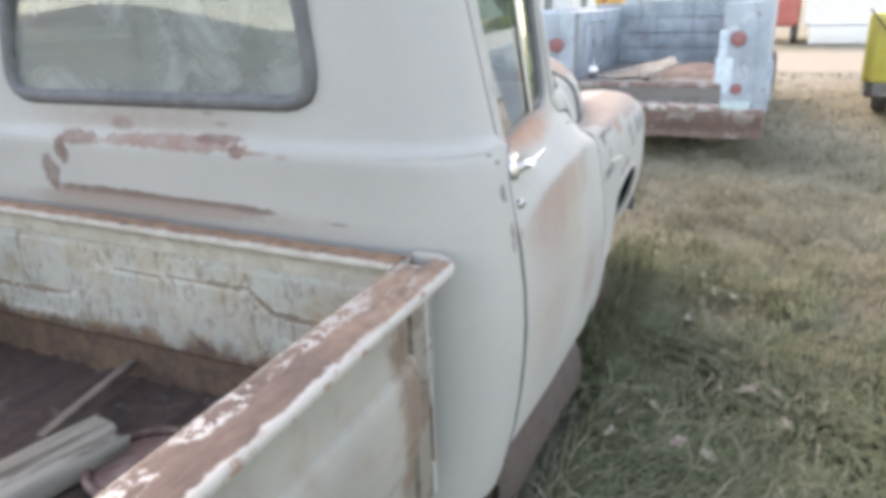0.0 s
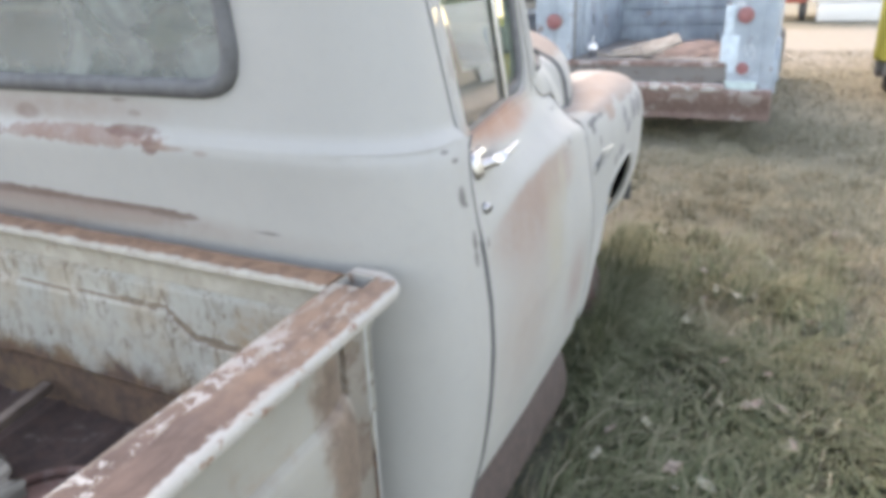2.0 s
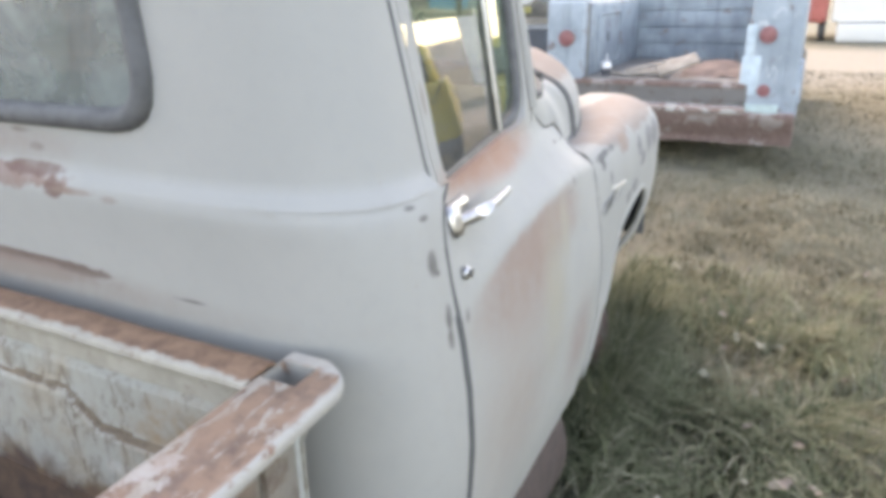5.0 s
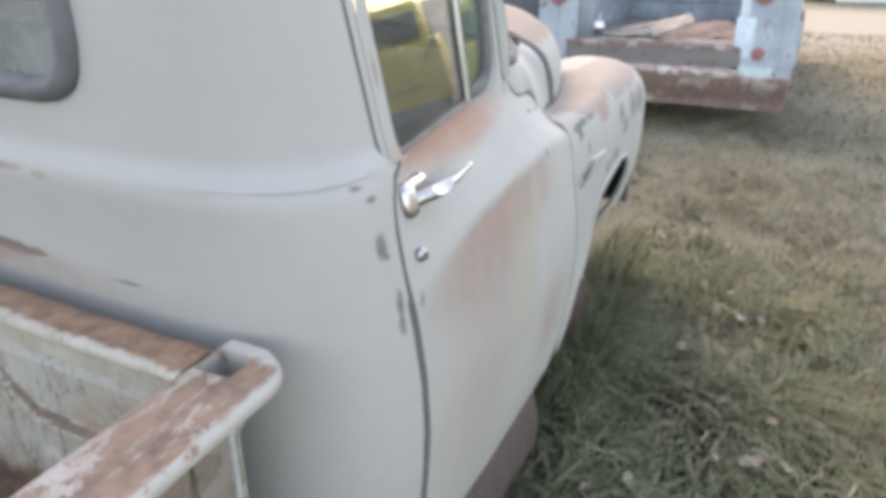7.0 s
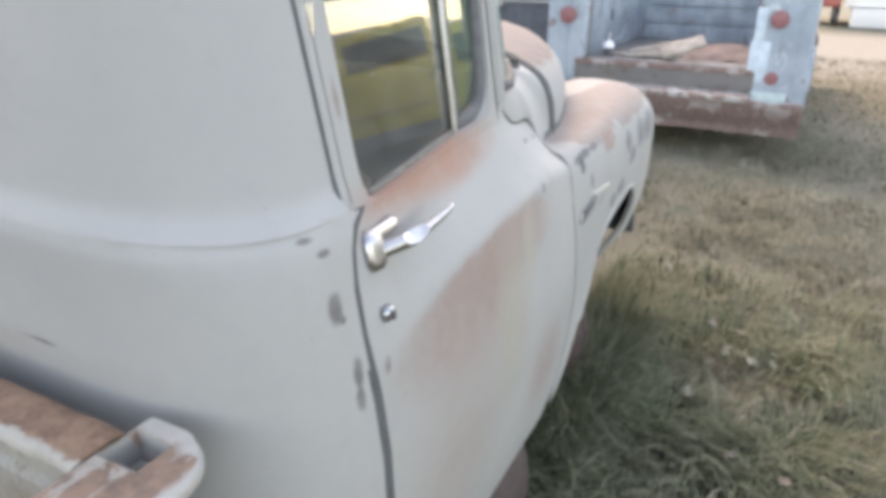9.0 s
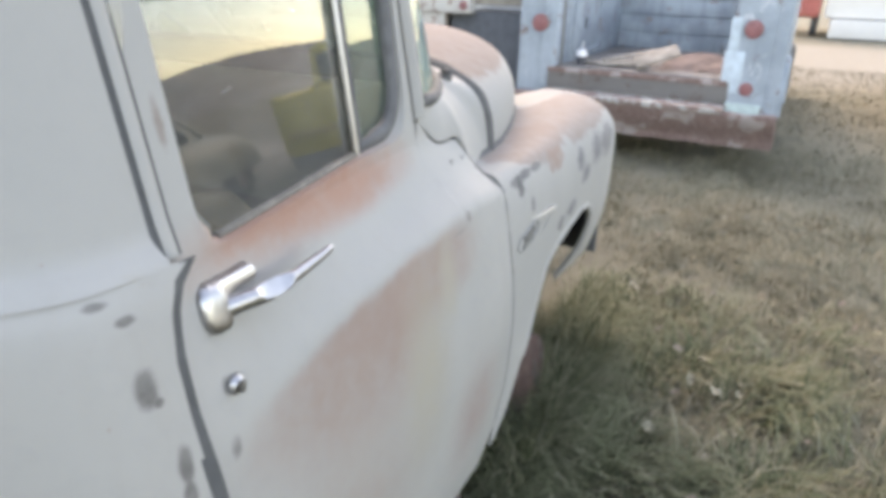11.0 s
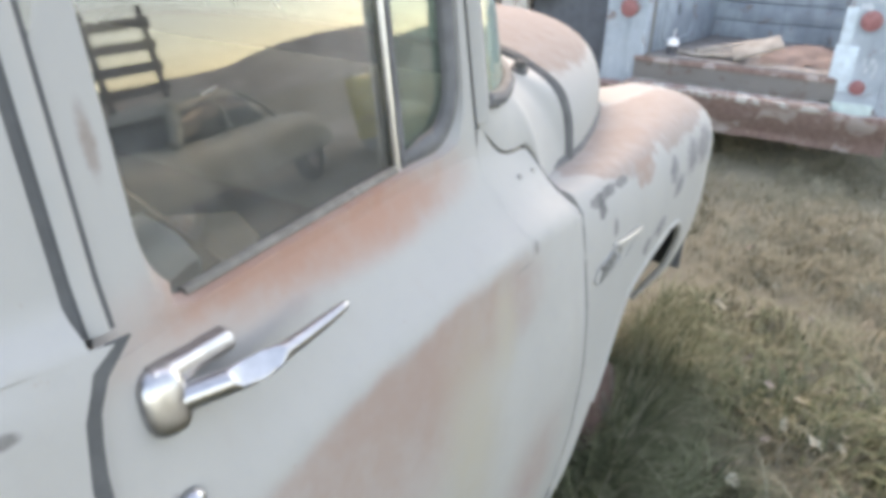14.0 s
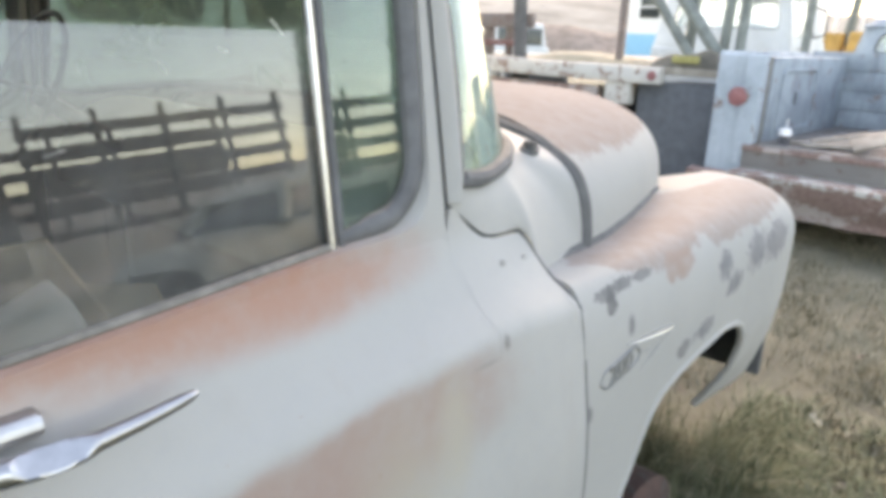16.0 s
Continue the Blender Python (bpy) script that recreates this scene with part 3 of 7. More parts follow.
def make_door(flip):
    """One door with its skin, window frame, panes, vent post, seal, handle and lock, on the near or far side."""
    door = new("door")
    door.parent = truck
    door["label"] = "closed pickup door, pale grey with rubbed rusty primer patches"

    def add(name, bm, mat, label=""):
        if flip:
            for v in bm.verts:
                v.co = mirror(v.co)
        return part(name, bm, mat, door, label)
    add("door_skin", door_skin(), M_DOOR)
    outline = round_poly(((1.659, 1.197, 0.075), (2.274, 1.220, 0.090), (2.292, 1.645, 0.06), (1.653, 1.645, 0.05)), 14)
    loop = resample(outline, 160)

    def lean_y(y, z):
        return y + (rear_edge(z) - GAP_Y - 0.002) * max(0.0, (2.308 - y) / 0.705)

    def frame_edge(y, z):
        return Vector((upper_x(y, z) - 0.018, lean_y(y, z), z))
    add("window_frame", holed_bm(loop, GAP_Y + 0.003, 2.308, BELT, 1.700, lambda y, z: Vector((upper_x(y, z), lean_y(y, z), z)), 5, -0.010, edge=frame_edge), M_DOOR)

    def glass_x(y, z):
        return table(y, SILL) - 0.022 - (z - BELT) * 0.155
    bend = [(2.264 + 0.0004 * k - 0.085 * (1 - math.sin(k * math.pi / 18)), 1.226 + 0.085 * (1 - math.cos(k * math.pi / 18))) for k in range(10)]
    seal = [(2.116, 1.218), (2.150, 1.221)] + bend + [(2.269, 1.40), (2.272, 1.52), (2.276, 1.645)]
    add("vent_seal", tube_bm([Vector((glass_x(y, z) + 0.004, y, z)) for y, z in seal], [0.008, 0.010] + [0.0135] * 10 + [0.015] * 3, 10, flat=1.2), M_RUBBER, "thick black rubber vent window seal")
    for name, y0, y1, mat in (("window_pane", 1.625, 2.098, M_GLASS), ("vent_pane", 2.104, 2.285, M_GREEN_GLASS)):
        top = 1.466 if name == "window_pane" else 1.66          # the main pane is wound down a little
        bm = slab_bm([Vector((glass_x(y, z), y, z)) for y, z in ((y0, 1.18), (y1, 1.18), (y1, top), (y0, top))], Vector((-0.004, 0, 0)))
        pane = add(name, bm, mat)
        pane.visible_shadow = False
    post = [Vector((glass_x(2.101, z) + 0.009, 2.101, z)) for z in (1.205, 1.30, 1.40, 1.50, 1.60, 1.65)]
    add("vent_post", tube_bm(post, 0.0054, 8), M_CHROME, "dull chrome vent window post")
    channel = [Vector((glass_x(2.118, z) + 0.004, 2.118, z)) for z in (1.205, 1.35, 1.50, 1.65)]
    add("run_channel", tube_bm(channel, 0.008, 6), M_RUBBER)
    sweep = [Vector((glass_x(y, 1.228) + 0.010, y, lerp(1.200, 1.213, (y - 1.69) / 0.4))) for y in np.linspace(1.715, 2.095, 12)]
    add("sill_trim", tube_bm(sweep, 0.0075, 8, flat=0.7), plain("dull_window_sill_metal", (0.20, 0.19, 0.17), 0.7, 0.0, 0.3, 30.0, gloss=0.15), "dull metal strip along the window sill")
    # dark panel added so the cab reads dark behind the glass
    trim = box_bm(-0.548, -0.532, 1.63, 2.30, 0.45, 1.165, 0.006)
    for v in trim.verts:
        v.co.x += table(v.co.y, SILL) - table(1.63, SILL)
    add("door_trim_panel", trim, M_TRIM, "dark panel added inside the door to keep the cab dark")
    for (y0, z0), (y1, z1) in (((1.905, 1.432), (1.911, 1.422)), ((1.976, 1.446), (1.987, 1.443)), ((1.784, 1.357), (1.803, 1.361)), ((2.050, 1.478), (2.066, 1.461))):
        add("glass_scratch", tube_bm([Vector((glass_x(y0, z0) + 0.0006, y0, z0)), Vector((glass_x(y1, z1) + 0.0006, y1, z1))], 0.0006, 5), M_SCRATCH)
    # lever handle in a cupped escutcheon with a long upper arm
    plate = bmesh.new()

    def cup_pt(u, v):
        a, t = u * math.tau, v * math.pi / 2
        r = (abs(math.cos(a)) ** 2.8 + abs(math.sin(a)) ** 2.8) ** (-1 / 2.8)
        y = 1.6540 + 0.0225 * r * math.cos(a) * math.cos(t) ** 0.45
        z = 1.1435 + 0.0285 * r * math.sin(a) * math.cos(t) ** 0.45
        lean = 0.55 + 0.45 * min(1.0, max(0.0, (y - 1.632) / 0.030))
        return Vector((door_x(y, z) - 0.001 + 0.0205 * math.sin(t) ** 0.8 * lean, y, z))
    grid_bm(cup_pt, 36, 12, closed_u=True, bm=plate)

    def arm_pt(u, v):
        y = lerp(1.648, 1.738, u)
        zc, h = lerp(1.1600, 1.1570, u), lerp(0.0135, 0.0105, min(1.0, u * 2)) * math.sqrt(max(0.0, 1 - max(0.0, (u - 0.93) / 0.07) ** 2)) + 0.0006
        w = 2 * v - 1
        out = 0.0135 * (1 - abs(w) ** 3.5) * min(1.0, (1 - u) / 0.03 + 0.25) + 0.0022 * math.exp(-((w + 0.72) / 0.16) ** 2) + 0.0022 * math.exp(-((w - 0.72) / 0.16) ** 2)
        return Vector((door_x(y, zc + h * w) - 0.001 + out, y, zc + h * w))
    grid_bm(arm_pt, 40, 22, bm=plate)
    add("escutcheon", plate, M_CHROME, "chrome door handle escutcheon with a long arm")
    lever = spline([(-0.470, 1.658, 1.1365), (-0.460, 1.680, 1.1405), (-0.451, 1.704, 1.1425), (-0.447, 1.728, 1.1430), (-0.446, 1.758, 1.1445), (-0.446, 1.806, 1.1500), (-0.446, 1.851, 1.1575)], 72)
    profile = ((1.658, 0.0125), (1.690, 0.0120), (1.705, 0.0118), (1.720, 0.0122), (1.740, 0.0120), (1.755, 0.0104), (1.764, 0.0084), (1.80, 0.0074), (1.835, 0.0060), (1.846, 0.0048), (1.851, 0.0018))
    hb = tube_bm(lever, [table(p.y, profile) for p in lever], 24)
    facing = Vector((0.76, -0.10, 0.64)).normalized()
    for v in hb.verts:               # scooped oval push pad on the lever's outer face
        s = (v.co.y - 1.7310) / 0.030
        if abs(s) < 1:
            c = min(lever, key=lambda p: abs(p.y - v.co.y))
            d = (v.co - c).dot(facing)
            lim = 0.0120 - 0.0072 * math.sqrt(1 - s * s)
            if d > lim:
                v.co -= facing * (d - lim)
    add("handle_lever", hb, M_CHROME, "chrome lever handle with a scooped oval pad")
    lx = door_x(1.651, 1.054)
    lock = bmesh.new()
    prof = ((0.0, 0.0125), (0.004, 0.0130), (0.009, 0.0105), (0.011, 0.0085), (0.0115, 0.0), )
    grid_bm(lambda u, v: (lx + table(v * 4, tuple((i, p[0]) for i, p in enumerate(prof))),
                          1.651 + table(v * 4, tuple((i, p[1]) for i, p in enumerate(prof))) * math.cos(u * math.tau),
                          1.053 + table(v * 4, tuple((i, p[1]) for i, p in enumerate(prof))) * math.sin(u * math.tau)), 18, 8, closed_u=True, bm=lock)
    box_bm(lx + 0.010, lx + 0.017, 1.6485, 1.6535, 1.047, 1.061, 0.001, lock)
    add("key_lock", lock, M_CHROME, "round chrome key lock")
    return door


make_door(False)
make_door(True)


# dark strips filling the gaps round the door, in place of the shade there
def gap_strip():
    zs = np.linspace(0.33, 1.215, 40)
    pts = [Vector((side_x(z) - 0.012, door_edge_y(z, True) - 0.006, z)) for z in zs]

    def f(u, v):
        p = pts[round(u * (len(pts) - 1))]
        return Vector((p.x + table(p.z, ((0.33, 0.0155), (0.95, 0.0150), (1.05, 0.0112), (1.3, 0.0112))), rear_edge(p.z) + lerp(-0.0165, 0.003, v), p.z))
    return grid_bm(f, len(pts) - 1, 2, thick=0.004)


def pillar_flange():
    """Painted step of the cab behind the door's window frame; its groove's shade is dark strips."""
    def f(u, v):
        z = lerp(1.2135, 1.69, u)
        d = lerp(-0.040, 0.003, v)
        swell = max(0.0, 1 - ((d + 0.0105) / 0.0085) ** 2) ** 0.5
        return Vector((upper_x(GAP_Y, z) - 0.0020 + 0.0035 * swell, rear_edge(z) + d, z))
    bm = grid_bm(f, 12, 43, thick=0.004)
    for face in bm.faces:
        c = face.calc_center_median()
        face.material_index = 0 if -0.0195 < c.y - rear_edge(c.z) < -0.0015 else 1
    return bm


def seam_strip():
    pts = [Vector((door_x(y, door_top(y)) - 0.008, y + 0.003, door_top(y) + 0.003)) for y in np.linspace(2.315, 2.525, 70)]
    pts += [Vector((door_x(2.535, z) - 0.0030, door_edge_y(z, False) + 0.003, z)) for z in np.linspace(1.05, 0.36, 30)]
    return tube_bm(pts, 0.0042, 6)


def pillar_gap():
    return tube_bm([Vector((upper_x(2.313, z) - 0.008, 2.313, z)) for z in np.linspace(1.225, 1.69, 10)], 0.006, 6)


both("door_seal", gap_strip, M_GAP)
both("pillar_flange", pillar_flange, (M_PAINT, M_GAP))
both("front_door_seal", seam_strip, M_SEAM)
both("pillar_seal", pillar_gap, M_GAP)

# -- rocker below the door, rusted through
ROCK = ((-0.500, 0.338), (-0.486, 0.322), (-0.474, 0.295), (-0.466, 0.255), (-0.464, 0.215), (-0.470, 0.16), (-0.486, 0.12), (-0.53, 0.11))


def rocker():
    def f(u, v):
        i = v * (len(ROCK) - 1)
        x = table(i, tuple((k, p[0]) for k, p in enumerate(ROCK)))
        z = table(i, tuple((k, p[1]) for k, p in enumerate(ROCK)))
        y = lerp(1.575, 2.42, u)
        d = 0.006 * noise.noise(Vector((y * 9, z * 9, 0)))
        return Vector((x + d - 0.03 * max(0, u - 0.93) / 0.07 - 0.02 * max(0, 0.06 - u) / 0.06, y, z))
    return grid_bm(f, 40, 14, thick=0.004)


both("rocker_panel", rocker, M_ROCKER, "rusted red-brown rocker panel")

# -- windscreen, pillars and cowl
SHIELD = ((-0.592, 2.345, 1.262), (-0.606, 2.42, 1.256), (-0.655, 2.53, 1.268), (-0.75, 2.62, 1.283), (-1.0, 2.70, 1.298), (XC, 2.735, 1.305))
shield_base = spline(SHIELD, 40)


def shield_point(u, v, off=0.0):
    p = shield_base[round(u * 39)]
    lean = table(u, ((0, 0.0), (0.3, 0.05), (0.6, 0.14), (1, 0.20)))
    inward = (XC - p.x) * 0.075 + table(u, ((0, -0.045), (0.3, -0.03), (1, 0)))
    c = math.sin(v * math.pi) * 0.008
    return Vector((p.x + inward * v + c - off, p.y - lean * v + c, lerp(p.z, 1.69, v)))


def full_shield(u, v):
    k = 2 * u
    return shield_point(k, v) if k <= 1 else mirror(shield_point(2 - k, v))


ws = part("windscreen_pane", grid_bm(full_shield, 78, 8, thick=0.005), glass("dusty_green_windscreen", (0.42, 0.54, 0.48), 0.30), truck, "green-tinted wraparound windscreen")
ws.visible_shadow = False
rim = [shield_point(0, v) for v in np.linspace(0.98, 0.0, 14)] + [p + Vector((0.004, 0.004, 0.004)) for p in shield_base[1:]]
rim += [mirror(p) for p in rim[::-1][1:]]
part("windscreen_gasket", tube_bm(rim, 0.014, 8), M_RUBBER, truck, "dark rubber windscreen seal")


def pillar():
    def f(u, v):
        z = lerp(1.236, 1.70, v)
        a = Vector((upper_x(2.316, z), 2.318, z))
        b = shield_point(0, max(0.0, (z - 1.262) / (1.69 - 1.262))) + Vector((0.006, 0.004, 0))
        b.z = z
        m = a.lerp(b, u)
        m += Vector((0.012, 0.004, 0)) * math.sin(u * math.pi)
        return m
    return grid_bm(f, 8, 14, thick=0.02)


both("windscreen_pillar", pillar, M_PAINT)

GAP_CURVE = [(-0.602, 2.728, 1.132), (-0.611, 2.724, 1.186), (-0.634, 2.718, 1.232), (-0.690, 2.722, 1.262), (-0.770, 2.734, 1.286), (-1.05, 2.78, 1.320), (XC, 2.81, 1.332)]
COWL_PAIRS = [((upper_x(2.32, 1.23), 2.321, 1.232), (-0.594, 2.332, 1.262)), ((door_x(2.352, 1.203), 2.355, 1.207), (-0.601, 2.37, 1.262)),
              ((door_x(2.390, 1.174), 2.394, 1.179), (-0.608, 2.405, 1.258)), ((door_x(2.435, 1.167), 2.438, 1.172), (-0.614, 2.43, 1.258)),
              ((door_x(2.486, 1.164), 2.490, 1.168), (-0.620, 2.452, 1.258)), ((door_x(2.504, 1.138), 2.511, 1.139), (-0.628, 2.475, 1.260)),
              ((-0.554, 2.522, 1.108), (-0.636, 2.495, 1.262)), ((-0.562, 2.545, 1.083), (-0.645, 2.51, 1.264)), ((-0.580, 2.62, 1.080), (-0.657, 2.53, 1.267)),
              ((-0.594, 2.70, 1.081), (-0.672, 2.553, 1.271)), ((-0.598, 2.722, 1.086), (-0.680, 2.562, 1.273)), (GAP_CURVE[0], (-0.690, 2.575, 1.275)),
              (GAP_CURVE[1], (-0.703, 2.587, 1.277)), (GAP_CURVE[2], (-0.722, 2.602, 1.280)), (GAP_CURVE[3], (-0.765, 2.628, 1.285)),
              (GAP_CURVE[4], (-0.83, 2.655, 1.290)), (GAP_CURVE[5], (-1.05, 2.71, 1.300)), (GAP_CURVE[6], (XC, 2.738, 1.305))]
cowl_low, cowl_top = spline([p[0] for p in COWL_PAIRS], 100), spline([p[1] for p in COWL_PAIRS], 100)


def cowl():
    def f(i, v):
        a, b = cowl_low[i], cowl_top[i]
        k = Vector((lerp(a.x, b.x, 0.30) + 0.003, lerp(a.y, b.y, 0.5), lerp(a.z, b.z, 0.80)))
        return a * (1 - v) ** 2 + k * (2 * v * (1 - v)) + b * v * v
    p = np.array([[f(i, j / 16) for j in range(17)] for i in range(100)])
    for _ in range(30):                             # pressed smooth between its edges
        p[1:-1, 1:-1] = 0.5 * p[1:-1, 1:-1] + 0.20 * (p[2:, 1:-1] + p[:-2, 1:-1]) + 0.05 * (p[1:-1, 2:] + p[1:-1, :-2])
    return grid_bm(lambda u, v: Vector(p[min(round(u * 99), 99)][min(round(v * 16), 16)]), 99, 16, thick=0.005)


both("cowl", cowl, M_PAINT)


def wiper_pivot():
    bm = tube_bm([(-0.688, 2.648, 1.262), (-0.683, 2.646, 1.275)], 0.021, 12, flat=0.8)
    tube_bm([(-0.683, 2.646, 1.273), (-0.680, 2.644, 1.283)], [0.012, 0.010], 10, bm)
    box_bm(-0.692, -0.668, 2.637, 2.651, 1.280, 1.287, 0.002, bm)
    return bm


both("wiper_pivot", wiper_pivot, M_SEAM, "worn dark wiper pivot without its arm")

# -- bonnet
VALLEY = ((2.53, -0.590), (2.74, -0.606), (2.83, -0.620), (3.0, -0.665), (3.2, -0.728), (3.4, -0.805), (3.56, -0.872), (3.7, -0.945), (3.85, -1.045), (3.97, -1.16), (4.06, -1.30))
VALLEY_Z = ((2.53, 1.082), (2.8, 1.080), (3.2, 1.078), (3.4, 1.066), (3.56, 1.040), (3.8, 0.98), (4.1, 0.93))
HOOD_TOP = ((2.72, 1.334), (3.0, 1.334), (3.3, 1.326), (3.55, 1.310), (3.75, 1.280), (3.9, 1.24), (4.0, 1.18), (4.06, 1.08))


def hood_point(u, v):
    y = lerp(2.744, 4.06, v)
    xe, ze, zt = table(y, VALLEY) - 0.004, table(y, VALLEY_Z) + 0.004, table(y, HOOD_TOP)
    c, s = ellipse_pt(u * math.pi / 2, 3.0)
    yy = y + 0.09 * (1 - c) * (1 - v)
    return Vector((XC + (xe - XC) * c, yy, ze + (zt - ze) * s))


def hood_full(u, v):
    return hood_point(2 * u, v) if u <= 0.5 else mirror(hood_point(2 - 2 * u, v))


part("hood", grid_bm(hood_full, 64, 26, thick=0.010), M_HOOD, truck, "bonnet with bare tan primer over pale grey")


def hood_gap():
    return tube_bm([Vector(p) + Vector((-0.010, 0.010, -0.008)) for p in spline([(-0.598, 2.728, 1.085)] + GAP_CURVE, 50)], 0.020, 8)


def valley_gap():
    return tube_bm([Vector((table(y, VALLEY), y, table(y, VALLEY_Z) + 0.004)) for y in np.linspace(2.522, 3.62, 32)], 0.015, 6)


both("hood_seal", hood_gap, M_SEAM)
both("fender_seal", valley_gap, M_SEAM)

# -- front fenders with an empty wheel arch
FEND_X = ((2.53, -0.460), (2.7, -0.455), (2.9, -0.460), (3.1, -0.474), (3.3, -0.492), (3.5, -0.512), (3.7, -0.532), (3.85, -0.552), (3.97, -0.582), (4.06, -0.625), (4.12, -0.68), (4.16, -0.76))
CROWN_Z = ((2.53, 1.080), (2.8, 1.082), (3.2, 1.086), (3.6, 1.074), (3.85, 1.066), (4.0, 1.045), (4.08, 1.01), (4.16, 0.93))


ARCH = ((2.53, 0.370), (2.58, 0.405), (2.62, 0.460), (2.65, 0.515), (2.69, 0.580), (2.725, 0.635), (2.765, 0.700), (2.80, 0.752), (2.84, 0.784), (2.91, 0.803), (3.05, 0.814), (3.20, 0.816),
        (3.30, 0.800), (3.37, 0.772), (3.42, 0.725), (3.448, 0.660), (3.460, 0.560), (3.464, 0.455), (3.50, 0.435), (3.90, 0.43), (4.16, 0.45))


def arch_z(y):
    """Lower edge of the fender: tail, wheel arch, front lip."""
    return sum(table(y + d, ARCH) for d in (-0.012, -0.004, 0.004, 0.012)) / 4 if y < 3.40 else table(y, ARCH)


def fender_point(u, v):
    y = lerp(SEAM_Y + 0.004, 4.16, u)
    xv, zv, xs, zc = table(y, VALLEY) + 0.004, table(y, VALLEY_Z), table(y, FEND_X), table(y, CROWN_Z)
    low = arch_z(y)
    if v < 0.12:                                    # from the bonnet's edge up to the crown
        t = v / 0.12
        return Vector((lerp(xv, lerp(xv, xs, 0.50), t), y, lerp(zv, zc, t)))
    zl = 0.87
    if v < 0.55:
        c, s = ellipse_pt((1 - (v - 0.12) / 0.43) * math.pi / 2, 2.7)
        x0 = lerp(xv, xs, 0.50)
        return Vector((x0 + (xs - x0) * c, y, zl + (zc - zl) * s))
    t = (v - 0.55) / 0.45
    z = lerp(zl, low, t)
    tuck = table(z, ((0.33, -0.022), (0.45, -0.010), (0.6, -0.003), (0.87, 0.0)))
    ahead = min(1.0, max(0.0, (y - 3.34) / 0.10)) * table(y, ((3.46, 1.0), (3.85, 0.5)))
    tuck += ahead * table(z, ((0.43, -0.120), (0.50, -0.080), (0.60, -0.030), (0.70, -0.005), (0.78, 0.0)))
    return Vector((xs + tuck, y, z))


def fender():
    us = sorted(set([i / 60 for i in range(61)] + [(y - SEAM_Y - 0.004) / (4.16 - SEAM_Y - 0.004) for y in (3.39, 3.405, 3.42, 3.434, 3.441, 3.448, 3.454, 3.460, 3.464, 3.482, 3.50)]))
    vs = sorted(set([i / 44 for i in range(45)] + [0.985, 0.995]))

    def f(u, v):
        return fender_point(float(np.interp(u * (len(us) - 1), range(len(us)), us)), float(np.interp(v * (len(vs) - 1), range(len(vs)), vs)))
    bm = grid_bm(f, len(us) - 1, len(vs) - 1, thick=0.006)
    return bm


def fender_front():
    """Rounded nose of the fender with a headlight bowl."""
    def f(u, v):
        p = fender_point(1.0, u)
        c = Vector((-0.88, 4.20, 0.74))
        q = p.lerp(c, v)
        q.y += 0.05 * math.sin(v * math.pi / 2)
        return q
    return grid_bm(f, 30, 8, thick=0.005)


def headlight():
    bm = tube_bm([(-0.85, 4.17, 0.78), (-0.85, 4.215, 0.78), (-0.85, 4.235, 0.78)], [0.10, 0.095, 0.06], 20)
    return bm


def arch_lip():
    pts = [fender_point((y - SEAM_Y - 0.004) / (4.16 - SEAM_Y - 0.004), 1.0) for y in list(np.linspace(2.68, 3.41, 44)) + [3.42, 3.434, 3.441, 3.448, 3.454, 3.460, 3.464]]
    return tube_bm([p + Vector((0.001, 0, 0.004)) for p in pts], 0.010, 8)


both("front_fender", fender, M_FENDER, "front fender with scraped grey paint and pink primer")
both("fender_nose", fender_front, M_PAINT)
both("headlight", headlight, M_CHROME, "round headlight")
both("wheel_arch_lip", arch_lip, M_PAINT)


def inner_well():
    """Wheel housing: roof under the fender, inner wall, and the splash plates before and behind."""
    def f(u, v):
        y = lerp(2.60, 3.95, u)
        a = min(v / 0.5, 1.0) * math.pi / 2
        x = lerp(table(y, FEND_X) - 0.03, -0.84, math.sin(a))
        return Vector((x, y, 0.93 - 0.08 * math.sin(a) - 0.50 * max(0.0, v - 0.5) / 0.5))
    bm = grid_bm(f, 14, 14, thick=0.004)
    box_bm(-1.02, -0.60, 3.93, 3.95, 0.40, 0.92, 0.004, bm)
    box_bm(-1.02, -0.48, 2.58, 2.60, 0.36, 0.92, 0.004, bm)
    return bm


# housing colour raised from black to put the haze inside the arch
both("inner_fender", inner_well, plain("hazed_grey_underseal", (0.105, 0.112, 0.120), 0.9, 0.0, 0.35, 12.0), "grimy dark inner wheel housing")


def badge():
    def on(y, z, out=0.003):
        return Vector((table(y, FEND_X) + out, y, z))
    bm = bmesh.new()
    plate = round_poly(((2.584, 0.899, 0.006), (2.606, 0.884, 0.008), (2.704, 0.906, 0.008), (2.714, 0.926, 0.008), (2.694, 0.943, 0.008), (2.594, 0.920, 0.008)), 4)
    vs = [bm.verts.new(on(p.x, p.y, 0.004)) for p in plate]
    bm.faces.new(vs)
    return bm, tube_bm([on(p.x, p.y, 0.005) for p in plate], 0.0034, 6, closed=True)


def spear():
    def on(y, z, out=0.003):
        return Vector((table(y, FEND_X) + out, y, z))
    return tube_bm([on(2.662, 0.953, 0.006), on(2.72, 0.948, 0.008), on(2.79, 0.942, 0.009), on(2.842, 0.937, 0.007)], [0.002, 0.005, 0.0065, 0.004], 8, flat=0.6)


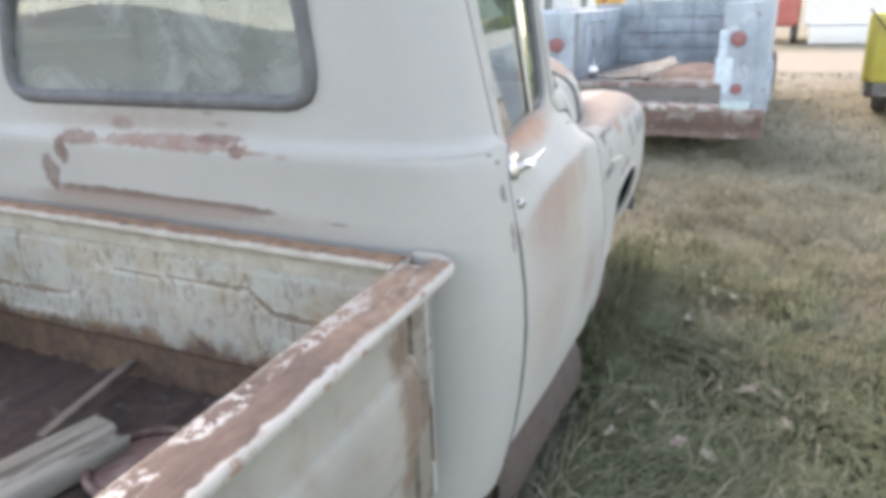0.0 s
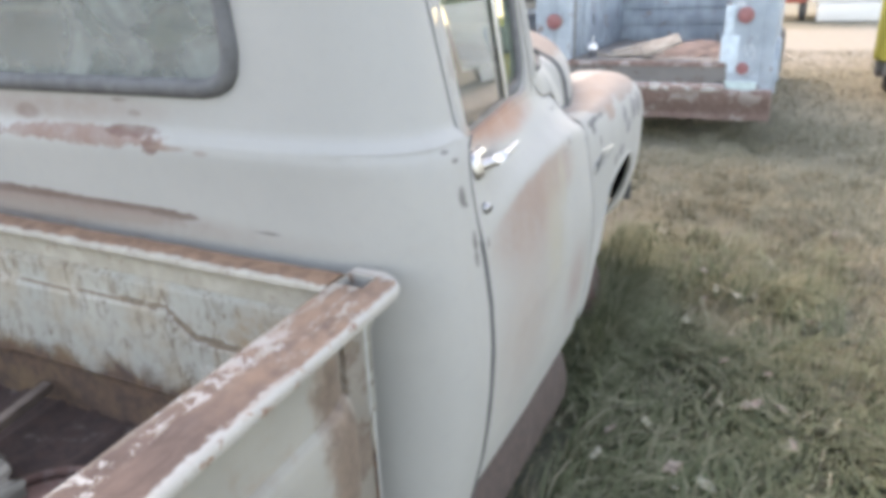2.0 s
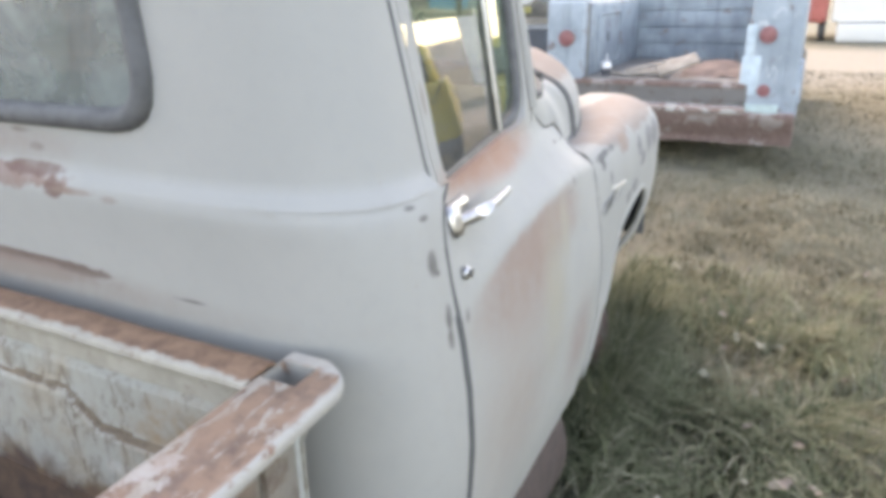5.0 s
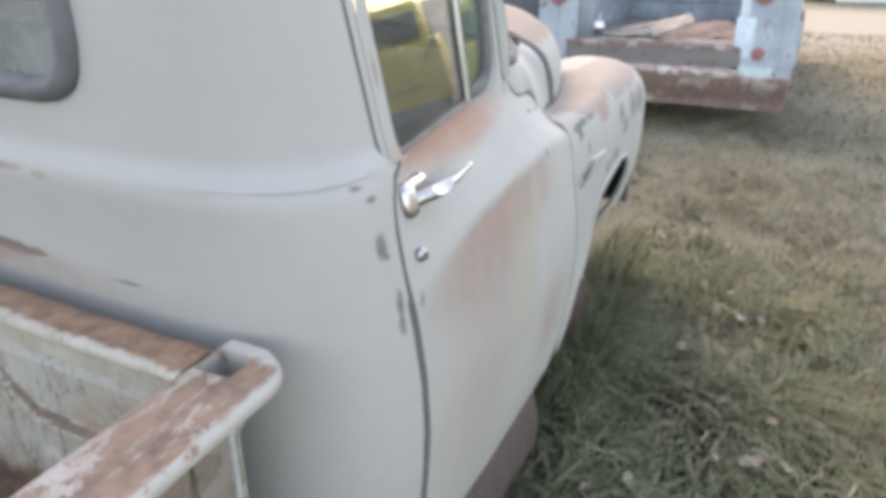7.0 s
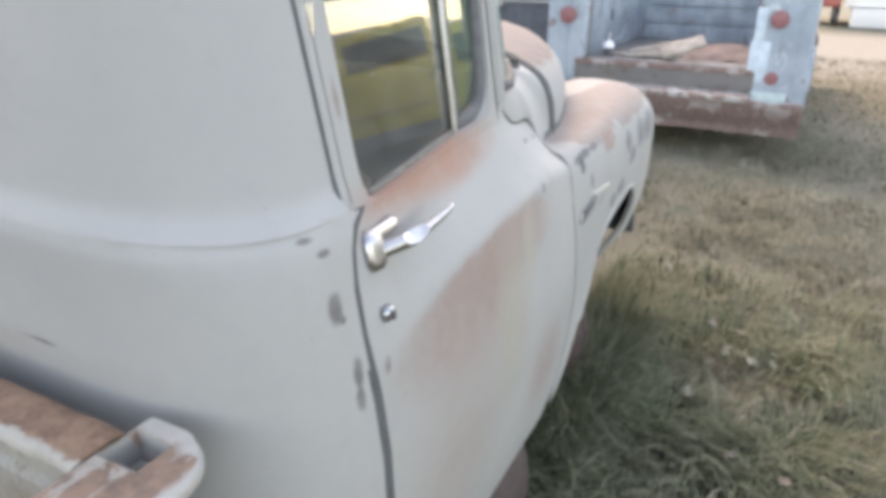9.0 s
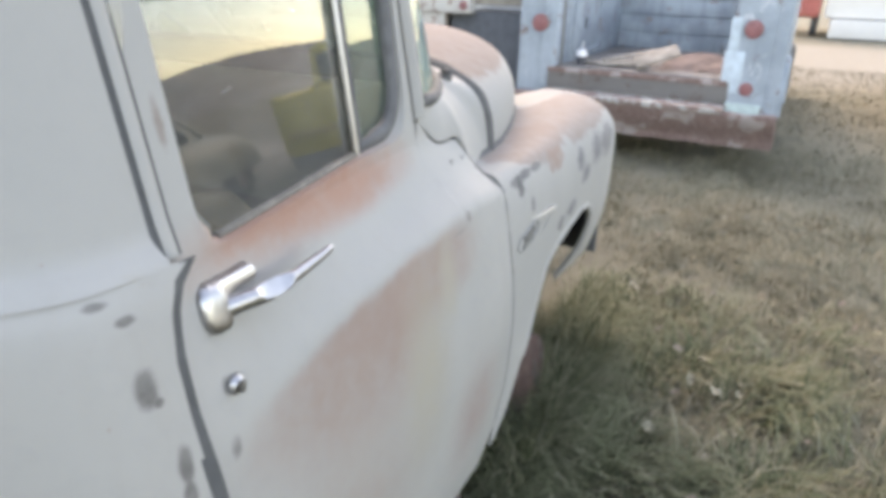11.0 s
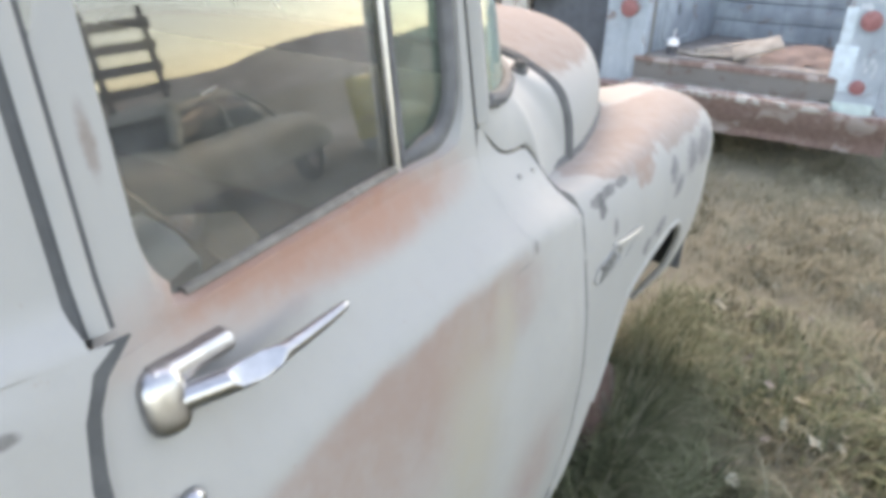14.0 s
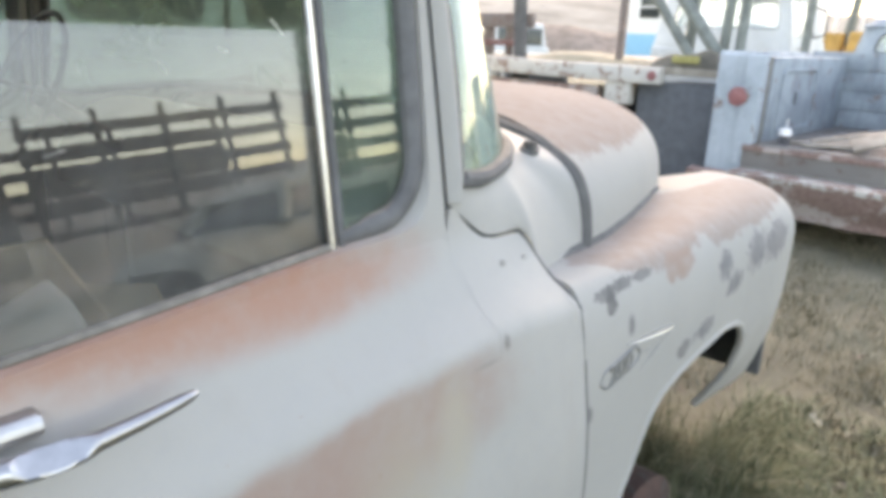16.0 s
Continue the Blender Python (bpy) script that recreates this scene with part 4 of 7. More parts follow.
def chevron():
    def on(y, z, out=0.003):
        return Vector((table(y, FEND_X) + out, y, z))
    bm = tube_bm([on(2.836, 0.930, 0.004), on(2.775, 0.908, 0.005), on(2.715, 0.882, 0.004)], [0.002, 0.004, 0.002], 6)
    tube_bm([on(2.80, 0.930, 0.003), on(2.755, 0.915, 0.004), on(2.715, 0.922, 0.003)], 0.003, 6, bm)
    return bm


badge_plate, badge_ring = badge()
near_badge = part("fender_badge", badge_plate, plain("worn_painted_badge", (0.33, 0.335, 0.33), 0.5, 0.0, 0.2, 60.0), truck, "worn raised fender badge with numerals")
# dark colour puts the shadow outlines of the raised numerals into the metal
M_BADGE_DARK = plain("shadow_toned_badge_metal", (0.25, 0.255, 0.255), 0.5, 0.3, 0.25, 60.0)
part("badge_rim", badge_ring, M_BADGE_DARK, near_badge)
part("badge_spear", spear(), M_CHROME, near_badge, "bright chrome spear")
part("badge_fin", chevron(), M_BADGE_DARK, near_badge)
num = bpy.data.curves.new("numerals", "FONT")
num.body, num.size, num.extrude, num.align_x, num.align_y = "200", 0.052, 0.0025, "CENTER", "CENTER"
num_ob = new("numerals_curve", num)
bpy.context.view_layer.update()
num_mesh = bpy.data.meshes.new_from_object(num_ob.evaluated_get(bpy.context.evaluated_depsgraph_get()))
bpy.data.objects.remove(num_ob)
num_mesh.materials.clear()
num_mesh.materials.append(M_BADGE_DARK)
turn = Matrix(((0, 0, 1, 0), (math.cos(0.20), -math.sin(0.20), 0, 0), (math.sin(0.20), math.cos(0.20), 0, 0), (0, 0, 0, 1)))
num_mesh.transform(Matrix.Translation((table(2.663, FEND_X) + 0.006, 2.650, 0.913)) @ turn)
numerals = new("badge_numerals", num_mesh)
numerals.parent = near_badge


def bolt_hole(y, z):
    c = Vector((door_x(y, z) - 0.002, y, z))
    return tube_bm([c, c + Vector((0.0035, 0, 0))], 0.0048, 10, flat=1.6)


M_HOLE = plain("grey_bolt_plug", (0.36, 0.355, 0.34), 0.7, 0.0, 0.2, 40.0)
for y, z in ((2.407, 1.133), (2.470, 1.129)):
    part("bolt_hole", bolt_hole(y, z), M_HOLE, truck)


def cowl_stop():
    return box_bm(-0.592, -0.572, 2.545, 2.562, 1.082, 1.104, 0.004)


both("hood_bumper", cowl_stop, M_RUBBER)

# -- bed: front panel, rails, sides, floor
BED_Y0, BED_Y1 = -1.15, 1.362


def bed_interior_paint():
    """Cream bed paint, pitted all over and rusted away towards the floor seam."""
    m = Nodes("pitted_cream_bed_paint")
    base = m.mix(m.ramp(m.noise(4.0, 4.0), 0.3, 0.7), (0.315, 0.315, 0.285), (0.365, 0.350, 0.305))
    sep = m.n.new("ShaderNodeSeparateXYZ")
    m.link(m.pos, sep.inputs[0])
    rc = m.mix(m.ramp(m.noise(26.0, 6.0, 0.7), 0.3, 0.7), (0.062, 0.042, 0.036), (0.150, 0.088, 0.058))
    ochre = m.math("MULTIPLY", m.ramp(m.noise(7.0, 6.0, 0.65), 0.45, 0.62), 0.65)
    rc = m.mix(ochre, rc, (0.185, 0.118, 0.066))
    tide = m.math("ADD", sep.outputs["Z"], m.math("MULTIPLY", m.math("SUBTRACT", m.noise(9.0, 8.0, 0.7, dist=0.5), 0.5), 0.22))
    low = m.ramp(tide, 0.672, 0.725, 1.0, 0.0)
    chips = m.ramp(m.noise(64.0, 8.0, 0.76, stretch=(1, 1, 0.34), dist=1.0), 0.51, 0.56)
    chips = m.math("MULTIPLY", chips, m.ramp(m.noise(7.0, 6.0, 0.65, dist=0.6), 0.40, 0.60, 0.22, 1.0))
    wash = m.math("MULTIPLY", m.ramp(m.noise(6.0, 7.0, 0.68), 0.50, 0.66), 0.45)
    c = m.mix(wash, base, (0.31, 0.235, 0.155))
    c = m.mix(m.math("MULTIPLY", chips, 0.85), c, (0.130, 0.095, 0.068))
    patch = m.blob((-0.74, 1.26, 0.845), (0.12, 0.10, 0.055), 0.8, 0.9, 9.0)
    patch = m.math("MULTIPLY", patch, m.ramp(m.noise(34.0, 8.0, 0.75), 0.40, 0.60, 0.15, 0.85))
    c = m.mix(patch, c, (0.27, 0.165, 0.085))
    c = m.mix(low, c, rc)
    m.bump(m.math("ADD", m.noise(60.0, 6.0, 0.7), m.math("MULTIPLY", low, -1.0)), 0.5, 0.002)
    return m.done(c, 0.75)


M_BED_IN = bed_interior_paint()


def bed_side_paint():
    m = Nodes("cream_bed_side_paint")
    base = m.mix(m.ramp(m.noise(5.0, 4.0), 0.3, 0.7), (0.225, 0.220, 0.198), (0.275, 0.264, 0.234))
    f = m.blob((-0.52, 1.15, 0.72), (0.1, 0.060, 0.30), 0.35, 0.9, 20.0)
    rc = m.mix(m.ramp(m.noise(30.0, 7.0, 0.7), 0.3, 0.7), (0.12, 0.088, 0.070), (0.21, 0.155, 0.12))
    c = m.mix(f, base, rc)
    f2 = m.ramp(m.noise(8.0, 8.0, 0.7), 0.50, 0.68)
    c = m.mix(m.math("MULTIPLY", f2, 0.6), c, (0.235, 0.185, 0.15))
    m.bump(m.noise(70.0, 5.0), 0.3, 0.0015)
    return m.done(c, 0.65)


M_BED_OUT = bed_side_paint()
M_FLOOR = rusty("rusted_bed_floor", (0.11, 0.088, 0.076), 0.72, 5.0, (0.034, 0.022, 0.019), (0.066, 0.038, 0.030))
bed = new("bed")
bed.parent = truck
bed["label"] = "open cargo bed with rusty cream paint"
PANEL_Y = 1.272
PANEL_TOP = ((-2.2, 0.752), (-1.70, 0.765), (-1.60, 0.868), (-1.03, 0.880), (-0.955, 0.822), (-0.64, 0.812))


def panel_y(x, z):
    """Front panel of the bed with its stamped relief: a tall middle field, and stepped lower fields beside it."""
    top = table(x, PANEL_TOP)
    low = 0.66
    d_in = min(top - z, z - low, 0.80 - abs(x - XC))
    e = max(0.0, min(1.0, d_in / 0.016 + 0.5))
    beside = min(1.0, max(0.0, (-1.615 - x) / 0.02)) + min(1.0, max(0.0, (x + 0.95) / 0.02))
    ledge = max(0.0, min(1.0, (top - 0.050 - z) / 0.012)) * min(1.0, beside)
    return PANEL_Y + 0.022 * min(1.0, max(0.0, (z - 0.925) / 0.02)) - 0.014 * e - 0.010 * ledge - 0.004 * math.exp(-(d_in / 0.008) ** 2)


def front_panel(u, v):
    x, z = lerp(XC - 0.90, XC + 0.90, u), lerp(0.52, 0.985, v)
    return Vector((x, panel_y(x, z), z))


def edged_panel():
    """The panel with a broken rust-brown line along its stamped edges."""
    bm = grid_bm(front_panel, 280, 100, thick=0.004)
    for f in bm.faces:
        c = f.calc_center_median()
        top = table(c.x, PANEL_TOP)
        if abs(top - c.z + 0.004) < 0.0028 + 0.006 * noise.noise(c * 9.0) and noise.noise(c * 6.0) > -0.35:
            f.material_index = 1
    return bm


M_EDGE_BROWN = rusty("brown_along_stamped_edge", (0.30, 0.265, 0.21), 0.72, 30.0, (0.115, 0.085, 0.060), (0.20, 0.15, 0.105))
part("front_panel", edged_panel(), (M_BED_IN, M_EDGE_BROWN), bed, "stamped cream front panel, pitted and rusting")


def header_rail():
    prof = ((1.280, 0.935), (1.278, 0.972), (1.272, 0.985), (1.257, 0.990), (1.252, 0.997), (1.254, 1.004), (1.266, 1.007), (1.314, 1.008), (1.324, 1.004), (1.327, 0.988), (1.327, 0.955))
    n = len(prof) - 1
    ys, zs = tuple((i, p[0]) for i, p in enumerate(prof)), tuple((i, p[1]) for i, p in enumerate(prof))
    return grid_bm(lambda u, v: Vector((lerp(XC - 0.82, XC + 0.82, u), table(v * n, ys) + 0.004 * noise.noise(Vector((u * 22, 0, 0))),
                                        table(v * n, zs) + 0.012 * (1 - u) + 0.003 * noise.noise(Vector((u * 18, 3, 0))))), 90, 3 * n, thick=0.004)


part("header_rail", header_rail(), M_HEADER, bed, "rust-streaked top rail of the front panel")
RAIL_OUT, RAIL_IN = -0.472, -0.603


def rail_outline(y):
    """Outer edge of the side rail, rounding in at its front corner."""
    if y > BED_Y1 - 0.07:
        t = (y - (BED_Y1 - 0.07)) / 0.07
        return RAIL_OUT - 0.07 * (1 - math.sqrt(max(0.0, 1 - t * t)))
    return RAIL_OUT


POCKET = (-0.592, -0.532, 1.282, 1.335)


def side_rail():
    """Flat top with a stake pocket through it, rolled outer edge."""
    xs_cut, ys_cut = POCKET[:2], POCKET[2:]
    bm = bmesh.new()
    ys = sorted(set([BED_Y0 + (BED_Y1 - BED_Y0) * i / 60 for i in range(61)] + list(ys_cut) + [BED_Y1 - 0.07 * (1 - math.sin(k * math.pi / 16)) for k in range(9)]))
    fr = (0.0, 0.02, 0.06, 0.0, 0.0, 0.62, 0.70, 0.80, 0.88, 0.94, 0.975, 1.0)
    grid = []
    for y in ys:
        out = rail_outline(y)
        line = []
        wob = 0.002 * noise.noise(Vector((y * 14, 0, 0)))
        cols = [(RAIL_IN + 0.002, -0.028), (RAIL_IN, -0.010), (RAIL_IN + 0.004, -0.002), (xs_cut[0], 0.0), (xs_cut[1], 0.0)]
        cols += [(lerp(xs_cut[1], out, f), 0.0) for f in (0.35, 0.6)]
        cols += [(out - 0.008, 0.0 - 0.001), (out - 0.003, -0.003), (out, -0.008), (out + 0.001, -0.015), (out - 0.002, -0.021), (out - 0.012, -0.024)]
        for x, dz in cols:
            x = min(x, out)
            line.append(bm.verts.new((x, y, 1.004 + dz + wob)))
        grid.append(line)
    for i in range(len(ys) - 1):
        for j in range(len(grid[0]) - 1):
            if j == 3 and ys[i] >= ys_cut[0] - 1e-6 and ys[i + 1] <= ys_cut[1] + 1e-6:
                continue
            f = bm.faces.new((grid[i][j], grid[i + 1][j], grid[i + 1][j + 1], grid[i][j + 1]))
            f.material_index = 1 if j >= 7 else 0
    return bm


for near in (True, False):
    bm = side_rail()
    if not near:
        for v in bm.verts:
            v.co = mirror(v.co)
    r = part("side_rail", bm, (M_RAIL, M_RAIL_EDGE), bed, "flat bed rail worn to rust, chipped pale edge")
    walls = bmesh.new()
    x0, x1, y0, y1 = POCKET
    for a, b in (((x0, y0), (x1, y0)), ((x1, y0), (x1, y1)), ((x1, y1), (x0, y1)), ((x0, y1), (x0, y0))):
        walls.faces.new([walls.verts.new(p) for p in ((*a, 1.003), (*b, 1.003), (*b, 0.962), (*a, 0.962))])
    walls.faces.new([walls.verts.new(p) for p in ((x0, y0, 0.962), (x1, y0, 0.962), (x1, y1, 0.962), (x0, y1, 0.962))])
    if not near:
        for v in walls.verts:
            v.co = mirror(v.co)
    part("stake_pocket", walls, M_RAIL_EDGE, r)


def bed_side():
    prof = ((0.985, -0.515), (0.93, -0.520), (0.865, -0.522), (0.838, -0.521), (0.826, -0.507), (0.80, -0.500), (0.70, -0.497), (0.625, -0.500), (0.605, -0.505), (0.592, -0.518), (0.55, -0.520), (0.44, -0.525))
    n = len(prof) - 1
    return grid_bm(lambda u, v: Vector((table(v * n, tuple((i, p[1]) for i, p in enumerate(prof))) + 0.003 * noise.noise(Vector((u * 20, v * 5, 0))) - 0.02 * max(0.0, (u - 0.975) / 0.025),
                                        lerp(BED_Y0, 1.20, u), table(v * n, tuple((i, p[0]) for i, p in enumerate(prof))))), 60, 44, thick=0.004)


def bed_inner_side():
    return grid_bm(lambda u, v: Vector((-0.606 + 0.004 * math.sin(v * 9), lerp(BED_Y0, 1.268, u), lerp(0.985, 0.52, v))), 30, 16, thick=0.003)


def corner_post():
    bm = box_bm(-0.548, -0.524, 1.20, 1.262, 0.42, 0.968, 0.004)
    return bm


def corner_flange():
    return box_bm(-0.556, -0.524, 1.262, 1.282, 0.42, 0.970, 0.005)


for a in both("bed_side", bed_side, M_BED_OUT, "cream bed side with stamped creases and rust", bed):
    pass
both("bed_inner_side", bed_inner_side, M_BED_IN, "", bed)
both("stake_post", corner_post, rusty("stained_post_paint", (0.215, 0.195, 0.168), 0.50, 8.0, (0.12, 0.090, 0.072), (0.18, 0.14, 0.11)), "", bed)
both("corner_flange", corner_flange, plain("grey_flange_paint", (0.34, 0.35, 0.335), 0.55, 0.0, 0.2, 20.0), "", bed)


def floor_sheet(u, v):
    x, y = lerp(-0.61, 2 * XC + 0.61, u), lerp(BED_Y0, 1.27, v)
    rib = 0.010 * (1 if (x * 8.0) % 1 < 0.25 else 0)
    return Vector((x, y, 0.522 + rib + 0.006 * noise.noise(Vector((x * 3, y * 3, 0)))))


part("bed_floor", grid_bm(floor_sheet, 120, 40, thick=0.006), M_FLOOR, bed, "rusted ribbed steel bed floor")
part("tailgate", box_bm(2 * XC + 0.61, -0.61, BED_Y0 - 0.03, BED_Y0, 0.45, 0.985, 0.008), M_BED_OUT, bed)

# the whole bed sags a little towards its tail
for piece in [ob for ob in bpy.data.objects if ob.type == "MESH" and (ob.parent == bed or (ob.parent and ob.parent.parent == bed))]:
    for v in piece.data.vertices:
        v.co.z -= 0.05 * max(0.0, 1.30 - v.co.y)

# -- chassis, axle and what it stands on
chassis = bmesh.new()
for x in (XC - 0.43, XC + 0.35):
    box_bm(x, x + 0.08, BED_Y0, 3.95, 0.32, 0.46, 0.008, chassis)
for y in (-0.8, 0.3, 1.5, 2.6, 3.8):
    box_bm(XC - 0.40, XC + 0.40, y, y + 0.08, 0.33, 0.45, 0.008, chassis)
part("chassis", chassis, M_FLOOR, truck, "rusty ladder chassis")
part("front_axle", tube_bm([(XC - 0.72, 3.2, 0.27), (XC + 0.72, 3.2, 0.27)], 0.045, 12), M_FLOOR, truck)
M_DRUM = rusty("flaking_rusty_drum", (0.050, 0.040, 0.035), 0.6, 12.0, (0.055, 0.030, 0.025), (0.090, 0.052, 0.043))
for sx in (-1, 1):
    for y in (3.2, 0.0):
        bm = tube_bm([(XC + sx * 0.67, y, 0.13), (XC + sx * 0.715, y, 0.13), (XC + sx * 0.805, y, 0.13), (XC + sx * 0.82, y, 0.13), (XC + sx * 0.855, y, 0.13)],
                     [0.15, 0.195, 0.195, 0.165, 0.05], 28)
        part("brake_drum", bm, M_DRUM, truck, "bare rusty brake drum sunk in the grass")
part("rear_axle", tube_bm([(XC - 0.72, 0.0, 0.27), (XC + 0.72, 0.0, 0.27)], 0.05, 12), M_FLOOR, truck)
part("cab_floor", box_bm(XC - 0.78, XC + 0.78, 1.48, 2.58, 0.40, 0.44, 0.006), M_DARK, truck)
part("firewall", box_bm(XC - 0.70, XC + 0.70, 2.50, 2.53, 0.44, 1.16, 0.006), M_DARK, truck)

# -- cab interior
interior_vinyl = plain("faded_seat_vinyl", (0.075, 0.064, 0.050), 0.6, 0.0, 0.3, 9.0)
seat = part("seat", box_bm(XC - 0.72, XC + 0.72, 1.52, 2.02, 0.62, 0.82, 0.05, segs=4), interior_vinyl, truck, "worn brown bench seat")
part("seat_back", box_bm(XC - 0.72, XC + 0.72, 1.46, 1.60, 0.80, 1.26, 0.05, segs=4), interior_vinyl, seat)
dash = bmesh.new()
grid_bm(lambda u, v: Vector((lerp(XC - 0.76, XC + 0.76, u), 2.56 - 0.24 * math.sin(v * math.pi * 0.5) + 0.02 * v, 1.245 - 0.24 * v * v)), 20, 10, thick=0.01, bm=dash)
part("dashboard", dash, plain("dull_green_dash_paint", (0.13, 0.142, 0.138), 0.9, gloss=0.0), truck)
wheel_c = Vector((XC - 0.40, 2.16, 1.31))
ring = [wheel_c + Vector((0.19 * math.cos(a), 0.19 * math.sin(a) * 0.42, 0.19 * math.sin(a) * 0.9)) for a in np.linspace(0, math.tau, 36, endpoint=False)]
steering = part("steering_wheel", tube_bm(ring, 0.008, 8, closed=True), plain("cracked_black_wheel", (0.03, 0.03, 0.03), 0.6), truck, "thin-rimmed steering wheel")
spokes = tube_bm([wheel_c + Vector((-0.19, 0, 0)), wheel_c + Vector((0.19, 0, 0))], 0.008, 6)
tube_bm([wheel_c + Vector((0, 0.02, -0.02)), wheel_c + Vector((0, 0.36, -0.26))], 0.022, 10, spokes)
part("steering_column", spokes, M_DARK, steering)


# -- what lies in the bed
def flaked_timber():
    """Split timber with remains of pale paint: light and dark streaks along the grain."""
    m = Nodes("bleached_split_timber")
    grain = m.noise(22.0, 7.0, 0.68, vec=m.obj, stretch=(1.6, 0.10, 1.6), dist=0.3)
    c = m.mix(m.ramp(grain, 0.36, 0.62), (0.085, 0.072, 0.056), (0.215, 0.198, 0.162))
    flake = m.ramp(m.noise(9.0, 8.0, 0.7, vec=m.obj, stretch=(1.6, 0.22, 1.6)), 0.49, 0.55)
    c = m.mix(m.math("MULTIPLY", flake, 0.7), c, (0.29, 0.275, 0.235))
    m.bump(m.math("ADD", grain, flake), 0.6, 0.004)
    return m.done(c, 0.85)


M_PLANK = flaked_timber()
beam = bmesh.new()


def beam_pt(u, v):
    a = u * math.tau
    s = lerp(0.0, 1.55, v)
    w, h = 0.085 + 0.008 * noise.noise(Vector((s * 6, 0, u * 4))), 0.036
    end = 0.05 * noise.noise(Vector((u * 9, 3, 0))) if v == 0 else 0.0
    x = w * math.copysign(abs(math.cos(a)) ** 0.4, math.cos(a))
    z = h * math.copysign(abs(math.sin(a)) ** 0.4, math.sin(a))
    return Vector((x, -s + end, z))


grid_bm(beam_pt, 32, 30, closed_u=True, bm=beam)
timber = single("split_timber", beam, M_PLANK, "bleached split timber lying in the rusty truck bed", "timber")
timber.matrix_world = pose(-1.285, 1.00, 0.556, 2.9, 0, -14)
slat = single("thin_slat", box_bm(-0.014, 0.014, -0.36, 0.0, -0.012, 0.012, 0.003), plain("brown_stained_slat", (0.145, 0.112, 0.092), 0.85, 0.0, 0.3, 12.0), "thin brown wooden slat leaning in the truck bed", "slat")
slat.matrix_world = pose(-1.488, 1.250, 0.590, 3, 0, 12)
M_LID = rusty("red_brown_lid_rust", (0.13, 0.085, 0.075), 0.6, 9.0, (0.095, 0.052, 0.043), (0.15, 0.085, 0.07))
drum = thing("rusty_drum_lid", "round rusty drum lid lying in the truck bed", "drum lid")
part("rim", tube_bm([(-1.13 + 0.13 * math.cos(a), 0.96 + 0.13 * math.sin(a), 0.545) for a in np.linspace(0, math.tau, 30, endpoint=False)], 0.011, 8, closed=True), M_LID, drum)
part("disc", grid_bm(lambda u, v: Vector((-1.13 + 0.13 * v * math.cos(u * math.tau), 0.96 + 0.13 * v * math.sin(u * math.tau), 0.555 - 0.02 * v * v)), 30, 6, closed_u=True), M_LID, drum)
for k, (x, y, r) in enumerate(((-0.95, 0.82, 30), (-0.80, 1.10, -20))):
    scrap = single("scrap_plate", box_bm(-0.14, 0.14, -0.07, 0.07, 0, 0.012, 0.003), M_FLOOR, "bent rusty scrap plate in the truck bed", "scrap plate", "scrap in the truck bed")
    scrap.matrix_world = pose(x, y, 0.526, 4, -3, r)

box_mat = plain("tan_cardboard", (0.42, 0.34, 0.24), 0.85, 0.0, 0.15, 20.0)
carton = thing("cardboard_box", "open tan cardboard box with a raised flap on the truck seat", "box")
BOXC = ((-0.891, 1.612), (-0.645, 1.612), (-0.645, 1.880), (-0.891, 1.880))
for (ax, ay, az), (bx, by, bz) in (((*BOXC[2], 1.128), (*BOXC[3], 1.194)), ((*BOXC[3], 1.194), (*BOXC[0], 1.180)), ((*BOXC[0], 1.180), (*BOXC[1], 1.10)), ((*BOXC[1], 1.10), (*BOXC[2], 1.128))):
    inward = Vector((-(by - ay), bx - ax, 0)).normalized() * 0.005
    part("side", slab_bm([Vector(p) for p in ((ax, ay, 0.822), (bx, by, 0.822), (bx, by, bz), (ax, ay, az))], inward), box_mat, carton)
part("bottom", box_bm(-0.888, -0.648, 1.615, 1.877, 0.820, 0.826, 0.001), box_mat, carton)
part("flap", slab_bm([Vector(p) for p in ((-0.780, 1.881, 1.160), (-0.650, 1.881, 1.125), (-0.655, 1.925, 1.150), (-0.700, 1.930, 1.172))], Vector((0.001, 0.003, -0.002))), box_mat, carton)


def sack(u, v):
    """White sack: a sharp upper edge along the box's far side, sagging towards the seat."""
    x = lerp(-0.878, -0.655, u)
    y = table(x, ((-0.88, 1.795), (-0.749, 1.832), (-0.65, 1.838)))
    z = table(x, ((-0.88, 1.108), (-0.847, 1.129), (-0.749, 1.186), (-0.691, 1.175), (-0.65, 1.150)))
    if v < 0.25:
        return Vector((x, y + 0.006 * (1 - v / 0.25), lerp(0.828, z, v / 0.25)))
    s_ = (v - 0.25) / 0.75
    rough = 0.014 * noise.noise(Vector((u * 4, s_ * 4, 1))) * min(1.0, s_ * 6)
    return Vector((x, lerp(y, 1.63, s_), z - 0.055 * s_ ** 1.4 - 0.02 * math.sin(s_ * math.pi) + rough))


paper = grid_bm(sack, 30, 40, thick=0.001)
single("paper_sack", paper, plain("white_wrapping_paper", (0.70, 0.69, 0.65), 0.8, 0.0, 0.1), "white paper sack standing in the cardboard box", "paper sack")


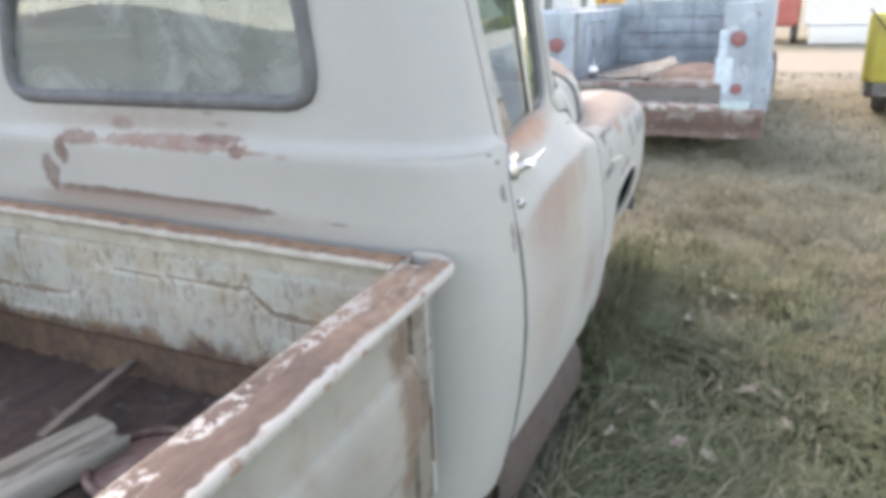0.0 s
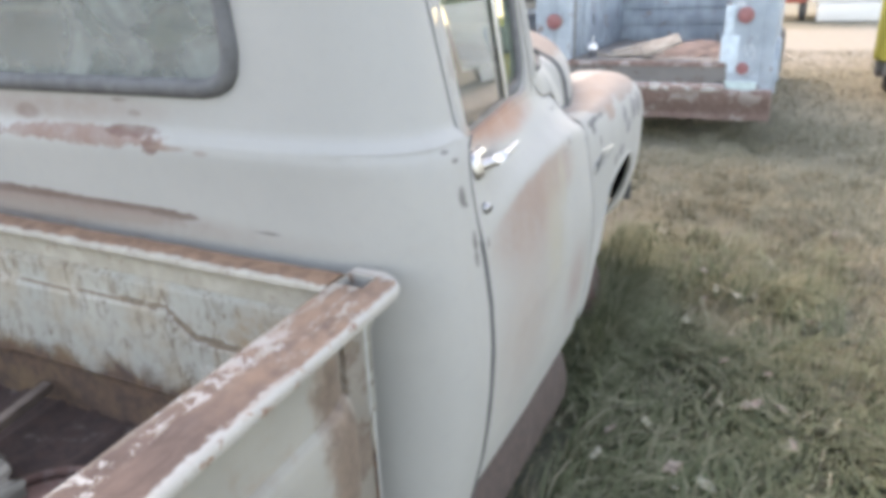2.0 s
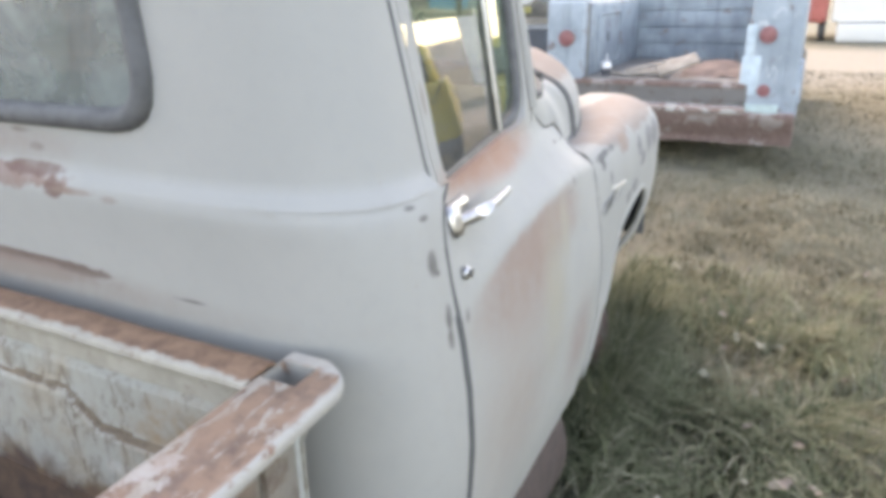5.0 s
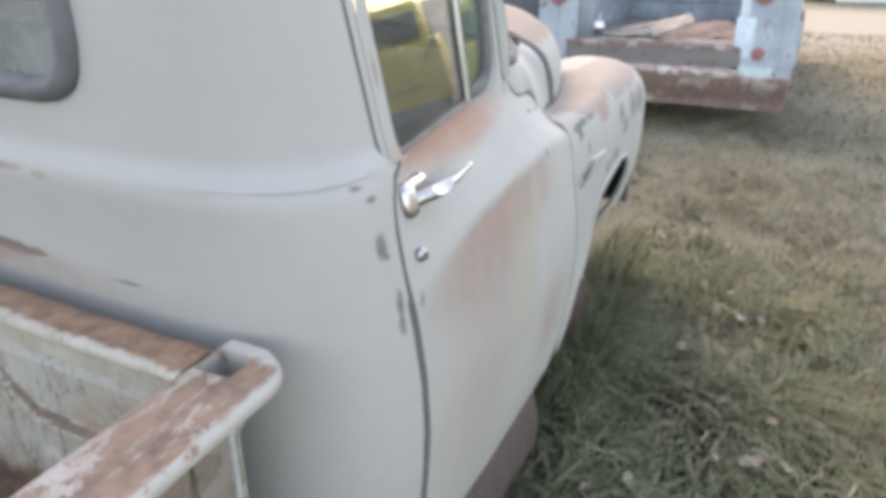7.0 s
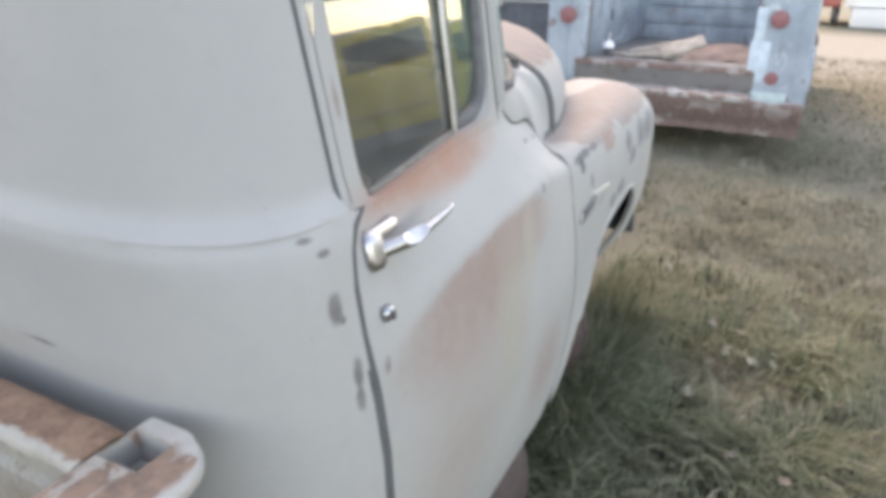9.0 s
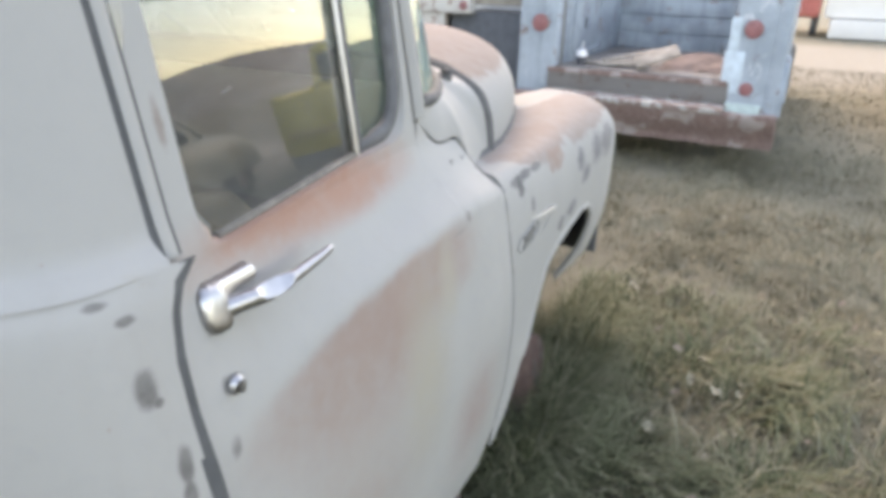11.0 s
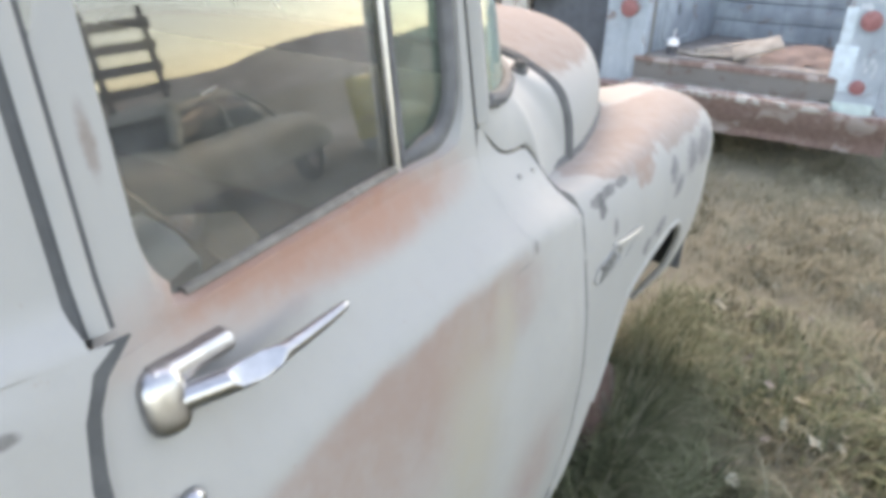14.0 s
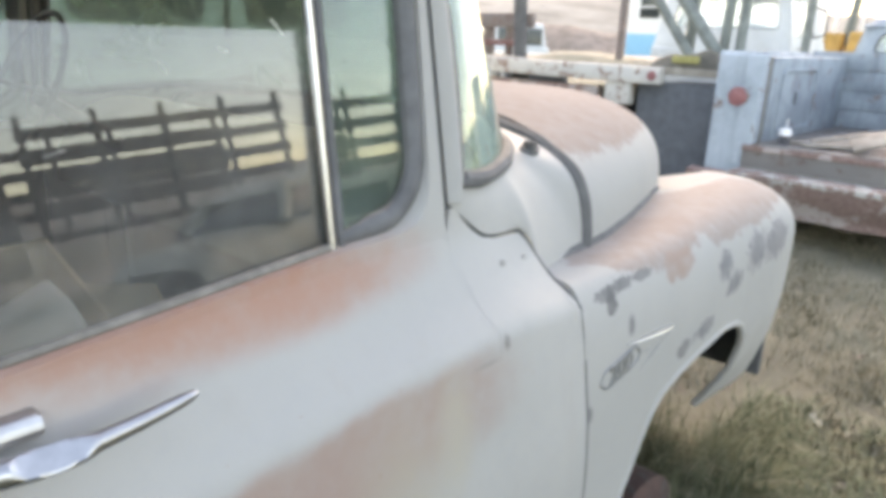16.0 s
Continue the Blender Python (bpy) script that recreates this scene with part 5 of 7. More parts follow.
# ---- ground ----
def ground_material():
    m = Nodes("dry_grass_ground")
    sep = m.n.new("ShaderNodeSeparateXYZ")
    m.link(m.pos, sep.inputs[0])
    big, mid, fine = m.noise(0.45, 5.0), m.noise(2.6, 6.0, 0.65), m.noise(28.0, 6.0, 0.7)
    soil = m.mix(m.ramp(fine, 0.3, 0.7), (0.088, 0.076, 0.060), (0.135, 0.116, 0.090))
    straw = m.mix(m.ramp(mid, 0.35, 0.65), (0.160, 0.148, 0.104), (0.206, 0.188, 0.134))
    green = m.mix(m.ramp(mid, 0.3, 0.7), (0.062, 0.058, 0.042), (0.082, 0.086, 0.058))
    dry = m.ramp(m.math("ADD", sep.outputs["Y"], m.math("MULTIPLY", m.math("SUBTRACT", big, 0.5), 6.0)), 2.0, 6.5)
    c = m.mix(dry, green, straw)
    c = m.mix(m.ramp(m.noise(9.0, 5.0), 0.55, 0.75), c, soil)
    road = m.blob((4.0, 17.5, 0.0), (40.0, 4.2, 50.0), 0.25, 0.25, 0.5)
    dust = m.mix(m.ramp(fine, 0.3, 0.7), (0.26, 0.232, 0.186), (0.34, 0.305, 0.25))
    c = m.mix(m.math("MULTIPLY", road, 0.85), c, dust)
    m.bump(m.noise(40.0, 6.0, 0.7), 0.5, 0.015)
    return m.done(c, 0.95)


def ground_sheet():
    def axis(lo, hi, near_lo, near_hi, step):
        near = list(np.arange(near_lo, near_hi + 1e-6, step))
        left = [near_lo - 0.5 * 1.35 ** k for k in range(1, 40) if near_lo - 0.5 * 1.35 ** k > lo][::-1]
        right = [near_hi + 0.5 * 1.35 ** k for k in range(1, 40) if near_hi + 0.5 * 1.35 ** k < hi]
        return [lo] + left + near + right + [hi]
    xs, ys = axis(-1500, 1500, -5, 4, 0.12), axis(-1500, 1500, -2, 12, 0.12)
    bm = bmesh.new()
    rows = []
    for x in xs:
        line = []
        for y in ys:
            z = 0.020 * noise.noise(Vector((x * 1.7, y * 1.7, 0))) + 0.010 * noise.noise(Vector((x * 6, y * 6, 4)))
            r = math.hypot(x, y - 6)
            line.append(bm.verts.new((x, y, z * max(0.0, min(1.0, (30 - r) / 10)) - 0.012)))
        rows.append(line)
    for i in range(len(xs) - 1):
        for j in range(len(ys) - 1):
            bm.faces.new((rows[i][j], rows[i + 1][j], rows[i + 1][j + 1], rows[i][j + 1]))
    return bm


single("ground", ground_sheet(), ground_material(), "trampled dry yard grass with bare dusty earth", "ground", kind="structure")


def blade_material(name, ramp_cols):
    m = Nodes(name)
    rnd = m.n.new("ShaderNodeNewGeometry").outputs["Random Per Island"]
    ramp = m.n.new("ShaderNodeValToRGB")
    els = ramp.color_ramp.elements
    while len(els) < len(ramp_cols):
        els.new(0.5)
    for e, (p, col) in zip(els, ramp_cols):
        e.position, e.color = p, (*col, 1)
    m.link(rnd, ramp.inputs[0])
    m.bsdf.inputs["Subsurface Weight"].default_value = 0.0
    m.bsdf.inputs["Specular IOR Level"].default_value = 0.15
    return m.done(ramp.outputs[0], 0.85)


def blades(name, rng, spots, heights, lay, width, material, label):
    """Grass: one ribbon a blade, five joints, bent over by lay; all in one mesh."""
    n = len(spots)
    flow = np.array([2.2 * noise.noise(Vector((x * 1.3, y * 1.3, 3.0))) + 1.5 * noise.noise(Vector((x * 4.0, y * 4.0, 9.0))) for x, y in spots])
    az = 0.5 + 2.0 * flow + rng.normal(0, 0.45, n)
    az = np.where(rng.random(n) < 0.22, rng.uniform(0, math.tau, n), az)
    h, bend = heights, np.clip(rng.normal(lay, 0.25, n), 0.05, 1.6)
    w = width * rng.uniform(0.6, 1.3, n)
    steps = 4
    verts = np.zeros((n, steps * 2 + 1, 3))
    pos = np.c_[spots, np.full(n, -0.015)]
    ang = rng.uniform(0.0, 0.35, n)
    side = np.c_[-np.sin(az), np.cos(az), np.zeros(n)]
    p = pos.copy()
    for k in range(steps):
        t = k / steps
        ww = (w * (1 - 0.75 * t))[:, None]
        verts[:, 2 * k] = p - side * ww
        verts[:, 2 * k + 1] = p + side * ww
        d = np.c_[np.cos(az) * np.sin(ang), np.sin(az) * np.sin(ang), np.cos(ang)]
        p = p + d * (h / steps)[:, None]
        ang = np.minimum(ang + bend * 0.55, 1.75)
    p[:, 2] = np.maximum(p[:, 2], 0.004)
    verts[:, -1] = p
    verts[:, :, 2] = np.maximum(verts[:, :, 2], -0.02)
    m = steps * 2 + 1
    base = (np.arange(n) * m)[:, None]
    quads = np.concatenate([base + np.array([2 * k, 2 * k + 1, 2 * k + 3, 2 * k + 2]) for k in range(steps - 1)])
    tips = base + np.array([m - 3, m - 2, m - 1])
    me = bpy.data.meshes.new(name)
    me.from_pydata(verts.reshape(-1, 3).tolist(), [], quads.tolist() + tips.tolist())
    me.materials.append(material)
    me.polygons.foreach_set("use_smooth", [True] * len(me.polygons))
    return tagged(new(name, me), label, "grass", kind="stuff")


M_GREEN_BLADE = blade_material("green_grass_blades", ((0.0, (0.080, 0.096, 0.054)), (0.40, (0.112, 0.130, 0.074)), (0.72, (0.150, 0.162, 0.100)), (0.90, (0.205, 0.198, 0.135)), (1.0, (0.33, 0.31, 0.23))))
M_STRAW_BLADE = blade_material("straw_grass_blades", ((0.0, (0.152, 0.150, 0.100)), (0.35, (0.190, 0.178, 0.122)), (0.65, (0.228, 0.208, 0.148)), (1.0, (0.34, 0.31, 0.235))))
M_FAR_BLADE = blade_material("pale_far_grass_blades", ((0.0, (0.150, 0.152, 0.108)), (0.4, (0.180, 0.174, 0.126)), (0.7, (0.212, 0.200, 0.150)), (1.0, (0.26, 0.245, 0.19))))
rng = np.random.default_rng(5)


def field(n, x0, x1, y0, y1):
    return np.c_[rng.uniform(x0, x1, n), rng.uniform(y0, y1, n)]


def tufty(p, scale=2.2):
    return np.array([noise.noise(Vector((x * scale, y * scale, 7.0))) for x, y in p])


lush = field(38000, -0.75, 1.5, 1.2, 4.6)
keep = (tufty(lush) + rng.normal(0, 0.25, len(lush)) + np.clip((3.1 - lush[:, 1]) * 0.32, -0.9, 0.4) + np.clip((0.1 - lush[:, 0]) * 0.5, -0.3, 0.5)) > 0.02
lush = lush[keep & ~((lush[:, 0] < -0.42) & (lush[:, 1] < 2.45))]
blades("lush_grass", rng, lush, rng.uniform(0.11, 0.32, len(lush)), 1.25, 0.0034, M_GREEN_BLADE, "long matted green grass beside the truck")
well = np.r_[field(4200, -1.05, -0.46, 2.75, 3.85), field(900, -0.52, -0.30, 2.6, 3.5), field(500, -0.56, -0.46, 2.9, 3.45)]
blades("wheel_arch_grass", rng, well, rng.uniform(0.14, 0.36, len(well)) * np.where(well[:, 0] < -0.46, 1.1, 0.6), 0.75, 0.0028, M_GREEN_BLADE, "tall green grass grown up in the empty wheel arch")
thin = field(62000, -1.6, 2.6, 1.6, 8.5)
thin = np.r_[thin, field(14000, -0.55, 1.6, 3.2, 6.2)]
thin = thin[(tufty(thin, 1.6) + rng.normal(0, 0.3, len(thin))) > -0.12]
blades("dry_grass", rng, thin, rng.uniform(0.04, 0.16, len(thin)), 1.05, 0.0028, M_STRAW_BLADE, "short dry yellowing grass")
stubble = field(20000, -0.7, 2.3, 2.9, 7.6)
blades("dry_stubble", rng, stubble, rng.uniform(0.03, 0.10, len(stubble)), 0.95, 0.0024, M_STRAW_BLADE, "sparse short stubble of dry olive grass")
farg = field(30000, -8.0, 7.0, 8.0, 16.0)
blades("far_grass", rng, farg, rng.uniform(0.04, 0.10, len(farg)), 1.25, 0.006, M_FAR_BLADE, "dry yellow grass farther across the yard")

LEAVES = ((0.02, 2.6), (0.12, 2.61), (0.01, 3.12), (-0.19, 2.38), (-0.29, 2.31), (-0.1, 3.57), (-0.37, 3.32), (0.47, 4.47), (0.42, 4.96), (-0.07, 4.99),
          (-0.17, 4.04), (-0.37, 4.41), (-0.5, 4.41), (-0.54, 5.22), (0.1, 5.96), (0.45, 5.96), (0.21, 2.63), (-0.18, 3.22), (0.07, 3.3), (-0.3, 4.03),
          (-0.08, 3.75), (-0.01, 3.55), (-0.07, 2.18), (0.03, 2.13), (-0.3, 2.16), (0.16, 2.85), (-0.85, 5.25), (-0.91, 5.59), (-0.38, 4.49))
leaf_mats = [plain("dry_leaf_" + n, c, 0.7, 0.0, 0.25, 40.0) for n, c in (("pale", (0.30, 0.28, 0.215)), ("tan", (0.27, 0.215, 0.175)), ("grey", (0.235, 0.225, 0.17)))]


def leaf_mesh(k):
    r = random.Random(k)
    bm = bmesh.new()
    lobes = 5 + k % 3
    rim = []
    for i in range(lobes * 4):
        a = i / (lobes * 4) * math.tau
        d = 0.030 * (0.72 + 0.30 * abs(math.cos(a * lobes / 2)) + 0.10 * r.random()) * (1.25 if abs(math.sin(a)) < 0.5 else 0.8)
        x, y = d * math.cos(a), d * math.sin(a)
        rim.append(bm.verts.new((x, y, 0.35 * abs(y) + 0.006 * math.sin(a * 3 + k) + 4.0 * x * x)))
    c = bm.verts.new((0, 0, 0))
    for i in range(len(rim)):
        bm.faces.new((c, rim[i], rim[(i + 1) % len(rim)]))
    tube_bm([(-0.032, 0, 0.004), (-0.050, 0.004, 0.012)], 0.0012, 5, bm)
    me = bpy.data.meshes.new("fallen_leaf")
    bm.to_mesh(me)
    bm.free()
    me.materials.append(leaf_mats[k % 3])
    return me


leaf_meshes = [leaf_mesh(k) for k in range(6)]
lr = random.Random(11)
spots = list(LEAVES) + [(lr.uniform(-0.4, 1.8), lr.uniform(2.0, 8.0)) for _ in range(55)]
for i, (x, y) in enumerate(spots):
    ob = new("fallen_leaf", leaf_meshes[i % 6])
    size = lr.uniform(0.55, 1.0) if i < len(LEAVES) else lr.uniform(0.35, 0.7)
    lift = 0.10 if y < 4.0 else 0.06
    ob.matrix_world = pose(x, y, lift + 0.02 * lr.random(), lr.uniform(-35, 35), lr.uniform(-35, 35), lr.uniform(0, 360)) @ Matrix.Scale(size, 4)
    tagged(ob, "pale dry fallen leaf lying in the grass", "leaf", "fallen leaves in the grass")


# ---- vehicles and things round the yard ----
def wheel(parent, x, y, r, w, side, base=0.0):
    """A tyre with its rim as a sub-part; side +1 faces +x."""
    prof = ((0.55, -0.5), (0.80, -0.5), (0.96, -0.38), (1.0, -0.2), (1.0, 0.2), (0.96, 0.38), (0.80, 0.5), (0.55, 0.5))
    bm = grid_bm(lambda u, v: Vector((x + w * table(v * 7, tuple((i, p[1]) for i, p in enumerate(prof))), y + r * table(v * 7, tuple((i, p[0]) for i, p in enumerate(prof))) * math.cos(u * math.tau),
                                      base + r + r * table(v * 7, tuple((i, p[0]) for i, p in enumerate(prof))) * math.sin(u * math.tau))), 28, 14, closed_u=True)
    tyre = part("wheel", bm, M_RUBBER, parent)
    rim = grid_bm(lambda u, v: Vector((x + side * w * (0.30 + 0.10 * math.sin(v * math.pi * 2)), y + r * 0.57 * (1 - v) * math.cos(u * math.tau), base + r + r * 0.57 * (1 - v) * math.sin(u * math.tau))), 24, 6, closed_u=True)
    part("rim", rim, M_WHEEL_RIM, tyre)
    return tyre


M_WHEEL_RIM = rusty("dusty_steel_rim", (0.5, 0.5, 0.48), 0.4, 9.0)
M_SIDING = plain("white_metal_siding", (0.74, 0.73, 0.70), 0.5, 0.0, 0.06, 2.0)
M_DARK_GLASS = plain("dark_vehicle_glass", (0.045, 0.055, 0.055), 0.06, 0.0, 0.2, 3.0, 0.0)


def rounded_bm(x0, x1, y0, y1, z0, z1, r, bm=None, taper=0.0):
    """A soft-edged body block, narrowed at the top by taper."""
    bm = box_bm(x0, x1, y0, y1, z0, z1, r, bm, 4)
    if taper:
        xm, ym = (x0 + x1) / 2, (y0 + y1) / 2
        for v in bm.verts:
            t = (v.co.z - z0) / (z1 - z0)
            v.co.x = xm + (v.co.x - xm) * (1 - taper * t)
            v.co.y = ym + (v.co.y - ym) * (1 - taper * t)
    return bm


# -- blue pickup bed facing the camera, tailgate gone
def scabby(name, paint, dull, rust_share=0.5, flake_share=0.5):
    """Weathered truck paint: cloudy fading, dark runs, pale scuffs and rust scabs."""
    m = Nodes(name)
    c = m.mix(m.ramp(m.noise(2.6, 6.0, 0.65), 0.36, 0.64), dull, paint)
    runs = m.ramp(m.noise(9.0, 6.0, 0.62, stretch=(1.0, 1.0, 0.10)), 0.52, 0.70)
    c = m.mix(m.math("MULTIPLY", runs, 0.45), c, tuple(v * 0.55 for v in dull))
    scuff = m.ramp(m.noise(13.0, 8.0, 0.72, stretch=(1.0, 1.0, 0.45), dist=0.8), 0.66 - 0.06 * flake_share, 0.69 - 0.06 * flake_share)
    c = m.mix(m.math("MULTIPLY", scuff, 0.75), c, (0.56, 0.60, 0.62))
    scab = m.math("MULTIPLY", m.ramp(m.noise(6.5, 8.0, 0.70, dist=0.5), 0.64 - 0.08 * rust_share, 0.68 - 0.08 * rust_share), 0.85)
    rc = m.mix(m.ramp(m.noise(30.0, 6.0, 0.7), 0.3, 0.7), (0.17, 0.115, 0.095), (0.28, 0.215, 0.185))
    c = m.mix(scab, c, rc)
    m.bump(m.math("ADD", m.noise(50.0, 6.0, 0.7), m.math("MULTIPLY", scab, -1.0)), 0.4, 0.003)
    m.bsdf.inputs["Specular IOR Level"].default_value = 0.25
    return m.done(c, 0.72)


M_BLUE = scabby("faded_blue_truck_paint", (0.40, 0.465, 0.515), (0.29, 0.345, 0.385), 0.5, 0.9)
M_BLUE_B = scabby("blue_grey_inner_paint", (0.335, 0.395, 0.435), (0.225, 0.27, 0.305), 0.6, 0.5)
M_STEP = rusty("peeling_white_step", (0.47, 0.46, 0.43), 0.55, 9.0, (0.20, 0.135, 0.115), (0.28, 0.21, 0.185))
M_PATCH = plain("pale_blue_touch_up_paint", (0.55, 0.66, 0.72), 0.5, 0.0, 0.2, 12.0)
M_RED_LENS = plain("faded_red_lens", (0.34, 0.145, 0.145), 0.35, 0.0, 0.25, 40.0)
M_BUMPER = rusty("peeling_white_bumper", (0.40, 0.345, 0.325), 0.62, 5.0, (0.185, 0.115, 0.10), (0.27, 0.195, 0.175))
M_SILL = rusty("dark_rusty_sill", (0.19, 0.18, 0.17), 0.40, 7.0, (0.125, 0.098, 0.085), (0.175, 0.14, 0.122))
blue = thing("blue_pickup", "derelict pale blue pickup bed without tailgate, rusty bumper", "pickup truck")
BX0, BX1, BY = -2.14, -0.12, 6.80


def tail_post(x0, x1, z0, z1, r):
    bm = box_bm(x0, x1, BY, BY + 0.16, z0, z1, r, None, 3)
    return bm


post_r = part("tail_post", tail_post(-0.47, BX1 - 0.01, 0.46, 1.46, 0.014), M_BLUE, blue, "faded blue tail post with two red lamps")
post_l = part("tail_post", tail_post(BX0 + 0.01, -1.80, 0.46, 1.42, 0.014), M_BLUE, blue, "scabby blue tail post with one red lamp")


def lamp(parent, x, z, r, mat):
    bm = grid_bm(lambda u, v: Vector((x + r * math.sin(v * math.pi / 2) * math.cos(u * math.tau), BY - 0.004 - 0.012 * math.cos(v * math.pi / 2), z + r * math.sin(v * math.pi / 2) * math.sin(u * math.tau))), 20, 6, closed_u=True)
    part("tail_lamp", bm, mat, parent, "round faded red tail lamp")
    ringm = tube_bm([(x + (r + 0.006) * math.cos(a), BY - 0.004, z + (r + 0.006) * math.sin(a)) for a in np.linspace(0, math.tau, 22, endpoint=False)], 0.006, 6, closed=True)
    part("lamp_ring", ringm, M_BLUE, parent)


lamp(post_r, -0.335, 1.160, 0.066, M_RED_LENS)
lamp(post_r, -0.320, 0.735, 0.050, M_RED_LENS)
lamp(post_l, -1.955, 1.120, 0.070, M_RED_LENS)
pt = bmesh.new()
box_bm(-0.505, -0.365, BY - 0.006, BY + 0.01, 0.70, 1.00, 0.003, pt)
box_bm(-0.49, -0.42, BY - 0.006, BY + 0.01, 1.00, 1.24, 0.003, pt)
part("touch_up_patch", pt, M_PATCH, post_r)
part("weld_plate", box_bm(-0.53, -0.20, BY - 0.010, BY + 0.01, 0.50, 0.63, 0.003), plain("pale_green_plate", (0.50, 0.62, 0.60), 0.5), post_r)
side_r = bmesh.new()
box_bm(BX1 - 0.05, BX1, BY + 0.02, 8.85, 0.62, 1.47, 0.02, side_r)
box_bm(BX1 - 0.06, BX1 + 0.03, BY - 0.01, BY + 0.05, 0.42, 1.47, 0.012, side_r)
part("bed_side", side_r, M_BLUE, blue)
part("bed_side", box_bm(BX0, BX0 + 0.05, BY + 0.02, 8.85, 0.62, 1.44, 0.02), M_BLUE, blue)
inner_l = bmesh.new()
box_bm(BX0 + 0.05, BX0 + 0.36, BY + 0.16, 8.80, 0.79, 1.41, 0.02, inner_l)
part("bed_inner_side", inner_l, M_BLUE_B, blue)
panel_l = bmesh.new()
tube_bm([(BX0 + 0.365, y, z) for y, z in [(p.x, p.y) for p in resample(round_poly(((7.15, 0.86, 0.06), (7.95, 0.86, 0.06), (7.95, 1.31, 0.06), (7.15, 1.31, 0.06)), 6), 40)]], 0.014, 6, panel_l, closed=True)
part("stamped_panel", panel_l, M_BLUE_B, blue)
part("panel_slot", box_bm(BX0 + 0.352, BX0 + 0.366, 7.50, 7.53, 1.05, 1.14, 0.004), M_DARK, blue)
part("post_seam", box_bm(-1.803, -1.796, BY + 0.10, BY + 0.165, 0.50, 1.41, 0.002), M_SILL, blue)
part("bed_inner_side", box_bm(-0.47, BX1 - 0.05, BY + 0.16, 8.80, 0.79, 1.44, 0.02), M_BLUE_B, blue)
bulk = part("bulkhead", box_bm(BX0 + 0.05, BX1 - 0.05, 8.82, 8.85, 0.78, 1.46, 0.004), M_BLUE_B, blue)
for k in range(4):
    z0 = 0.785 + k * 0.170
    part("plank", box_bm(BX0 + 0.055, BX1 - 0.055, 8.795 + 0.004 * (k % 2), 8.825, z0, z0 + 0.160, 0.006), M_BLUE_B, bulk)
part("bed_floor", box_bm(BX0 + 0.05, BX1 - 0.05, BY + 0.01, 8.80, 0.755, 0.795, 0.006), M_SILL, blue)
part("sill_beam", box_bm(-1.86, -0.44, BY - 0.01, BY + 0.06, 0.60, 0.775, 0.010), M_SILL, blue, "dark rusty rear sill")
bump_b = grid_bm(lambda u, v: Vector((lerp(BX0 - 0.02, BX1 + 0.05, u), BY - 0.20 + 0.05 * math.cos(v * math.pi) + 0.01 * noise.noise(Vector((u * 9, v * 3, 0))), lerp(0.33, 0.585, v) + 0.012 * noise.noise(Vector((u * 12, 0, 1))))), 50, 10, thick=0.10)
part("rear_bumper", bump_b, M_BUMPER, blue, "wooden-looking rusty step bumper with peeling white paint")
part("bumper_step", box_bm(-1.86, -0.44, BY - 0.262, BY + 0.02, 0.575, 0.615, 0.006), M_STEP, blue, "step plate with peeling white paint")
part("sill_lip", box_bm(-1.86, -0.46, BY - 0.022, BY - 0.008, 0.745, 0.785, 0.004), M_BUMPER, blue)
for sx, x in ((-1, BX0 + 0.14), (1, BX1 - 0.12)):
    wheel(blue, x, 8.05, 0.33, 0.22, sx, 0.125)
    wheel(blue, x, 11.0, 0.33, 0.22, sx, 0.125)
arch_b = tube_bm([(BX1 + 0.012, 8.05 + 0.44 * math.cos(a), 0.42 + 0.44 * math.sin(a)) for a in np.linspace(0, math.pi, 18)], 0.03, 8)
part("wheel_arch", arch_b, M_BLUE, blue)
part("chassis", box_bm(-1.6, -0.65, BY + 0.1, 11.6, 0.40, 0.60, 0.02), M_DARK, blue)
cabb = rounded_bm(BX0 + 0.15, BX1 - 0.15, 8.98, 10.3, 0.55, 1.20, 0.06)
part("cab_lower", cabb, M_BLUE, blue)
part("hood", rounded_bm(BX0 + 0.25, BX1 - 0.25, 10.3, 11.6, 0.55, 1.12, 0.08), M_BLUE, blue)

M_CLEAR = glass("dusty_truck_glass", (0.86, 0.90, 0.88), 0.32)


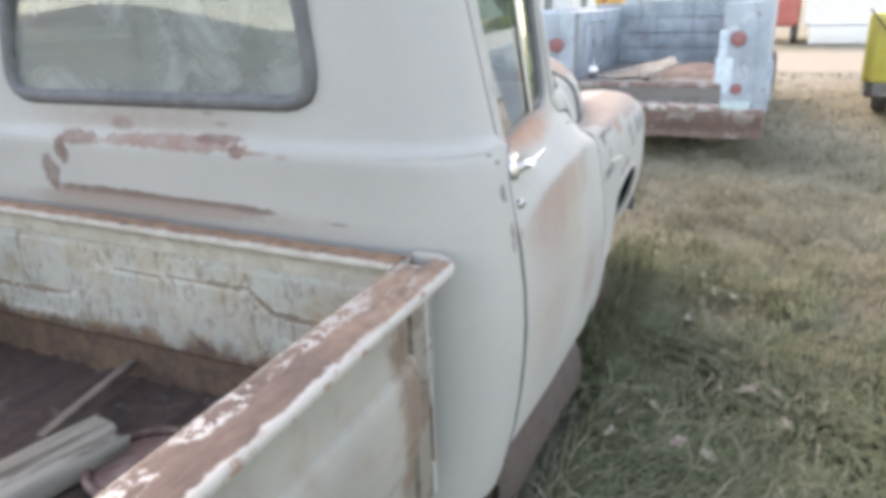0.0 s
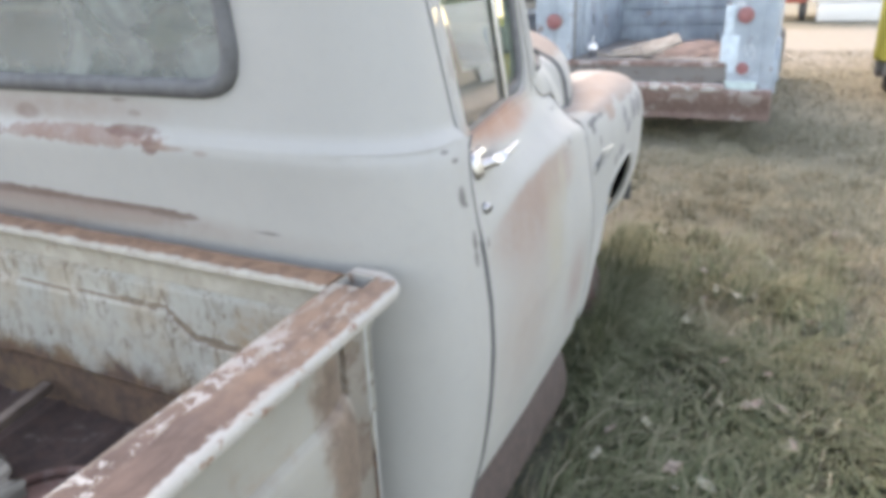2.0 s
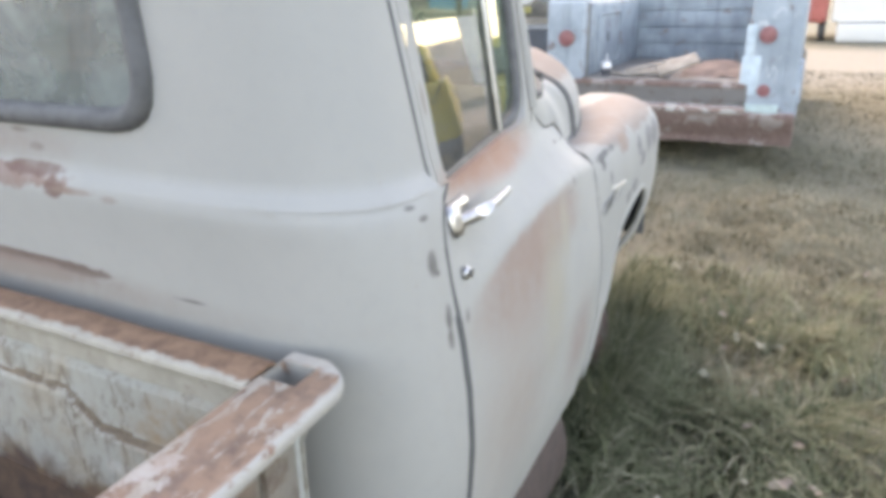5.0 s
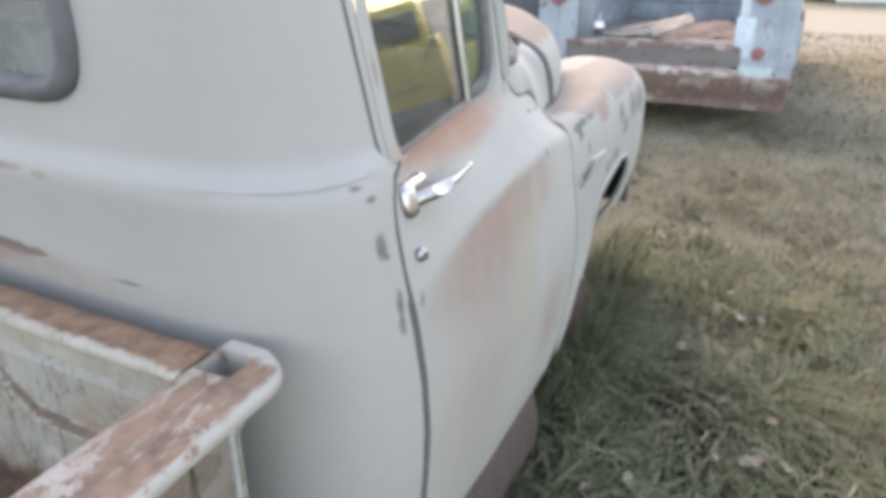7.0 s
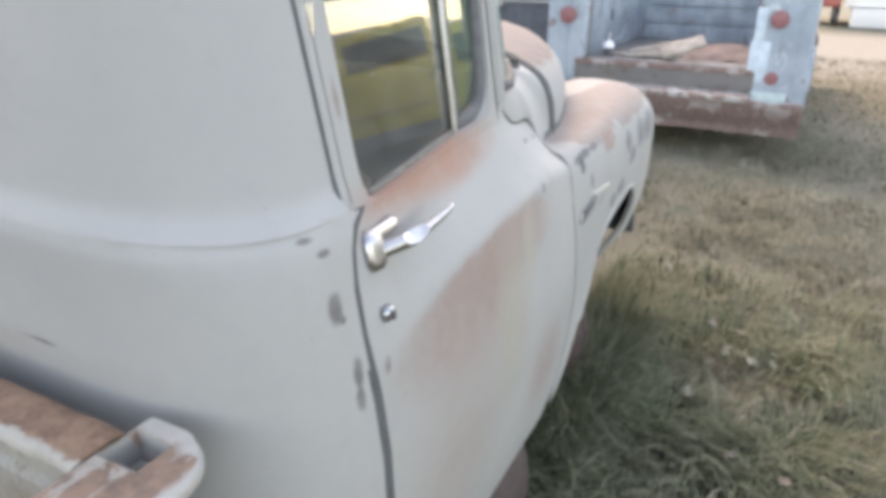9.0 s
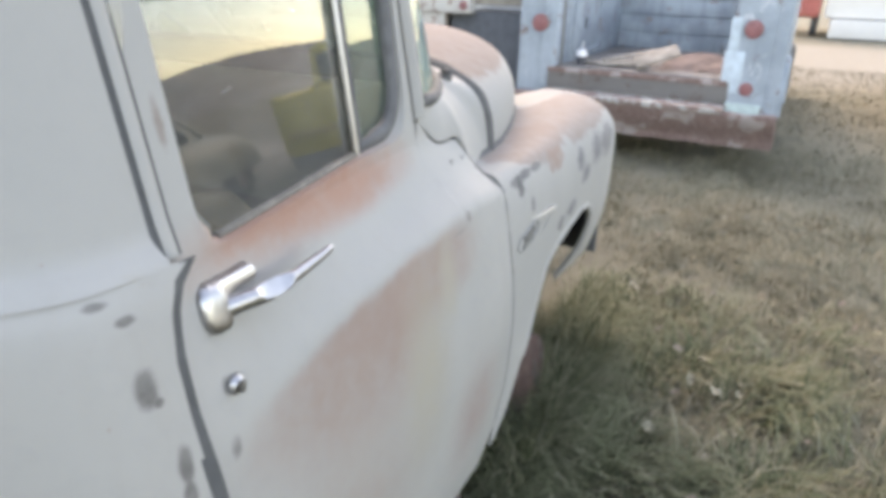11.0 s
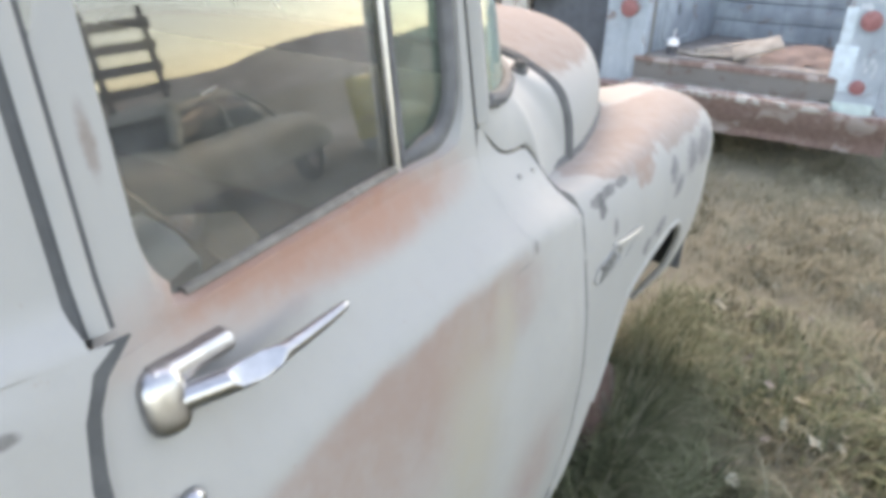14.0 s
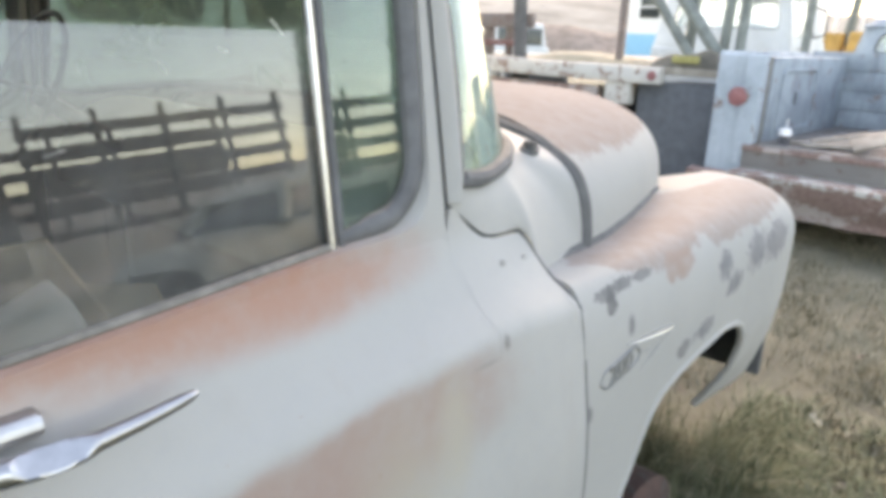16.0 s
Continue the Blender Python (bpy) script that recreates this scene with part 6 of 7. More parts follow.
def cab_shell(root, paint, xm, half, y0, y1, zb, ztop, rear, door, screen, lean=0.26):
    """Upper cab of a truck, nose towards +y: four walls with window holes, panes, gaskets and a domed roof.
    rear, door, screen: (from, to, low, high); rear and screen across in shares of the half width, door along y."""
    def inset(z):
        return lean * max(0.0, z - zb)

    def back(u, v):
        return Vector((xm + u * (half - inset(v)), y0 + 0.10 * max(0.0, v - zb) + 0.07 * abs(u) ** 6, v))

    def front(u, v):
        return Vector((xm - u * (half - inset(v)), y1 - 0.55 * max(0.0, v - zb) - 0.14 * abs(u) ** 4, v))

    def side(sx):
        def f(u, v):
            y = lerp(y0 + 0.07 + 0.10 * max(0.0, v - zb), y1 - 0.14 - 0.55 * max(0.0, v - zb), u)
            return Vector((xm + sx * (half - inset(v)), y, v))
        return f

    def wall(name, f, spec, glass_name):
        a, b, lo, hi = spec
        ring = resample(round_poly(((a, lo, 0.05), (b, lo, 0.05), (b, hi, 0.07), (a, hi, 0.07)), 6), 48)
        u0, u1 = (-1, 1) if name != "cab_side" else (0, 1)
        w = part(name, holed_bm(ring, u0, u1, zb - 0.25, ztop, f, 5, thick=0.02), paint, root)
        rim = [f(p.x, p.y) for p in ring]
        mid = sum(rim, Vector()) / len(rim)
        pane = bmesh.new()
        outer = [pane.verts.new(p) for p in rim]
        centre = pane.verts.new(mid)
        for i in range(len(outer)):
            pane.faces.new((outer[i], outer[(i + 1) % len(outer)], centre))
        bmesh.ops.solidify(pane, geom=list(pane.faces), thickness=0.005)
        part(glass_name, pane, M_CLEAR, w)
        part("window_gasket", tube_bm(rim, 0.014, 6, closed=True), M_RUBBER, w)

    wall("cab_back", back, rear, "rear_window")
    wall("cab_front", front, screen, "windscreen")
    for sx in (-1, 1):
        wall("cab_side", side(sx), door, "door_window")
    yr, yf = y0 + 0.10 * (ztop - zb), y1 - 0.55 * (ztop - zb)
    w = half - inset(ztop)

    def dome(u, v):
        a, b = 2 * u - 1, 2 * v - 1
        e = max(0.0, 1 - abs(a) ** 4) ** 0.5 * max(0.0, 1 - abs(b) ** 4) ** 0.5
        return Vector((xm + a * (w + 0.02), lerp(yr - 0.02, yf + 0.05, v), ztop - 0.01 + 0.13 * e))
    part("roof", grid_bm(dome, 20, 20, thick=0.02), paint, root)


cab_shell(blue, M_BLUE_B, -1.13, 0.66, 8.88, 10.1, 1.40, 1.70, (-0.76, 0.76, 1.455, 1.625), (0.15, 0.78, 1.45, 1.63), (-0.80, 0.80, 1.46, 1.63))

BED_SHIFT = Matrix.Translation((0.153, 0.005, 1.544)) @ Matrix.Scale(1.088, 4) @ Matrix.Translation((-0.153, -0.005, -1.544))
blue.matrix_world = BED_SHIFT
cup = thing("paper_cup", "dark paper drinking cup with a white lid and straw", "cup", at=(0, 0, 0))
CUPX, CUPY = -1.63, 6.96
part("cup_body", tube_bm([(CUPX, CUPY, 0.795), (CUPX, CUPY, 0.865)], [0.034, 0.042], 16), plain("dark_cup_card", (0.10, 0.10, 0.11), 0.6), cup)
part("lid", tube_bm([(CUPX, CUPY, 0.865), (CUPX, CUPY, 0.875), (CUPX, CUPY, 0.912)], [0.047, 0.047, 0.036], 16), plain("white_cup_lid", (0.85, 0.85, 0.85), 0.4, 0.0, 0.05), cup)
part("straw", tube_bm([(CUPX, CUPY, 0.90), (CUPX + 0.004, CUPY, 0.985)], 0.005, 8), plain("white_straw", (0.82, 0.82, 0.83), 0.5, 0.0, 0.05), cup)
board_mat = plain("weathered_board", (0.33, 0.30, 0.26), 0.85, 0.0, 0.3, 9.0)
for x, y, z, rx, ry, rz, w, l in ((-1.30, 7.02, 0.800, 0, -4, 12, 0.13, 0.42), (-1.02, 6.98, 0.806, 24, -20, 18, 0.16, 0.34), (-1.22, 7.25, 0.822, 0, -10, 34, 0.10, 0.62),
                                  (-1.48, 7.10, 0.800, 0, 0, 6, 0.09, 0.30), (-1.36, 7.42, 0.800, 4, 0, 80, 0.12, 0.70)):
    bm = box_bm(-l / 2, l / 2, -w / 2, w / 2, 0, 0.02, 0.003)
    b = single("loose_board", bm, board_mat, "weathered board lying in the blue truck bed", "board", "boards in the blue bed")
    b.matrix_world = BED_SHIFT @ pose(x, y, z + 0.5 * l * abs(math.sin(radians(ry))) + 0.5 * w * abs(math.sin(radians(rx))), rx, ry, rz)
tarp = grid_bm(lambda u, v: Vector((lerp(-1.05, -0.50, u), lerp(7.1, 8.3, v), 0.80 + 0.065 * math.sin(u * math.pi) ** 0.6 * math.sin(v * math.pi) ** 0.6 + 0.03 * noise.noise(Vector((u * 5, v * 5, 2))))), 24, 24)
tarp_ob = single("crumpled_tarp", tarp, plain("rust_brown_tarp", (0.20, 0.150, 0.135), 0.8, 0.0, 0.3, 8.0), "crumpled rust-brown tarp heaped in the blue truck bed", "tarp")
tarp_ob.matrix_world = BED_SHIFT
cup.matrix_world = BED_SHIFT


# -- flatbed with a boom frame, left of the blue truck
flat = thing("flatbed_truck", "old white flatbed truck with a rust-streaked tail beam", "flatbed truck")
M_BEAM = rusty("scabby_white_beam", (0.58, 0.57, 0.54), 0.40, 8.0, (0.25, 0.15, 0.12), (0.36, 0.28, 0.24))
FY = 7.45
part("tail_beam", box_bm(-5.6, -2.86, FY, FY + 0.12, 1.12, 1.262, 0.01), M_BEAM, flat, "white-painted steel tail beam, scabby with rust")
part("deck", box_bm(-5.6, -2.30, FY + 0.10, 11.5, 1.20, 1.27, 0.01), board_mat, flat)
part("marker_lamp", tube_bm([(-2.93, FY - 0.002, 1.19), (-2.93, FY - 0.02, 1.19)], [0.045, 0.035], 16), M_RED_LENS, flat, "small round red marker lamp")
# flap colour carries some haze: a lighter grey than the dark rubber itself
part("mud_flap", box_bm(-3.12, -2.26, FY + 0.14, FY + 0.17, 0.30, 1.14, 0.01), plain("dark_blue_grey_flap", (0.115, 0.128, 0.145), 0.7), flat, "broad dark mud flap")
part("tail_bracket", box_bm(-3.40, -3.14, FY + 0.03, FY + 0.13, 0.92, 1.12, 0.02), M_BEAM, flat)
part("rusty_crossmember", box_bm(-5.4, -3.5, FY + 0.06, FY + 0.16, 0.84, 1.06, 0.02), M_BUMPER, flat)
for x in (-5.2, -2.75):
    wheel(flat, x, 8.4, 0.45, 0.28, 1 if x > -4 else -1)
for x in (-5.2, -3.62):
    wheel(flat, x, 14.45, 0.45, 0.24, 1 if x > -4 else -1)
part("chassis", box_bm(-4.85, -3.75, FY + 0.2, 15.4, 0.62, 0.92, 0.02), M_DARK, flat)
M_WHITE_P = rusty("old_white_truck_paint", (0.58, 0.605, 0.60), 0.10, 4.0, (0.40, 0.33, 0.29), (0.50, 0.46, 0.42))
CABX = -4.42
part("cab_lower", rounded_bm(CABX - 1.02, CABX + 1.02, 12.18, 13.95, 0.60, 1.42, 0.05), M_WHITE_P, flat, "white cab body")
cab_shell(flat, M_WHITE_P, CABX, 1.02, 12.2, 14.0, 1.40, 2.26, (-0.76, 0.88, 1.70, 2.10), (0.12, 0.72, 1.62, 2.10), (-0.82, 0.82, 1.66, 2.12), 0.20)


def flat_hood(u, v):
    a = (2 * u - 1)
    y = lerp(13.75, 15.65, v)
    half = lerp(0.70, 0.55, v)
    fall = 0.34 * abs(a) ** 3.2
    return Vector((CABX + a * half, y, 1.585 - 0.09 * v ** 2.5 - fall - 0.28 * max(0.0, v - 0.9) / 0.1 * 0.5))


part("hood", grid_bm(flat_hood, 24, 20, thick=0.02), M_WHITE_P, flat, "rounded white hood")
part("nose", rounded_bm(CABX - 0.54, CABX + 0.54, 13.9, 15.62, 0.70, 1.24, 0.06), M_WHITE_P, flat)
for sx in (-1, 1):
    part("front_fender", rounded_bm(CABX + sx * 0.84 - 0.20, CABX + sx * 0.84 + 0.20, 13.7, 15.55, 0.72, 1.30, 0.14), M_WHITE_P, flat)
    x = CABX + sx * 1.03
    part("mirror_bracket", tube_bm([(x - sx * 0.04, 13.25, 1.62), (x + sx * 0.14, 13.2, 1.66), (x + sx * 0.14, 13.2, 1.98), (x - sx * 0.10, 13.25, 2.06)], 0.014, 6), M_DARK, flat, "bent wire mirror bracket")
    part("door_gap", box_bm(x - sx * 0.012 - 0.003, x - sx * 0.012 + 0.003, 12.42, 12.432, 0.75, 1.42, 0.001), M_DARK, flat)
    part("door_handle", tube_bm([(x, 12.50, 1.46), (x + sx * 0.02, 12.53, 1.46), (x + sx * 0.02, 12.62, 1.46)], 0.012, 6), M_CHROME, flat)
M_BOOM = plain("grey_green_boom_steel", (0.20, 0.225, 0.21), 0.6, 0.2, 0.3, 10.0)
boom = thing("boom_frame", "grey-green steel tube frame standing on the flatbed", "steel frame")
for a, b, r in (((-2.787, 8.0, 1.27), (-3.705, 8.0, 2.45), 0.045), ((-2.503, 8.0, 1.27), (-3.267, 8.0, 2.20), 0.055), ((-2.94, 8.12, 1.27), (-2.90, 8.12, 2.6), 0.05),
                ((-2.585, 8.06, 1.27), (-2.555, 8.06, 2.6), 0.045), ((-2.44, 8.06, 1.27), (-2.43, 8.06, 2.5), 0.045), ((-3.70, 8.0, 2.42), (-2.1, 8.2, 2.48), 0.04)):
    part("frame_tube", tube_bm([a, b], r, 10), M_BOOM, boom)
post = single("rusty_post", box_bm(-3.45, -3.40, 7.7, 7.76, 1.27, 2.3, 0.006), plain("rust_brown_post", (0.24, 0.19, 0.17), 0.8), "thin rust-brown steel post on the flatbed deck", "post")
stake = single("steel_stake", tube_bm([(-3.02, 11.7, 0.0), (-3.03, 11.7, 2.6)], 0.055, 10), M_BOOM, "tall grey-green steel stake behind the blue truck", "post")
single("dark_post", tube_bm([(-4.71, 7.9, 1.27), (-4.80, 7.9, 2.4)], 0.075, 10), plain("dark_weathered_post", (0.12, 0.12, 0.12), 0.8), "thick dark weathered post on the flatbed deck", "post")


def heap(u, v, x0, x1, y0, y1, z, h, k):
    e = (math.sin(u * math.pi) * math.sin(v * math.pi)) ** 0.35
    return Vector((lerp(x0, x1, u), lerp(y0, y1, v), z + e * h * (0.75 + 0.5 * noise.noise(Vector((u * 4 + k, v * 3, k))))))


M_HEAP = plain("brown_scrap_cloth", (0.13, 0.122, 0.10), 0.9, 0.0, 0.35, 9.0)
single("scrap_mound", grid_bm(lambda u, v: heap(u, v, -3.02, -2.28, 7.55, 8.1, 1.268, 0.17, 2), 30, 16), M_HEAP, "heap of brown scrap and sacking on the flatbed", "scrap heap")
single("scrap_mound", grid_bm(lambda u, v: heap(u, v, -4.4, -3.25, 7.6, 8.3, 1.268, 0.10, 5), 34, 16), plain("tan_scrap_sacking", (0.36, 0.32, 0.24), 0.9, 0.0, 0.3, 9.0), "low heap of tan sacking on the flatbed", "scrap heap")
single("yellow_tag", box_bm(-2.80, -2.56, 7.535, 7.55, 1.31, 1.37, 0.004), plain("faded_yellow_tag", (0.36, 0.33, 0.13), 0.6), "faded yellow plate on the scrap heap", "tag")
rack = thing("cargo_rack", "weathered brown timber rack standing on the flatbed", "cargo rack")
M_RACK = rusty("weathered_brown_rack", (0.20, 0.165, 0.15), 0.4, 8.0, (0.13, 0.10, 0.09), (0.22, 0.15, 0.13))
part("top_rail", box_bm(-5.80, -4.62, 7.95, 8.01, 1.565, 1.715, 0.010), M_RACK, rack)
part("lower_rail", box_bm(-5.80, -4.72, 7.94, 7.99, 1.375, 1.435, 0.008), plain("dull_red_rail", (0.24, 0.13, 0.12), 0.8, 0.0, 0.3), rack, "dull red lower rail")
for x, w in ((-5.62, 0.10), (-5.34, 0.13), (-5.02, 0.08)):
    part("upright", box_bm(x, x + w, 8.01, 8.07, 1.268, 1.70, 0.008), M_RACK, rack)


def old_pickup(name, label, x, y, yaw, paint, glass_mat, scale=1.0):
    """A rounded fifties pickup: nose towards +y in its own space."""
    root = thing(name, label, "pickup truck")
    part("lower_body", rounded_bm(-0.88, 0.88, -0.75, 0.75, 0.42, 1.22, 0.07), paint, root)
    cabin = rounded_bm(-0.84, 0.84, -0.72, 0.70, 1.18, 1.86, 0.13, taper=0.12)
    part("cabin", cabin, paint, root)
    for nm, b in (("rear_window", (-0.66, 0.66, -0.735, -0.70, 1.27, 1.70)), ("windscreen", (-0.68, 0.68, 0.68, 0.715, 1.28, 1.66))):
        bm = rounded_bm(*b, 0.015)
        for v in bm.verts:
            v.co.y *= 1 - 0.10 * (v.co.z - 1.2)
        part(nm, bm, glass_mat, root)
    for sx in (-1, 1):
        bm = rounded_bm(sx * 0.845 - 0.012, sx * 0.845 + 0.012, -0.42, 0.42, 1.26, 1.64, 0.01)
        for v in bm.verts:
            v.co.x -= sx * 0.14 * (v.co.z - 1.18)
        part("door_window", bm, glass_mat, root)
        fen = rounded_bm(sx * 0.80 - 0.16, sx * 0.80 + 0.16, 0.72, 2.12, 0.45, 1.08, 0.12)
        part("front_fender", fen, paint, root)
        part("headlight", tube_bm([(sx * 0.78, 2.08, 0.86), (sx * 0.78, 2.16, 0.86)], [0.11, 0.09], 16), M_CHROME, root)
        for yy in (1.45, -1.85):
            wheel(root, sx * 0.80, yy, 0.37, 0.2, sx)
    hood_b = rounded_bm(-0.62, 0.62, 0.68, 2.15, 0.55, 1.26, 0.14)
    part("hood", hood_b, paint, root)
    part("grille", box_bm(-0.60, 0.60, 2.12, 2.18, 0.55, 0.80, 0.02), M_CHROME, root)
    part("front_bumper", box_bm(-0.92, 0.92, 2.20, 2.28, 0.42, 0.56, 0.03), M_CHROME, root)
    bedb = bmesh.new()
    for b in ((-0.86, -0.80, -2.75, -0.85, 0.62, 1.10), (0.80, 0.86, -2.75, -0.85, 0.62, 1.10), (-0.82, 0.82, -0.90, -0.85, 0.62, 1.10), (-0.82, 0.82, -2.78, -2.73, 0.62, 1.10), (-0.82, 0.82, -2.75, -0.88, 0.60, 0.66)):
        box_bm(*b, 0.012, bedb)
    part("cargo_bed", bedb, paint, root)
    part("chassis", box_bm(-0.45, 0.45, -2.7, 2.0, 0.36, 0.56, 0.02), M_DARK, root)
    root.matrix_world = pose(x, y, 0, 0, 0, yaw) @ Matrix.Scale(scale, 4)
    return root


M_YELLOW_P = rusty("old_yellow_truck_paint", (0.50, 0.41, 0.09), 0.08, 4.0, (0.30, 0.19, 0.07), (0.40, 0.27, 0.10), 0.5)
M_CREAM_P = rusty("old_cream_car_paint", (0.33, 0.35, 0.29), 0.10, 4.0)
old_pickup("white_pickup", "old white pickup parked side-on across the dirt lane", -13.2, 18.6, 58, M_WHITE_P, M_DARK_GLASS, 1.0)
yellow = old_pickup("yellow_pickup", "bright yellow old truck parked across the yard", 2.20, 12.59, -8, M_YELLOW_P, M_DARK_GLASS, 1.0)

tail = rounded_bm(-0.90, 0.90, -2.86, -2.79, 0.47, 1.22, 0.02)
part("tail_panel", tail, M_YELLOW_P, yellow)
part("step_ledge", rounded_bm(-0.66, 0.86, -2.92, -2.86, 0.70, 0.76, 0.015), plain("brown_stained_ledge", (0.40, 0.28, 0.09), 0.8), yellow)
part("mud_guard", rounded_bm(-0.86, 0.86, -2.84, -2.76, 0.29, 0.50, 0.03), M_SILL, yellow, "brown rusty tail guard")
part("tow_rod", tube_bm([(-0.98, -2.90, 1.30), (-0.72, -2.90, 0.98)], 0.012, 6), M_DARK, yellow)
for sx in (-1, 1):
    part("rear_fender", rounded_bm(sx * 0.89 - 0.10, sx * 0.89 + 0.10, -2.80, -0.70, 0.47, 1.26, 0.06), M_YELLOW_P, yellow)
    part("side_skirt", rounded_bm(sx * 0.88 - 0.08, sx * 0.88 + 0.08, -2.72, -0.75, 0.28, 0.50, 0.05), M_SILL, yellow, "brown rusty lower edge")


def sedan(x, y, yaw, paint):
    """A rounded pale sedan; nose towards +y."""
    root = thing("old_sedan", "pale cream old sedan parked across the yard", "car")
    top = ((-2.4, 0.80), (-2.2, 0.98), (-1.3, 1.04), (-0.75, 1.06), (0.0, 1.06), (0.85, 1.04), (1.9, 0.98), (2.25, 0.80))
    part("body", grid_bm(lambda u, v: body_pt(u, v, top, 0.93, 0.40), 44, 24), paint, root)
    house = ((-1.25, 1.03), (-0.85, 1.36), (-0.4, 1.50), (0.15, 1.52), (0.5, 1.42), (0.95, 1.03))
    part("glasshouse", grid_bm(lambda u, v: body_pt(u, v, house, 0.735, 1.02), 36, 20), M_DARK_GLASS, root, "dark car windows")
    roof = ((-0.95, 1.37), (-0.75, 1.46), (-0.4, 1.54), (0.15, 1.56), (0.42, 1.49), (0.52, 1.40))
    part("roof", grid_bm(lambda u, v: body_pt(u, v, roof, 0.66, 1.37), 30, 16), paint, root)
    for sx in (-1, 1):
        for y0, y1, w in ((-1.12, -0.80, 0.075), (-0.10, -0.10, 0.032), (0.90, 0.46, 0.036)):
            part("window_pillar", tube_bm([(sx * 0.80, y0, 1.02), (sx * 0.745, lerp(y0, y1, 0.5), 1.24), (sx * 0.62, y1, 1.44)], w, 8), paint, root)
        for yy in (1.45, -1.45):
            wheel(root, sx * 0.80, yy, 0.34, 0.19, sx)
    root.matrix_world = pose(x, y, 0, 0, 0, yaw)
    return root


def body_pt(u, v, top, half, low):
    y = lerp(top[0][0], top[-1][0], u)
    zt = table(y, top)
    a = v * math.pi
    c = math.cos(a)
    s = math.sin(a)
    e = 1.0 - 0.12 * abs(2 * u - 1) ** 4
    return Vector((half * e * math.copysign(abs(c) ** 0.45, c), y, low + (zt - low) * abs(s) ** 0.5))


sedan(4.75, 8.9, 3, M_CREAM_P)

# -- stake-sided truck farther right
stake_t = thing("stake_truck", "dark stake-sided farm truck across the yard", "farm truck")
M_STAKE = plain("dark_stake_wood", (0.07, 0.06, 0.055), 0.85, 0.0, 0.3, 10.0)
part("deck", box_bm(-1.2, 1.2, -2.6, 1.6, 1.0, 1.12, 0.02), M_STAKE, stake_t)
part("cab", rounded_bm(-1.0, 1.0, 1.75, 3.4, 0.6, 2.1, 0.15, taper=0.08), M_STAKE, stake_t)
for sx in (-1.15, 1.15):
    for k in range(5):
        part("stake", box_bm(sx - 0.03, sx + 0.03, -2.5 + k * 1.0, -2.42 + k * 1.0, 1.12, 2.75, 0.008), M_STAKE, stake_t)
    for k in range(4):
        part("slat", box_bm(sx - 0.045, sx - 0.02, -2.6, 1.6, 1.40 + k * 0.34, 1.56 + k * 0.34, 0.006), M_STAKE, stake_t)
    for yy in (-1.5, 2.6):
        wheel(stake_t, sx * 0.85, yy, 0.45, 0.26, 1 if sx > 0 else -1)
stake_t.matrix_world = pose(11.7, 12.2, 0, 0, 0, 200) @ Matrix.Scale(1.33, 4)

# -- pale green van parked beyond the truck, seen through its windows
van = thing("panel_van", "pale green and cream old van parked beyond the truck", "van")
M_VAN_LOW = rusty("cream_van_paint", (0.50, 0.48, 0.43), 0.14, 4.0)
M_VAN_TOP = rusty("pale_green_van_paint", (0.38, 0.44, 0.39), 0.08, 4.0)
part("lower_body", rounded_bm(-6.4, -4.50, 1.2, 6.6, 0.42, 1.405, 0.05), M_VAN_LOW, van)
part("upper_body", rounded_bm(-6.36, -4.545, 1.3, 6.4, 1.38, 2.30, 0.10, taper=0.03), M_VAN_TOP, van)
for y0, y1 in ((2.15, 2.95), (3.27, 4.15), (4.48, 5.35)):
    rim = [Vector((-4.553, p.x, p.y)) for p in resample(round_poly(((y0, 1.49, 0.08), (y1, 1.49, 0.08), (y1, 1.98, 0.08), (y0, 1.98, 0.08)), 6), 40)]
    pane = part("side_window", slab_bm(rim, Vector((0.012, 0, 0))), M_DARK_GLASS, van)
    part("window_gasket", tube_bm([p + Vector((0.012, 0, 0)) for p in rim], 0.016, 6, closed=True), M_RUBBER, pane)
for y in (4.31, 3.12):
    part("door_gap", box_bm(-4.56, -4.494, y - 0.006, y + 0.006, 0.55, 2.05, 0.001), M_DARK, van)
part("door_handle", tube_bm([(-4.49, 3.30, 1.28), (-4.475, 3.36, 1.28), (-4.49, 3.42, 1.28)], 0.012, 8), M_CHROME, van)
for y in (2.1, 5.1):
    wheel(van, -4.62, y, 0.36, 0.2, 1)
    wheel(van, -6.28, y, 0.36, 0.2, -1)

loader = thing("yellow_loader", "orange-yellow loader with pale lifting arms beyond the trucks", "loader")
M_LOADER = plain("orange_yellow_paint", (0.50, 0.29, 0.085), 0.6, 0.0, 0.25, 6.0)
part("body", rounded_bm(-4.34, -3.98, 16.9, 18.4, 0.5, 1.78, 0.06), M_LOADER, loader)
part("bucket", rounded_bm(-3.84, -3.56, 16.6, 17.2, 0.75, 1.80, 0.05, taper=0.12), M_LOADER, loader)
part("frame", box_bm(-4.2, -3.6, 16.8, 18.4, 0.45, 0.75, 0.03), M_DARK, loader)
part("boom", tube_bm([(-3.98, 17.1, 1.55), (-3.86, 17.1, 2.7)], 0.09, 8), M_BOOM, loader)
for x, dx in ((-4.22, 0.16), (-3.74, 0.04)):
    part("lift_arm", tube_bm([(x, 17.0, 1.6), (x + dx, 17.0, 2.7)], 0.03, 8), M_SIDING, loader)
for x in (-4.30, -3.50):
    wheel(loader, x, 17.9, 0.45, 0.16, 1 if x > -4 else -1)

